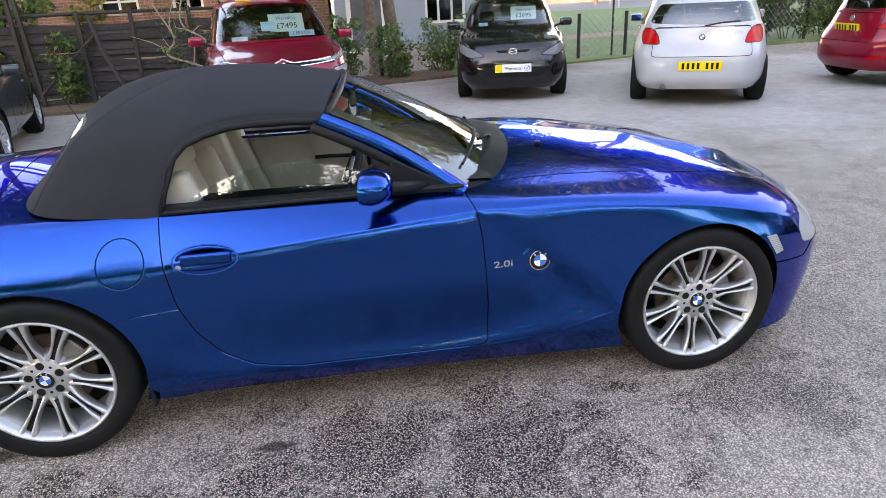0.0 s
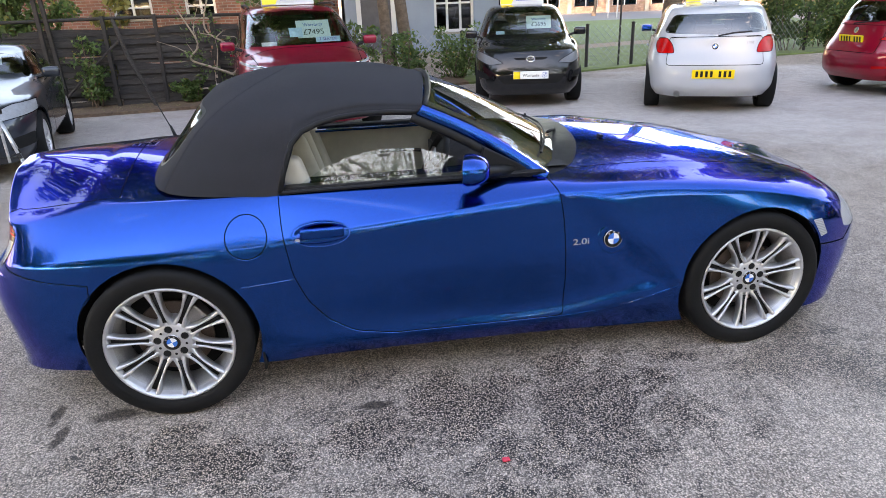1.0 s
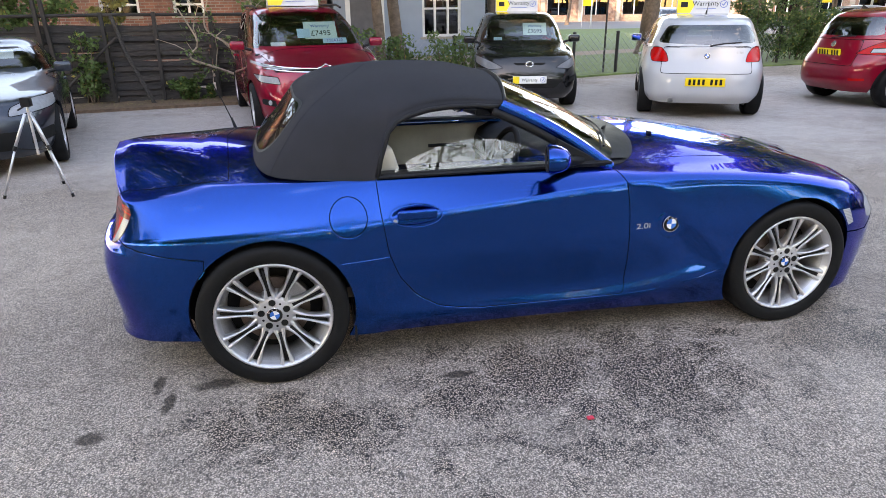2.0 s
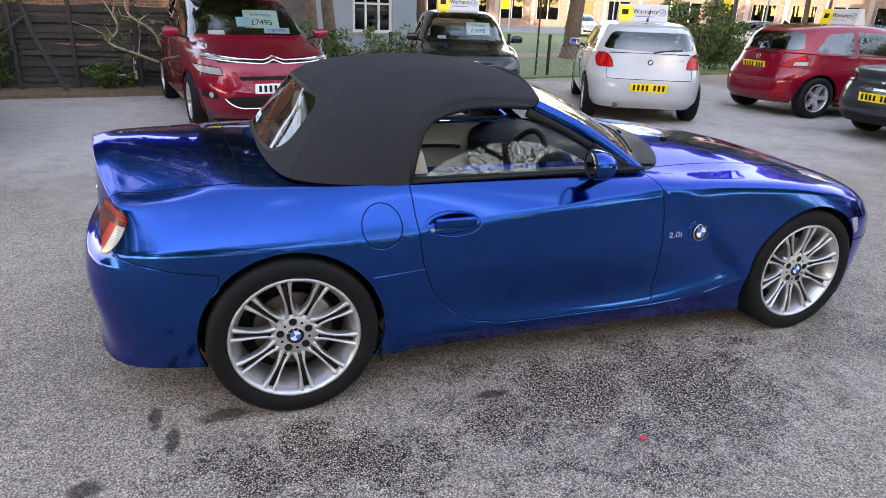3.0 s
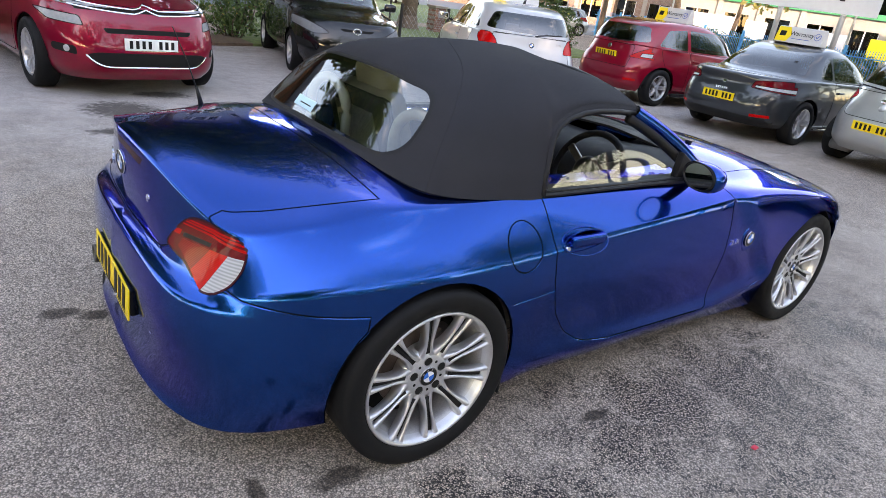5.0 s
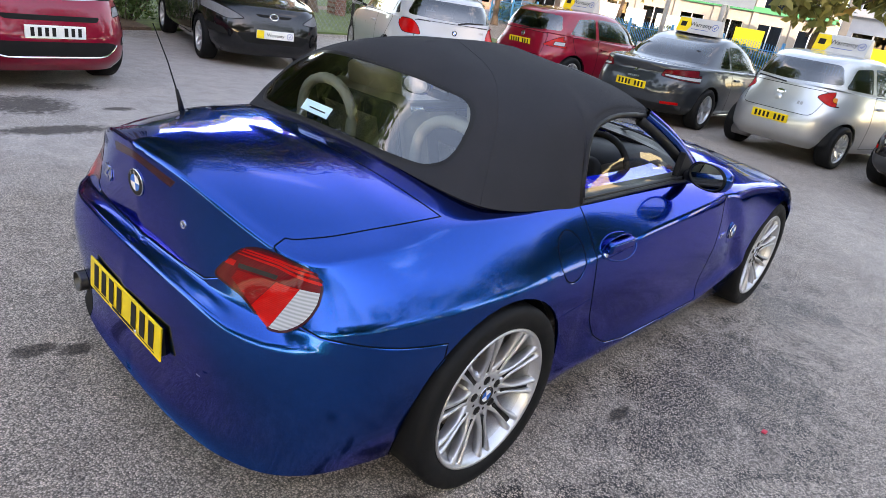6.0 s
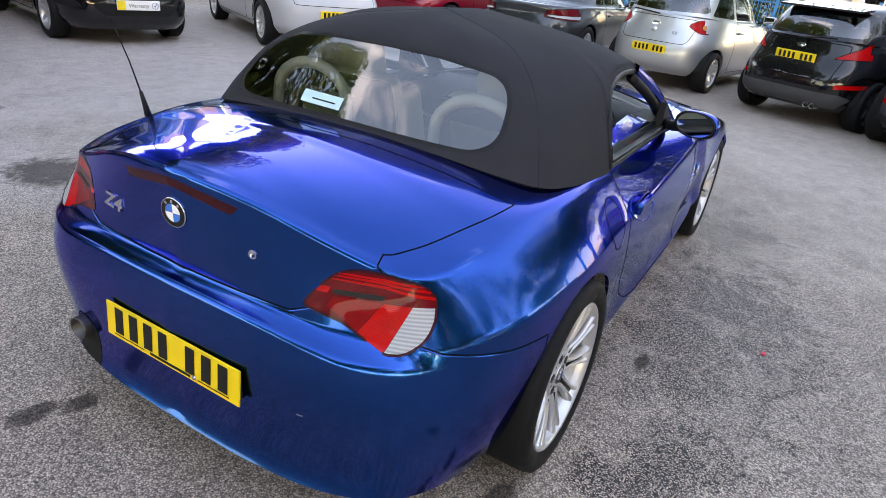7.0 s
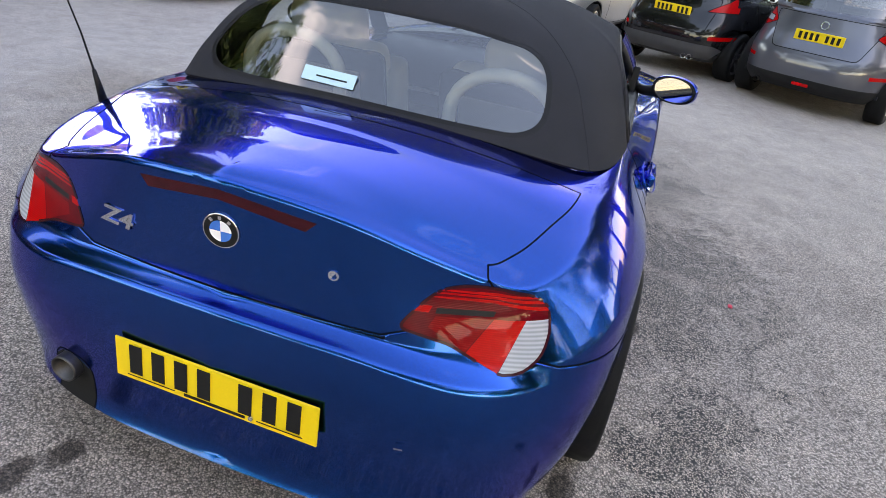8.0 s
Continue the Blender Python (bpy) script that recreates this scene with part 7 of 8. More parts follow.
CARS = [
    ("hatchback", "white five-door hatchback with red tail lamps, parked tail first", hatch_spec(wb=2.66, ro=0.80, fo=0.78, w=1.75, h=1.42, r=0.315, belt=(0.97, 0.93, 0.78), spokes=10), behind(5.97, 5.44, 63), WHITE_PAINT, white_extras, (0.70, None)),
    ("hatchback", "small glossy black hatchback facing out, price sheet in its windscreen", hatch_spec(wb=2.49, ro=0.62, fo=0.78, w=1.695, h=1.475, r=0.30, belt=(0.98, 0.95, 0.82), cowl_x=2.35, plates={"rear": (0.6, False), "front": (0.49, True)}), behind(3.73, 6.957, -102.4, 2.49), BLACK_PAINT, black_extras, (0.85, None)),
    ("people_carrier", "dark red people carrier facing out, price sheets in its windscreen", hatch_spec(wb=2.785, ro=0.78, fo=0.80, w=1.83, h=1.61, r=0.33, belt=(1.05, 1.02, 0.88), cowl_x=2.72, cowl_z=1.06, roof_f=1.72, spokes=10, plates={"rear": (0.6, False), "front": (0.545, True)}), behind(0.347, 5.597, -80.5, 2.785), RED_WINE, mpv_extras, (1.15, None)),
    ("hatchback", "bright red five-door hatchback with silver alloy wheels", hatch_spec(wb=2.65, ro=0.70, fo=0.85, w=1.79, h=1.48, r=0.325, belt=(1.0, 0.95, 0.80), plates={"rear": (0.80, False), "front": (0.48, True)}), behind(9.117, 5.78, -4.5), RED, red_extras, (1.0, None)),
    ("coupe", "dark grey folding-roof coupe with chrome emblem", hatch_spec(wb=2.61, ro=0.95, fo=0.92, w=1.81, h=1.43, r=0.325, belt=(0.93, 0.92, 0.78), cowl_x=2.25, roof_f=1.35, roof_r=0.42, tail=0.10, inset=0.22, deck=-0.30,
        side_glass=[[(0.30, 0.99), (0.62, 0.975), (0.62, 1.30), (0.50, 1.27)], [(0.68, 0.97), (1.98, 0.965), (1.36, 1.31), (0.68, 1.31)]], doors=[[(0.66, 0.28), (2.05, 0.28), (2.16, 0.7), (2.12, 0.94), (0.66, 0.95)]], plates={"rear": (0.575, False), "front": (0.48, True)}), behind(8.985, 3.117, -2.2), GREY_PAINT, coupe_extras, (0.85, None)),
    ("hatchback", "small rounded silver three-door hatchback", hatch_spec(wb=2.30, ro=0.60, fo=0.72, w=1.66, h=1.50, r=0.295, belt=(1.03, 0.97, 0.84), cowl_x=2.2, tail=0.14, square=3.9, spokes=14,
        side_glass=[[(-0.10, 1.07), (0.52, 1.04), (0.52, 1.36), (0.12, 1.33)], [(0.60, 1.03), (1.90, 1.02), (1.50, 1.36), (0.60, 1.37)]], doors=[[(0.56, 0.28), (1.92, 0.28), (1.98, 0.7), (1.95, 1.0), (0.56, 1.01)]], plates={"rear": (0.56, False), "front": (0.48, True)}), behind(8.847, 0.956, -11), SILVER_PAINT, silver_extras, (0.75, None)),
    ("hatchback", "glossy black three-door hatchback with grey diffuser and dark wheels", hatch_spec(wb=2.49, ro=0.66, fo=0.80, w=1.72, h=1.48, r=0.315, belt=(1.02, 0.96, 0.82), rims=GUN_TRIM, cowl_x=2.3,
        side_glass=[[(-0.05, 1.08), (0.52, 1.03), (0.52, 1.34), (0.12, 1.29)], [(0.60, 1.02), (2.0, 1.0), (1.58, 1.34), (0.60, 1.35)]], doors=[[(0.56, 0.28), (2.08, 0.28), (2.14, 0.7), (2.1, 0.98), (0.56, 1.0)]], plates={"rear": (0.80, False), "front": (0.48, True)}), behind(8.19, -1.14, -27), BLACK_PAINT, sporty_extras, (None, None)),
    ("crossover", "gunmetal grey crossover with black lower bumper", hatch_spec(wb=2.53, ro=0.74, fo=0.86, w=1.77, h=1.57, r=0.345, belt=(1.06, 1.03, 0.90), cowl_z=1.08, cowl_x=2.3, square=4.0, plates={"rear": (0.83, False), "front": (0.48, True)}), behind(7.25, -2.75, -24), GUN_PAINT, cross_extras, (None, None)),
    ("coupe", "slate grey hardtop car facing out beside the fence", hatch_spec(wb=2.40, ro=0.85, fo=0.80, w=1.74, h=1.28, r=0.31, belt=(0.88, 0.86, 0.72), cowl_x=1.85, cowl_z=0.93, roof_f=1.15, roof_r=-0.05, tail=0.10, spokes=10,
        side_glass=[[(0.12, 0.94), (1.62, 0.92), (1.2, 1.17), (0.35, 1.18)]], doors=[[(0.42, 0.27), (1.66, 0.27), (1.74, 0.7), (1.70, 0.88), (0.42, 0.89)]], plates={"rear": (0.6, False), "front": (0.52, True)}, seat_x=(0.55,)), behind(-3.92, 6.46, -75), STEEL_BLUE_PAINT, grey_extras, (None, None)),
    ("saloon_car", "white car on the road beyond the grass", hatch_spec(wb=2.6, ro=0.75, fo=0.8, w=1.75, h=1.45, r=0.31, belt=(0.97, 0.93, 0.8)), stand(24.6, 39.2, -105), WHITE_PAINT, road_extras, (None, None)),
    ("saloon_car", "pale steel-blue car on the road behind the railing", hatch_spec(wb=2.6, ro=0.75, fo=0.8, w=1.75, h=1.45, r=0.31, belt=(0.97, 0.93, 0.8)), stand(27.0, 24.0, 160), SILVER_PAINT, road_extras, (None, None)),
]
for name_, label_, spec_, at_, colour_, extras_, (sign_x, _) in CARS:
    parked_car(name_, label_, spec_, at_, colour_, extras_)
    if sign_x is not None:
        roof_sign(at_ @ Matrix.Translation((sign_x, 0, spec_["h"] - 0.012)) @ Matrix.Rotation(radians(90 if spec_ in (CARS[1][2], CARS[2][2]) else -90), 4, "Z"), 0.76)

# ---- ground and what lies on it ----
def sheet(name, outline, z, material, label, category, cell=0.6, rough=0.0, kind="structure"):
    """A level area with a real thickness edge, gently uneven."""
    bm = bmesh.new()
    f = bm.faces.new([bm.verts.new((x, y, z)) for x, y in outline])
    f.normal_update()
    bmesh.ops.triangulate(bm, faces=[f])
    ext = bmesh.ops.extrude_face_region(bm, geom=bm.faces[:])
    bmesh.ops.translate(bm, vec=(0, 0, -0.3 - z), verts=[g for g in ext["geom"] if isinstance(g, bmesh.types.BMVert)])
    bmesh.ops.recalc_face_normals(bm, faces=bm.faces)
    return tagged(part(name, bm, material), label, category, kind=kind)


gm = bmesh.new()
bmesh.ops.create_grid(gm, x_segments=2, y_segments=2, size=450)
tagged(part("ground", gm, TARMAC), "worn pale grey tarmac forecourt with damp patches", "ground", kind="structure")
EDGE = [(-14, 7.2), (-6, 7.85), (-3.4, 8.12), (-1.1, 8.43), (1.2, 9.0), (3.3, 9.62), (5.5, 10.45), (7.5, 11.1), (10.2, 11.6), (12.9, 11.9), (17, 12.2)]
sheet("flower_bed", EDGE[:6] + [(3.3, 10.9), (1.0, 10.4), (-1.2, 9.9), (-3.6, 9.7), (-14, 9.2)], 0.05, SOIL, "brown soil strip with fallen leaves", "soil")
sheet("verge", EDGE[5:] + [(19, 20), (4, 15.5), (3.3, 10.9)], 0.04, GRASS, "short green grass verge", "grass")
sheet("footpath", [(4, 15.5), (19, 20), (21, 22.0), (3, 17.2)], 0.03, PATH_DIRT, "worn brown footpath", "path")
sheet("field", [(3, 17.2), (21, 22.0), (32, 40), (-4, 46)], 0.035, GRASS, "short green grass field", "grass")
sheet("road", [(-60, 52), (-4, 46), (32, 40), (30, 24), (27.5, 12), (22.5, 0), (19, -12), (31, -14), (37, 10), (46, 36), (60, 60), (-60, 72)], 0.012, ROAD_MAT, "grey asphalt road beyond the forecourt", "road")

# ---- trees, shrubs, climbers ----
def leaf_cloud(centres, count, size, rng, flat=0.5):
    """Many small leaf blades round clump centres (x, y, z, radius): one mesh."""
    verts, faces = [], []
    per = count // len(centres)
    for cx, cy, cz, cr in centres:
        d = rng.normal(size=(per, 3))
        d /= np.linalg.norm(d, axis=1)[:, None]
        rad = cr * rng.uniform(0.25, 1.0, per) ** 0.5
        p = np.array([cx, cy, cz]) + d * rad[:, None] * np.array([1, 1, 0.8])
        a = rng.normal(size=(per, 3))
        a /= np.linalg.norm(a, axis=1)[:, None]
        b = np.cross(a, rng.normal(size=(per, 3)))
        b /= np.linalg.norm(b, axis=1)[:, None]
        s = size * rng.uniform(0.6, 1.4, per)
        for q, u, w, k in zip(p, a, b, s):
            i = len(verts)
            verts += [tuple(q - u * k), tuple(q + w * k * flat), tuple(q + u * k), tuple(q - w * k * flat)]
            faces.append((i, i + 1, i + 2, i + 3))
    me = bpy.data.meshes.new("leaves")
    me.from_pydata(verts, [], faces)
    return me


def limb(rng, start, end, r0, r1, bend, n=7):
    s, e = np.array(start, float), np.array(end, float)
    side = rng.normal(size=3) * bend
    return [tuple(s + (e - s) * t + side * math.sin(math.pi * t) + rng.normal(size=3) * bend * 0.12) for t in np.linspace(0, 1, n)], r0, r1


def tree(name, label, at, height, spread, trunk_r, leaf_mat, seed, leaves=3500, bare=0.35, leaf=0.09):
    rng = np.random.default_rng(seed)
    t = thing(name, label, "tree", at, "trees")
    pts, _, _ = limb(rng, (0, 0, -0.1), (rng.normal() * 0.3, rng.normal() * 0.3, height * 0.75), trunk_r, 0.05, 0.15, 9)
    trunk = part("trunk", tube(pts, trunk_r, 12, taper=trunk_r * 0.25), BARK, t, "rough brown bark", True)
    part("root_flare", lathe([(trunk_r * 1.7, -0.1), (trunk_r * 1.25, 0.12), (trunk_r * 1.02, 0.45)], 12, "Z"), BARK, trunk, "", True)
    centres = []
    for i in range(9):
        a = i * 2.4 + rng.uniform(-0.4, 0.4)
        h0 = height * rng.uniform(bare, 0.68)
        end = (spread * rng.uniform(0.5, 0.95) * math.cos(a), spread * rng.uniform(0.5, 0.95) * math.sin(a), h0 + height * rng.uniform(0.08, 0.28))
        lp, r0, r1 = limb(rng, (0, 0, h0), end, trunk_r * 0.4, 0.02, 0.18)
        part("limb", tube(lp, trunk_r * 0.38, 7, taper=0.02), BARK, t, "", True)
        centres.append((*end, spread * rng.uniform(0.32, 0.5)))
        m = lp[4]
        centres.append((m[0] + rng.normal() * 0.3, m[1] + rng.normal() * 0.3, m[2] + 0.5, spread * rng.uniform(0.2, 0.36)))
    for i in range(5):
        centres.append((rng.normal() * spread * 0.25, rng.normal() * spread * 0.25, height * rng.uniform(0.75, 0.95), spread * rng.uniform(0.3, 0.45)))
    me = leaf_cloud(centres, leaves, leaf, rng)
    part("crown", one_material(me, leaf_mat), None, t, "uneven leafy crown")
    return t


def shrub(name, label, at, w, d, h, leaf_mat, seed, leaves=1400, leaf=0.045, stems=7):
    rng = np.random.default_rng(seed)
    t = thing(name, label, "shrub", at, "shrubs")
    centres = []
    for i in range(stems):
        end = (rng.uniform(-w / 2, w / 2) * 0.85, rng.uniform(-d / 2, d / 2) * 0.85, h * rng.uniform(0.45, 0.95))
        lp, _, _ = limb(rng, (end[0] * 0.3, end[1] * 0.3, -0.02), end, 0.02, 0.006, 0.06)
        part("stem", tube(lp, 0.014, 5, taper=0.005), BARK, t)
        for k in (2, 4, 6):
            centres.append((*lp[k], min(w, h) * rng.uniform(0.13, 0.26)))
    part("foliage", one_material(leaf_cloud(centres, leaves, leaf, rng), leaf_mat), None, t)
    return t


tree("tree", "dark old tree trunk beside the fence", Matrix.Translation((-5.6, 9.6, 0)), 11, 3.8, 0.26, LEAF, 3, 14000, 0.36, 0.12)
tree("tree", "tall tree with ridged brown trunk on the grass", Matrix.Translation((11.4, 17.0, 0)), 13.5, 5.2, 0.30, LEAF_AUTUMN, 4, 18000, 0.26, 0.17)
tree("tree", "slim bare-trunked tree by the pale house", Matrix.Translation((1.85, 11.2, 0)), 11.5, 4.2, 0.13, LEAF, 5, 18000, 0.36, 0.11)
tree("tree", "slim tree by the pale house", Matrix.Translation((2.35, 11.6, 0)), 12.5, 4.2, 0.15, LEAF, 6, 18000, 0.34, 0.11)
for i, (x, y, hh, sp) in enumerate(((6.8, 19, 16, 5.6), (17.5, 17, 11, 4.4), (-0.4, 13.2, 12, 4.0), (-27, -4, 16, 5.8), (-28, 5, 15, 5.8), (-31, 15, 13, 5.5), (-31, -14, 13, 5.5))):
    tree("tree", "tall leafy tree at the edge of the yard", Matrix.Translation((x, y, 0)), hh, sp, 0.2, LEAF, 140 + i, 18000, 0.25, 0.2)
for i, (x, y, hh, sp) in enumerate(((27, 22, 9.5, 4.0), (24, 15, 9.0, 3.8), (31, 31, 10, 4.2), (36, 20, 8, 4), (41, 33, 9, 4.2), (26, 6, 6.5, 3.2), (14, 60, 9, 4.5), (24, 55, 9, 4.5), (2, 58, 10, 5))):
    tree("tree", "street tree with turning yellow-green leaves", Matrix.Translation((x, y, 0)), hh, sp, 0.16, LEAF_AUTUMN, 20 + i, 6000, 0.30, 0.22)
for i, (x, y, hh, sp) in enumerate(((-11, -21, 18, 5.8), (-4, -22, 19, 6.4), (3.5, -21, 18, 6.2), (11, -22, 18, 6.4), (19, -21, 16, 5.6), (-18, -19, 18, 5.8), (-23, -9, 17, 5.8), (27, -22, 16, 5.8), (-27, -22, 17, 6.2), (34, -18, 16, 5.8), (40, -9, 15, 5.5), (15, -15, 13, 4.8), (17, -9, 9, 4.0), (21, -14, 12, 5.0), (25, -6, 10, 4.5))):
    tree("tree", "broad leafy tree at the back of the forecourt", Matrix.Translation((x, y, 0)), hh, sp, 0.24, LEAF, 50 + i, 30000 if x < -3 else 28000, 0.18, 0.09 if x < -3 else 0.07)
# unseen belt added sunward, only to shade the forecourt from the low sun
for i in range(9):
    tree("tree", "unseen dense tree added to keep the sun off the yard", Matrix.Translation((-43 + 4.4 * i, -38 - 5.5 * (i % 2), 0)), 21 + 2.5 * math.sin(i * 2.3), 6.8, 0.3, LEAF, 300 + i, 9000, 0.12, 0.42)
for i, (x, y, w, d, h, m) in enumerate(((-3.55, 9.0, 0.8, 0.5, 1.2, LEAF), (-0.3, 9.25, 0.8, 0.5, 1.5, LEAF), (-5.6, 8.9, 1.2, 0.6, 1.4, LEAF_HEDGE), (-4.45, 9.45, 1.5, 0.8, 2.5, LEAF), (-5.3, 9.7, 1.6, 0.9, 2.9, LEAF), (-0.1, 10.3, 1.4, 0.8, 2.3, LEAF), (-3.2, 9.9, 1.0, 0.5, 2.3, LEAF_AUTUMN), (2.2, 9.9, 1.3, 0.8, 1.05, LEAF), (3.2, 10.5, 1.2, 0.8, 1.2, LEAF), (1.2, 9.8, 0.9, 0.7, 1.25, LEAF), (4.4, 11.0, 1.2, 0.7, 0.9, LEAF), (12.6, 12.7, 1.7, 1.3, 2.0, LEAF_HEDGE), (13.9, 13.2, 1.6, 1.2, 1.9, LEAF_HEDGE), (12.0, 13.2, 1.5, 1.2, 1.7, LEAF_HEDGE), (15.0, 13.2, 1.2, 1.0, 1.3, LEAF_HEDGE), (-1.9, 9.1, 0.9, 0.5, 0.45, LEAF), (-0.6, 9.2, 0.9, 0.5, 0.6, LEAF), (7.4, 20.5, 3.5, 1.0, 0.7, LEAF_HEDGE), (13.6, 17.8, 1.5, 0.9, 0.7, LEAF))):
    shrub("shrub", "leafy green shrub at the forecourt edge" if m is LEAF else "dense dark green bush with yellowing leaves", Matrix.Translation((x, y, 0.03)), w, d, h, m, 80 + i, int(1300 * max(1, w * h)), 0.04 if h < 1.4 else 0.05, 8)
rng_ = np.random.default_rng(9)
hedge = leaf_cloud([(20.9 + t * 11.2 + rng_.normal() * 0.15, -3 + t * 29 + rng_.normal() * 0.15, 0.75 + rng_.normal() * 0.12, 0.7) for t in np.linspace(0, 1, 60)], 15000, 0.09, rng_)
tagged(part("hedge", one_material(hedge, LEAF_HEDGE)), "clipped green hedge behind the railing", "hedge", kind="stuff")
fall = leaf_cloud([(x, y, 0.055, 0.5) for x, y in zip(np.linspace(-6, 2.6, 26), np.linspace(8.25, 9.6, 26))], 1600, 0.022, rng_)
for v in fall.vertices:
    v.co.z = 0.056 + abs(v.co.z - 0.055) * 0.05
tagged(part("fallen_leaves", one_material(fall, LEAF_AUTUMN)), "fallen leaves on the soil", "leaves", kind="stuff")

# climber on the fence: bare twisting stems
for i, pts in enumerate(([(-0.55, 8.95, 0), (-0.75, 8.75, 0.35), (-1.35, 8.70, 0.62), (-1.75, 8.70, 0.80), (-1.6, 8.72, 1.05), (-1.85, 8.74, 1.6)], [(-0.55, 8.95, 0), (-0.5, 8.72, 0.5), (-0.95, 8.70, 0.7), (-1.1, 8.70, 1.0), (-1.45, 8.74, 1.3), (-1.3, 8.8, 1.9)], [(-0.4, 8.95, 0), (-0.35, 8.8, 0.6), (-0.6, 8.72, 0.95), (-0.45, 8.72, 1.3), (-0.8, 8.8, 1.9)], [(-0.3, 8.95, 0), (-0.2, 8.8, 0.8), (-0.45, 8.72, 1.2), (-0.15, 8.75, 1.7)])):
    c = thing("climber", "bare twisting climber stems on the fence", "climber", group="climbers")
    sm = spline(pts, 6)
    part("stem", tube(sm, 0.028, 7, taper=0.012), TWIG, c, "", True)
    rg = np.random.default_rng(200 + i)
    for k in range(7):
        p = sm[rg.integers(6, len(sm) - 2)]
        e = p + np.array([rg.normal() * 0.35, rg.normal() * 0.05, rg.uniform(0.1, 0.5)])
        part("twig", tube([tuple(p), tuple((p + e) / 2 + rg.normal(size=3) * 0.04), tuple(e)], 0.009, 5, taper=0.004), TWIG, c)
    part("leaves", one_material(leaf_cloud([(*p, 0.22) for p in sm[10::4]], 160, 0.035, rg), LEAF), None, c)

# ---- weathered fence: iron posts and rail, overlapping horizontal boards ----
fence = thing("fence", "old weathered timber board fence with rusty iron posts", "fence")
FX0, FX1 = -6.4, 0.15


def fence_y(x):
    return 9.12 + 0.105 * (x + 3)


rb = random.Random(4)
slope = math.degrees(math.atan(0.105))
board_meshes = []
for k in range(5):
    bm = bmesh.new()
    prev = None
    for t in np.linspace(0, 1, 9):
        x = t * 1.86
        w = 0.056 + 0.010 * math.sin(t * 7 + k) + rb.uniform(-0.004, 0.004)
        sag = 0.008 * math.sin(t * 5 + 2 * k)
        yb = 0.012 * math.sin(t * 4 + k)
        ring = [bm.verts.new(c) for c in ((x, yb, sag), (x, yb - 0.010, sag + 0.004), (x, yb - 0.004 + 0.02, sag + w * 2), (x, yb + 0.012 + 0.02, sag + w * 2 - 0.004))]
        if prev:
            for j in range(4):
                bm.faces.new((prev[j], prev[(j + 1) % 4], ring[(j + 1) % 4], ring[j]))
        else:
            bm.faces.new(ring)
        prev = ring
    bm.faces.new(prev[::-1])
    bmesh.ops.recalc_face_normals(bm, faces=bm.faces)
    board_meshes.append(mesh_from(bm, "board", BOARD, False))
panels = 4
for pnl in range(panels):
    x0 = FX0 + pnl * (FX1 - FX0) / panels
    for r in range(16):
        z = 0.06 + r * 0.084 + rb.uniform(-0.008, 0.008)
        if z > 1.27:
            continue
        m = Matrix.Translation((x0 + rb.uniform(-0.03, 0.03), fence_y(x0) + rb.uniform(-0.012, 0.012), z)) @ Matrix.Rotation(radians(slope), 4, "Z") @ Matrix.Rotation(radians(rb.uniform(-1.2, 1.2)), 4, "Y") @ Matrix.Diagonal(((FX1 - FX0) / panels / 1.86, 1, 1, 1))
        part("board", board_meshes[rb.randrange(5)], None, fence, at=m)
for k, x in enumerate((-6.4, -5.3, -4.12, -3.95, -3.15, -2.35, -1.4, -0.55, 0.15)):
    lean = (0, 3, 0, -2, 0, 1, 0, 0, 0)[k]
    part("post", turned(box(-0.03, -0.03, 0, 0.03, 0.03, 1.85 if k in (2, 3) else 1.55, 0.006), Matrix.Translation((x, fence_y(x) - 0.10, 0)) @ Matrix.Rotation(radians(lean), 4, "Y")), IRON, fence, "rusty dark iron post")
part("rail", tube([(FX0, fence_y(FX0) - 0.07, 1.50), (-3, fence_y(-3) - 0.07, 1.51), (FX1, fence_y(FX1) - 0.07, 1.48)], 0.028, 8), IRON, fence, "dark iron top rail")
part("prop", tube([(-2.45, 8.75, 0.0), (-2.85, 8.98, 0.9), (-3.0, 9.05, 1.5)], 0.035, 7), BOARD, fence, "old timber prop")
part("prop", tube([(-3.95, 8.9, 0.25), (-3.3, 8.97, 0.85), (-2.95, 9.0, 1.15)], 0.022, 7), BOARD, fence)

# chain-link fence with dark posts along the verge
link = thing("wire_fence", "wire mesh fence on dark posts along the grass", "fence")
wp = [(0.4, 9.75), (1.9, 10.2), (3.4, 10.75), (4.9, 11.0), (6.39, 11.24), (7.56, 11.40), (9.2, 11.75), (11.0, 12.1), (12.8, 12.4)]
for i, (x, y) in enumerate(wp):
    part("post", tube([(x, y, 0), (x, y, 0.97)], 0.038, 10), IRON, link, "dark timber post")
    part("cap", lathe([(0.0, 0.02), (0.045, 0.005), (0.045, -0.02)], 10, "Z"), IRON, link, at=Matrix.Translation((x, y, 0.975)))
part("post", tube([(7.25, 11.42, 0), (7.25, 11.42, 2.2)], 0.022, 8), IRON, link)
verts, edges_done = [], joined()
wires = bmesh.new()
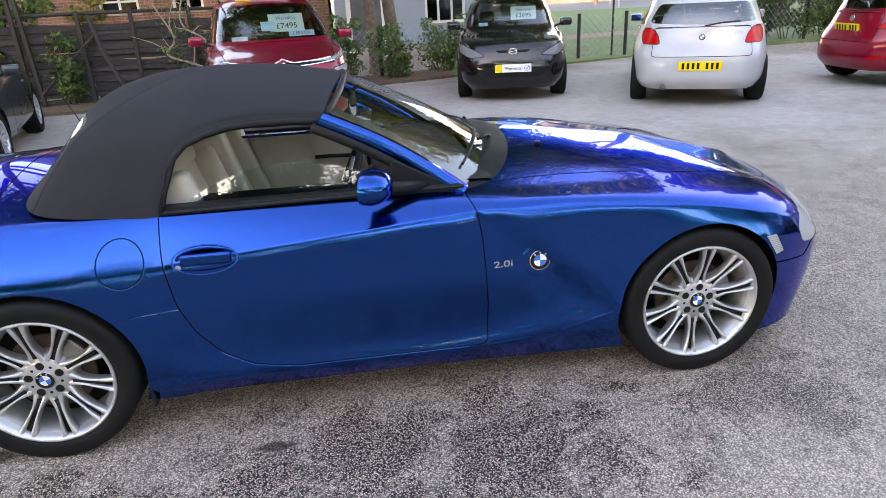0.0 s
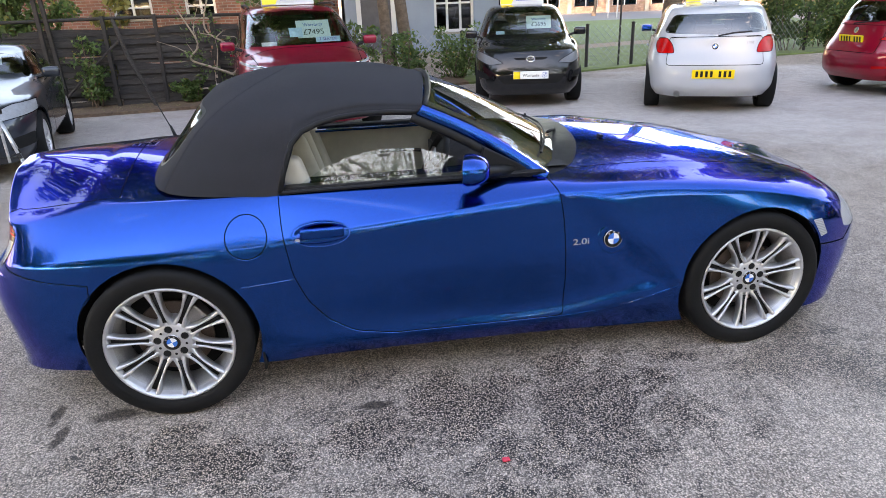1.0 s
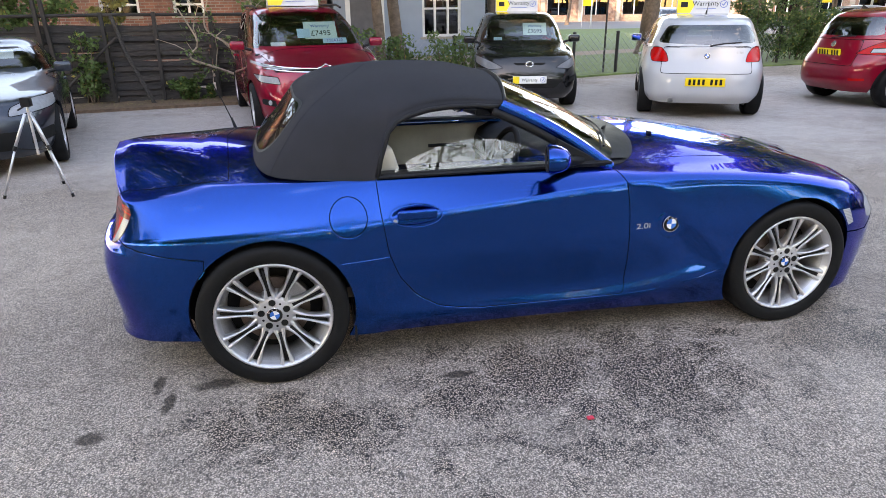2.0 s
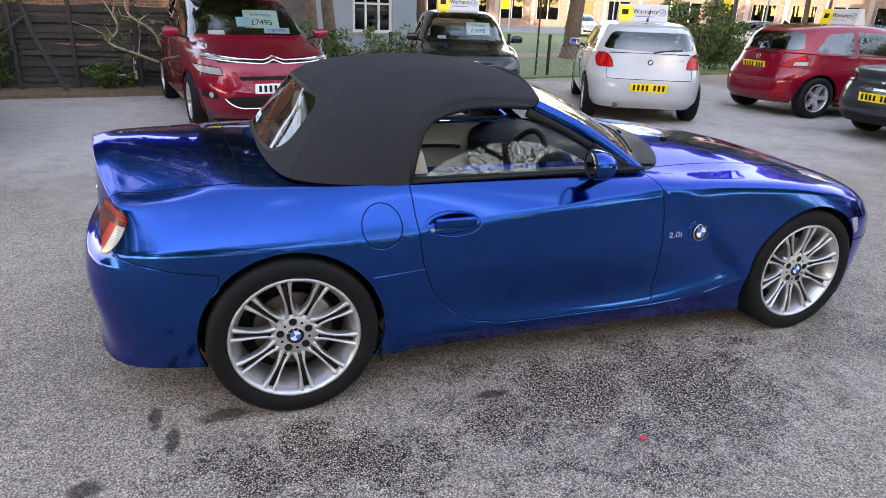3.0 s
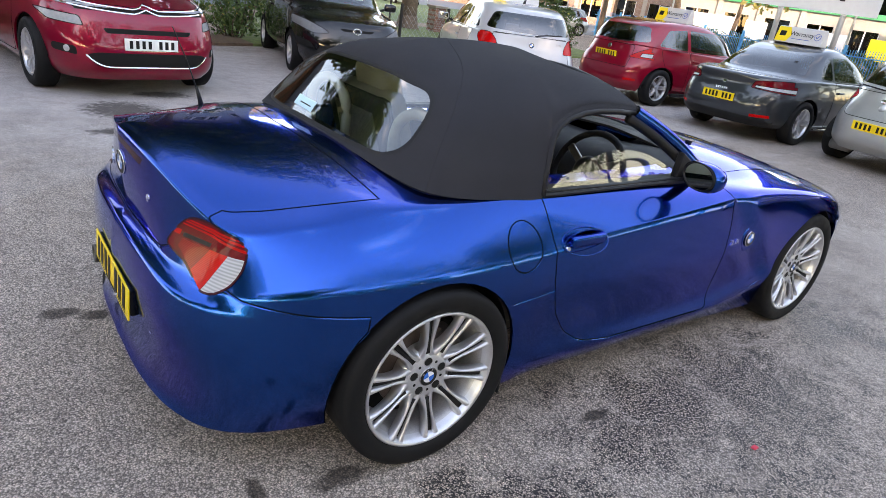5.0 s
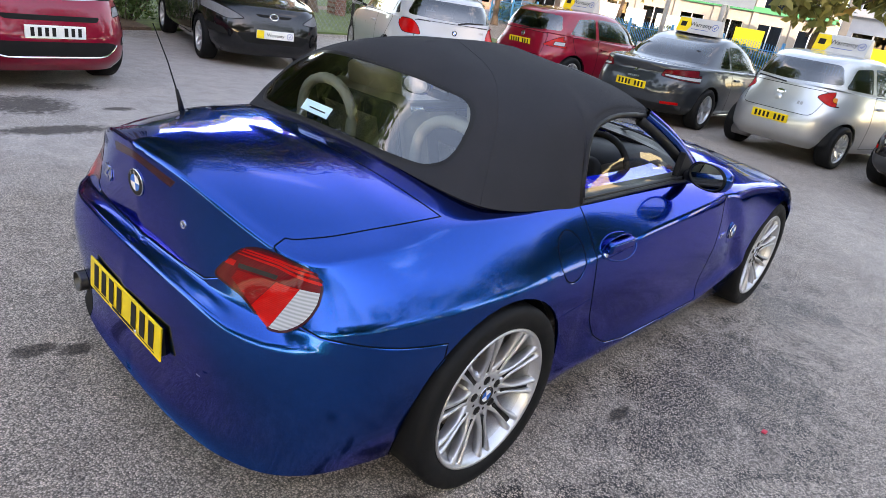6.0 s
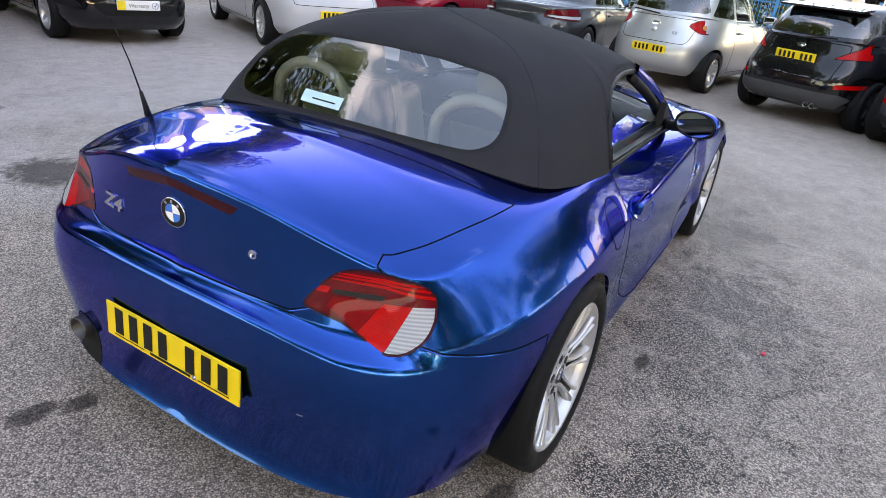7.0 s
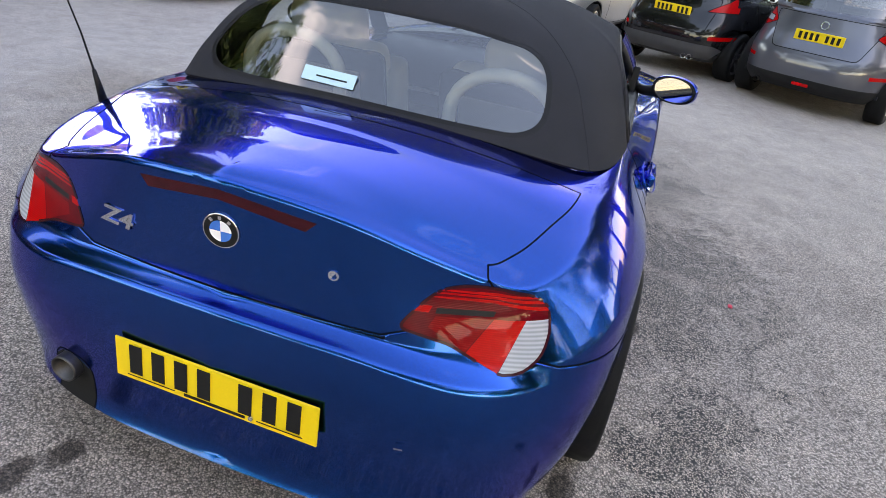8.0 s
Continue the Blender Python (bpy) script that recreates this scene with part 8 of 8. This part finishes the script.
for (xa, ya), (xb, yb) in zip(wp, wp[1:]):
    L = math.hypot(xb - xa, yb - ya)
    n = int(L / 0.16)
    for i in range(-6, n + 1):
        for s in (1, -1):
            t0, t1 = i * 0.16, i * 0.16 + 0.9
            a0, a1 = max(0, t0), min(L, t1)
            if a1 <= a0:
                continue
            z0, z1 = (a0 - t0), (a1 - t0)
            if s < 0:
                z0, z1 = 0.9 - z0, 0.9 - z1
            p = Vector((xa + (xb - xa) * a0 / L, ya + (yb - ya) * a0 / L, 0.05 + z0))
            q = Vector((xa + (xb - xa) * a1 / L, ya + (yb - ya) * a1 / L, 0.05 + z1))
            d = (q - p).normalized()
            u = d.cross(Vector((0, 1, 0))).normalized() * 0.0022
            w = d.cross(u).normalized() * 0.0022
            A = [wires.verts.new(p + k) for k in (u, w, -u - w)]
            B = [wires.verts.new(q + k) for k in (u, w, -u - w)]
            for j in range(3):
                wires.faces.new((A[j], A[(j + 1) % 3], B[(j + 1) % 3], B[j]))
mesh_ob = part("wire_mesh", wires, GALV, link, "thin grey wire mesh")
tagged(mesh_ob, kind="stuff")

# ---- houses behind the fence ----
def sash_window(parent, x0, z0, x1, z1, y, mullions=2, transom=0.7):
    w = thing_part("window", parent)
    t = 0.07
    part("pane", box(x0 + t, y + 0.03, z0 + t, x1 - t, y + 0.04, z1 - t), WIN_GLASS, w)
    part("room", box(x0, y + 0.30, z0, x1, y + 0.34, z1), DARK_ROOM, w)
    for a in ((x0, y - 0.03, z0, x0 + t, y + 0.06, z1), (x1 - t, y - 0.03, z0, x1, y + 0.06, z1), (x0 + t, y - 0.03, z1 - t, x1 - t, y + 0.06, z1), (x0 + t, y - 0.03, z0, x1 - t, y + 0.06, z0 + t)):
        part("frame", box(*a, 0.008), WHITE_FRAME, w)
    for i in range(mullions):
        x = x0 + (x1 - x0) * (i + 1) / (mullions + 1)
        part("mullion", box(x - 0.03, y - 0.02, z0 + t, x + 0.03, y + 0.05, z1 - t, 0.006), WHITE_FRAME, w)
    zt = z0 + (z1 - z0) * transom
    part("transom", box(x0 + t, y - 0.015, zt - 0.025, x1 - t, y + 0.045, zt + 0.025), WHITE_FRAME, w)
    part("sill", box(x0 - 0.06, y - 0.12, z0 - 0.06, x1 + 0.06, y + 0.02, z0 - 0.002, 0.01), STONE, w)


def wall_with_holes(x0, x1, z0, z1, y, depth, holes):
    """A wall in the plane y with real openings."""
    xs = sorted({x0, x1, *[h[0] for h in holes], *[h[2] for h in holes]})
    zs = sorted({z0, z1, *[h[1] for h in holes], *[h[3] for h in holes]})
    out = []
    for a, b in zip(xs, xs[1:]):
        run = None
        for c, d in zip(zs, zs[1:]):
            inside = any(h[0] <= (a + b) / 2 <= h[2] and h[1] <= (c + d) / 2 <= h[3] for h in holes)
            if inside:
                if run:
                    out.append(box(a, y, run[0], b, y + depth, run[1]))
                run = None
            else:
                run = (run[0], d) if run else (c, d)
        if run:
            out.append(box(a, y, run[0], b, y + depth, run[1]))
    return joined(*out)


def house(name, label, x0, x1, y, depth, height, material, windows, at, roof=True):
    h = thing(name, label, "house", at)
    holes = [(w[0], w[1], w[2], w[3]) for w in windows]
    part("front_wall", wall_with_holes(x0, x1, -0.3, height, y, 0.3, holes), material, h)
    part("side_wall", box(x0, y + 0.3, -0.3, x0 + 0.3, y + depth, height), material, h)
    part("side_wall", box(x1 - 0.3, y + 0.3, -0.3, x1, y + depth, height), material, h)
    part("back_wall", box(x0 + 0.3, y + depth - 0.3, -0.3, x1 - 0.3, y + depth, height), material, h)
    if roof:
        bm = bmesh.new()
        e = 0.35
        v = [bm.verts.new(p) for p in ((x0 - e, y - e, height), (x1 + e, y - e, height), (x1 + e, y + depth + e, height), (x0 - e, y + depth + e, height), (x0 + 1, y + depth / 2, height + 2.4), (x1 - 1, y + depth / 2, height + 2.4))]
        for f in ((0, 1, 5, 4), (1, 2, 5), (2, 3, 4, 5), (3, 0, 4), (3, 2, 1, 0)):
            bm.faces.new([v[i] for i in f])
        part("roof", bm, SLATE, h)
    for w in windows:
        sash_window(h, w[0], w[1], w[2], w[3], y + 0.06, *(w[4:] or ()))
    return h


house("brick_house", "red brick house with white windows behind the fence", -9, 1.2, 0, 7, 5.2, BRICK, [(-4.75, 1.45, -3.75, 2.4, 1, 0.3), (-2.9, 1.45, -2.1, 2.4, 1, 0.3), (-8.0, 1.45, -7.0, 2.4, 1, 0.3), (-4.8, 3.4, -3.8, 4.6), (-2.9, 3.4, -2.0, 4.6)], Matrix.Translation((-0.3, 16.0, 0)))
ph = house("rendered_house", "pale blue rendered house with white framed windows", 0, 4.2, 0, 8, 5.4, RENDER_BLUE, [(2.4, 0.80, 3.5, 2.0, 2, 0.62), (2.4, 3.1, 3.4, 4.4), (0.7, 3.1, 1.5, 4.4)], Matrix.Translation((1.05, 15.0, 0)))
part("front_door", box(0.42, -0.05, 0.0, 1.22, 0.02, 2.05, 0.01), SLATE, ph)
part("door_frame", joined(box(0.30, -0.08, 0, 0.42, 0.03, 2.15), box(1.22, -0.08, 0, 1.34, 0.03, 2.15)), WHITE_FRAME, ph)
part("plinth", box(0, -0.06, -0.1, 4.2, 0.0, 0.28), STONE, ph)

# ---- far side of the road: brick blocks and shops ----
def far_block(name, label, at, length, height, material, bay, base=STONE, fascia=None, panels=()):
    b = thing(name, label, "building", at)
    holes = []
    x = 0.8
    while x + bay * 0.62 < length - 0.6:
        holes.append((x, 0.7, x + bay * 0.62, 2.9))
        holes.append((x, 4.0, x + bay * 0.62, min(height - 0.6, 6.0)))
        x += bay
    part("front_wall", wall_with_holes(0, length, -0.2, height, 0, 0.3, holes), material, b)
    part("body", box(0.02, 1.2, -0.2, length - 0.02, 10, height), material, b)
    for i, h in enumerate(holes):
        w = thing_part("window", b)
        part("pane", box(h[0], 0.16, h[1], h[2], 0.18, h[3]), WIN_GLASS, w)
        part("room", box(h[0], 1.0, h[1], h[2], 1.05, h[3]), DARK_ROOM, w)
        for t in (0.0, 0.5, 1.0):
            xx = h[0] + (h[2] - h[0]) * t
            part("frame", box(xx - 0.05, 0.10, h[1], xx + 0.05, 0.22, h[3]), WHITE_FRAME, w)
    k = 0.3
    while k < length:
        part("pier", box(k - 0.22, -0.18, -0.2, k + 0.22, 0.0, height, 0.02), base, b)
        k += bay
    part("cornice", box(-0.1, -0.25, height - 0.3, length + 0.1, 0.0, height + 0.1, 0.04), base, b)
    if fascia:
        part("fascia", box(0, -0.32, 3.85, length, -0.19, 4.3, 0.02), fascia, b)
    for x0, x1, z0, z1, m in panels:
        part("panel", box(x0, -0.30, z0, x1, -0.19, z1, 0.02), m, b)
    return b


def facing(x, y, ang):
    return Matrix.Translation((x, y, 0)) @ Matrix.Rotation(radians(ang), 4, "Z")


far_block("office_block", "long sunlit red brick building across the road", facing(6, 74, -14), 46, 8, BRICK_PALE, 4.2)
far_block("office_block", "brick building with pale stone piers across the road", facing(47, 58, -48), 30, 8, BRICK_PALE, 3.6)
far_block("shop_row", "row of shops with white panels and green fascia", facing(53, 36, -62), 24, 6.5, STONE, 3.4, STONE, GREEN_SIGN, [(1.2, 5.6, 0.5, 2.6, PLASTIC_W), (6.2, 8.0, 0.6, 2.5, PLASTIC_W), (9.0, 11.2, 0.7, 2.4, PAPER_GREEN), (12.5, 14.5, 0.7, 2.4, PLASTIC_W), (16, 18.5, 0.7, 2.4, PLASTIC_Y)])
far_block("shop_row", "grey and white shop units across the road", facing(46, 10, -78), 26, 6.0, RENDER_BLUE, 3.8, STONE, PLASTIC_W, [(2, 4, 0.7, 2.2, PLASTIC_Y), (9, 11, 0.7, 2.2, PLASTIC_W)])

# blue bow-top railing along the road
rail = thing("railing", "blue painted steel railing in front of a hedge", "railing")
R0, R1 = Vector((18.6, -4.5, 0)), Vector((31.5, 26.5, 0))
LEN = (R1 - R0).length
dirr = (R1 - R0).normalized()
pale = mesh_from(tube([(0, 0, 0.12), (0, 0, 1.44)], 0.011, 5), "pale", BLUE_RAIL)
pale_far = bmesh.new()
npal = int(LEN / 0.115)
for i in range(npal):
    p = R0 + dirr * (i * 0.115)
    hgt = 1.38 + 0.10 * math.sin((i % 24) / 24 * math.pi)
    if i < 290:
        part("pale", pale, None, rail, at=Matrix.Translation(p) @ Matrix.Diagonal((1, 1, hgt / 1.44, 1)))
    else:
        a = [pale_far.verts.new(p + Vector(c)) for c in ((0.012, 0, 0.1), (-0.008, 0.009, 0.1), (-0.008, -0.009, 0.1), (0.012, 0, hgt), (-0.008, 0.009, hgt), (-0.008, -0.009, hgt))]
        for q in ((0, 1, 4, 3), (1, 2, 5, 4), (2, 0, 3, 5)):
            pale_far.faces.new([a[k] for k in q])
if len(pale_far.verts):
    tagged(part("pales", pale_far, BLUE_RAIL, rail), kind="stuff")
for z in (0.2, 1.22):
    part("rail", tube([tuple(R0 + Vector((0, 0, z))), tuple(R1 + Vector((0, 0, z)))], 0.02, 6), BLUE_RAIL, rail)
k = 0.0
while k < LEN:
    p = R0 + dirr * k
    part("post", turned(box(-0.045, -0.045, 0, 0.045, 0.045, 1.55, 0.008), Matrix.Translation(p)), BLUE_RAIL, rail, "thick blue post")
    k += 2.76

# road sign on two grey posts
sg_at = facing(17.2, 6.6, -64)
sgn_ = thing("road_sign", "grey-backed direction sign on two galvanised posts", "sign", sg_at)
for x in (-0.75, 0.75):
    part("post", tube([(x, 0.06, 0), (x, 0.06, 4.2)], 0.07, 12), GALV, sgn_, "", True)
part("sign_board", box(-1.5, -0.02, 2.25, 1.5, 0.02, 4.1, 0.01), plain("sign_grey", (0.55, 0.57, 0.58), 0.5, vary=0.05), sgn_)
part("sign_arrow", joined(box(0.55, -0.03, 2.55, 0.67, -0.02, 3.2), turned(box(-0.09, -0.03, -0.09, 0.09, -0.02, 0.09), Matrix.Translation((0.61, 0, 3.25)) @ Matrix.Rotation(radians(45), 4, "Y"))), INK, sgn_)
part("place_bars", turned(bars([0.1, 0.1, 0.1, 0.1, 0.1, 0.1], 0.2, 0.05), Matrix.Translation((-0.5, -0.021, 2.75))), INK, sgn_)

# brick pier by the path
pier = thing("brick_pier", "low red brick gate pier with a stone cap", "pier", Matrix.Translation((12.3, 16.6, 0)))
part("shaft", box(-0.22, -0.22, 0, 0.22, 0.22, 0.80), BRICK, pier)
part("cap", box(-0.27, -0.27, 0.80, 0.27, 0.27, 0.88, 0.015), STONE, pier)
for i in range(9):
    lp = thing("lamp_post", "slim grey street pole by the road", "pole", Matrix.Translation(((-2, 47.5, 0), (6, 46.0, 0), (14, 44.5, 0), (21, 43, 0), (29, 41.5, 0), (32.5, 30, 0), (30, 20, 0), (28, 10, 0), (24, 0, 0))[i]), "street poles")
    part("pole", tube([(0, 0, 0), (0, 0, 5.5)], 0.06, 8, taper=0.04), GALV, lp)
    part("head", box(-0.1, -0.5, 5.45, 0.1, 0.05, 5.55, 0.03), GALV, lp)
flag = thing("banner", "yellow shop banner on a pole across the road", "banner", Matrix.Translation((22, 47, 0)), "banners")
part("pole", tube([(0, 0, 0), (0, 0, 4)], 0.04, 6), GALV, flag)
part("cloth", box(0.04, -0.01, 1.6, 0.9, 0.01, 3.6), PLASTIC_Y, flag)
copy_thing(flag, Matrix.Translation((36, 38, 0)))

# ---- dealership hall behind the camera, and walls added out of view ----
hall = thing("sales_hall", "tall grey sales hall with lit windows behind the yard", "building", facing(16, -25.5, 180))
part("front_wall", wall_with_holes(0, 34, 0, 6.2, 0, 0.3, [(2 + 4 * i, 0.5, 5 + 4 * i, 2.6) for i in range(8)] + [(2 + 4 * i, 3.2, 5 + 4 * i, 4.6) for i in range(8)]), RENDER_BLUE, hall)
part("back", box(0, 4, 0, 34, 4.3, 6.2), RENDER_BLUE, hall)
part("roof", box(-0.3, -0.3, 6.2, 34.3, 4.5, 6.5), SLATE, hall)
part("fascia", box(0, -0.12, 5.1, 34, 0.0, 5.7), PLASTIC_W, hall)
TUBE = bpy.data.materials.new("lit_tube")
TUBE.use_nodes = True
TUBE.node_tree.nodes["Principled BSDF"].inputs["Emission Color"].default_value = (1.0, 0.86, 0.62, 1)
TUBE.node_tree.nodes["Principled BSDF"].inputs["Emission Strength"].default_value = 6.0
for i in range(8):
    for z0, z1 in ((0.5, 2.6), (3.2, 4.6)):
        w = thing_part("window", hall)
        part("pane", box(2 + 4 * i, 0.12, z0, 5 + 4 * i, 0.14, z1), GLASS, w)
        part("frame", box(3.44 + 4 * i, 0.05, z0, 3.56 + 4 * i, 0.2, z1), WHITE_FRAME, w)
        part("tube_light", box(2.3 + 4 * i, 1.4, z1 - 0.35, 4.4 + 4 * i, 1.5, z1 - 0.25), TUBE, w, "lit fluorescent tube")

# two added walls, never in view: they darken the low horizon in mirror and paint
for nm, x0, y0, x1, y1 in (("wall_south", -36, -29.0, 40, -28.6), ("wall_west", -36, -28.6, -35.6, 14)):
    tagged(part(nm, box(x0, y0, -0.1, x1, y1, 2.6), BRICK_PALE), "unseen brick wall added to darken the horizon in reflections", "wall", kind="structure")

# ---- tripod beside the grey car ----
tri = thing("tripod", "small silver camera tripod with black head", "tripod", Matrix.Translation((-2.2, 2.85, 0)))
for i, a in enumerate((200, 325, 85)):
    c, s = math.cos(radians(a)), math.sin(radians(a))
    leg = part("leg", tube([(0.03 * c, 0.03 * s, 0.72), (0.17 * c, 0.17 * s, 0.42)], 0.013, 8), ALLOY, tri, "", True)
    part("lower_leg", tube([(0.16 * c, 0.16 * s, 0.44), (0.33 * c, 0.33 * s, 0.02)], 0.009, 8), ALLOY, leg, "", True)
    part("clamp", tube([(0.155 * c, 0.155 * s, 0.45), (0.175 * c, 0.175 * s, 0.41)], 0.018, 8), TRIM, leg)
    part("foot", tube([(0.325 * c, 0.325 * s, 0.03), (0.335 * c, 0.335 * s, 0.0)], 0.013, 8), TRIM, leg)
    part("brace", tube([(0.01, 0, 0.40), (0.165 * c, 0.165 * s, 0.43)], 0.006, 6), TRIM, tri)
part("centre_column", tube([(0, 0, 0.36), (0, 0, 0.80)], 0.012, 8), ALLOY, tri)
part("head", box(-0.04, -0.035, 0.78, 0.04, 0.035, 0.86, 0.012), TRIM, tri)
part("pan_handle", tube([(0.0, 0.02, 0.80), (-0.12, 0.10, 0.74)], 0.008, 6), TRIM, tri)

# ---- marks on the tarmac ----
red_bit = part("litter", turned(box(-0.014, -0.010, 0, 0.014, 0.010, 0.008, 0.004), Matrix.Translation((1.21, -1.415, 0))), plain("red_paper", (0.7, 0.05, 0.08), 0.6))
tagged(red_bit, "small red scrap of litter on the tarmac", "litter")
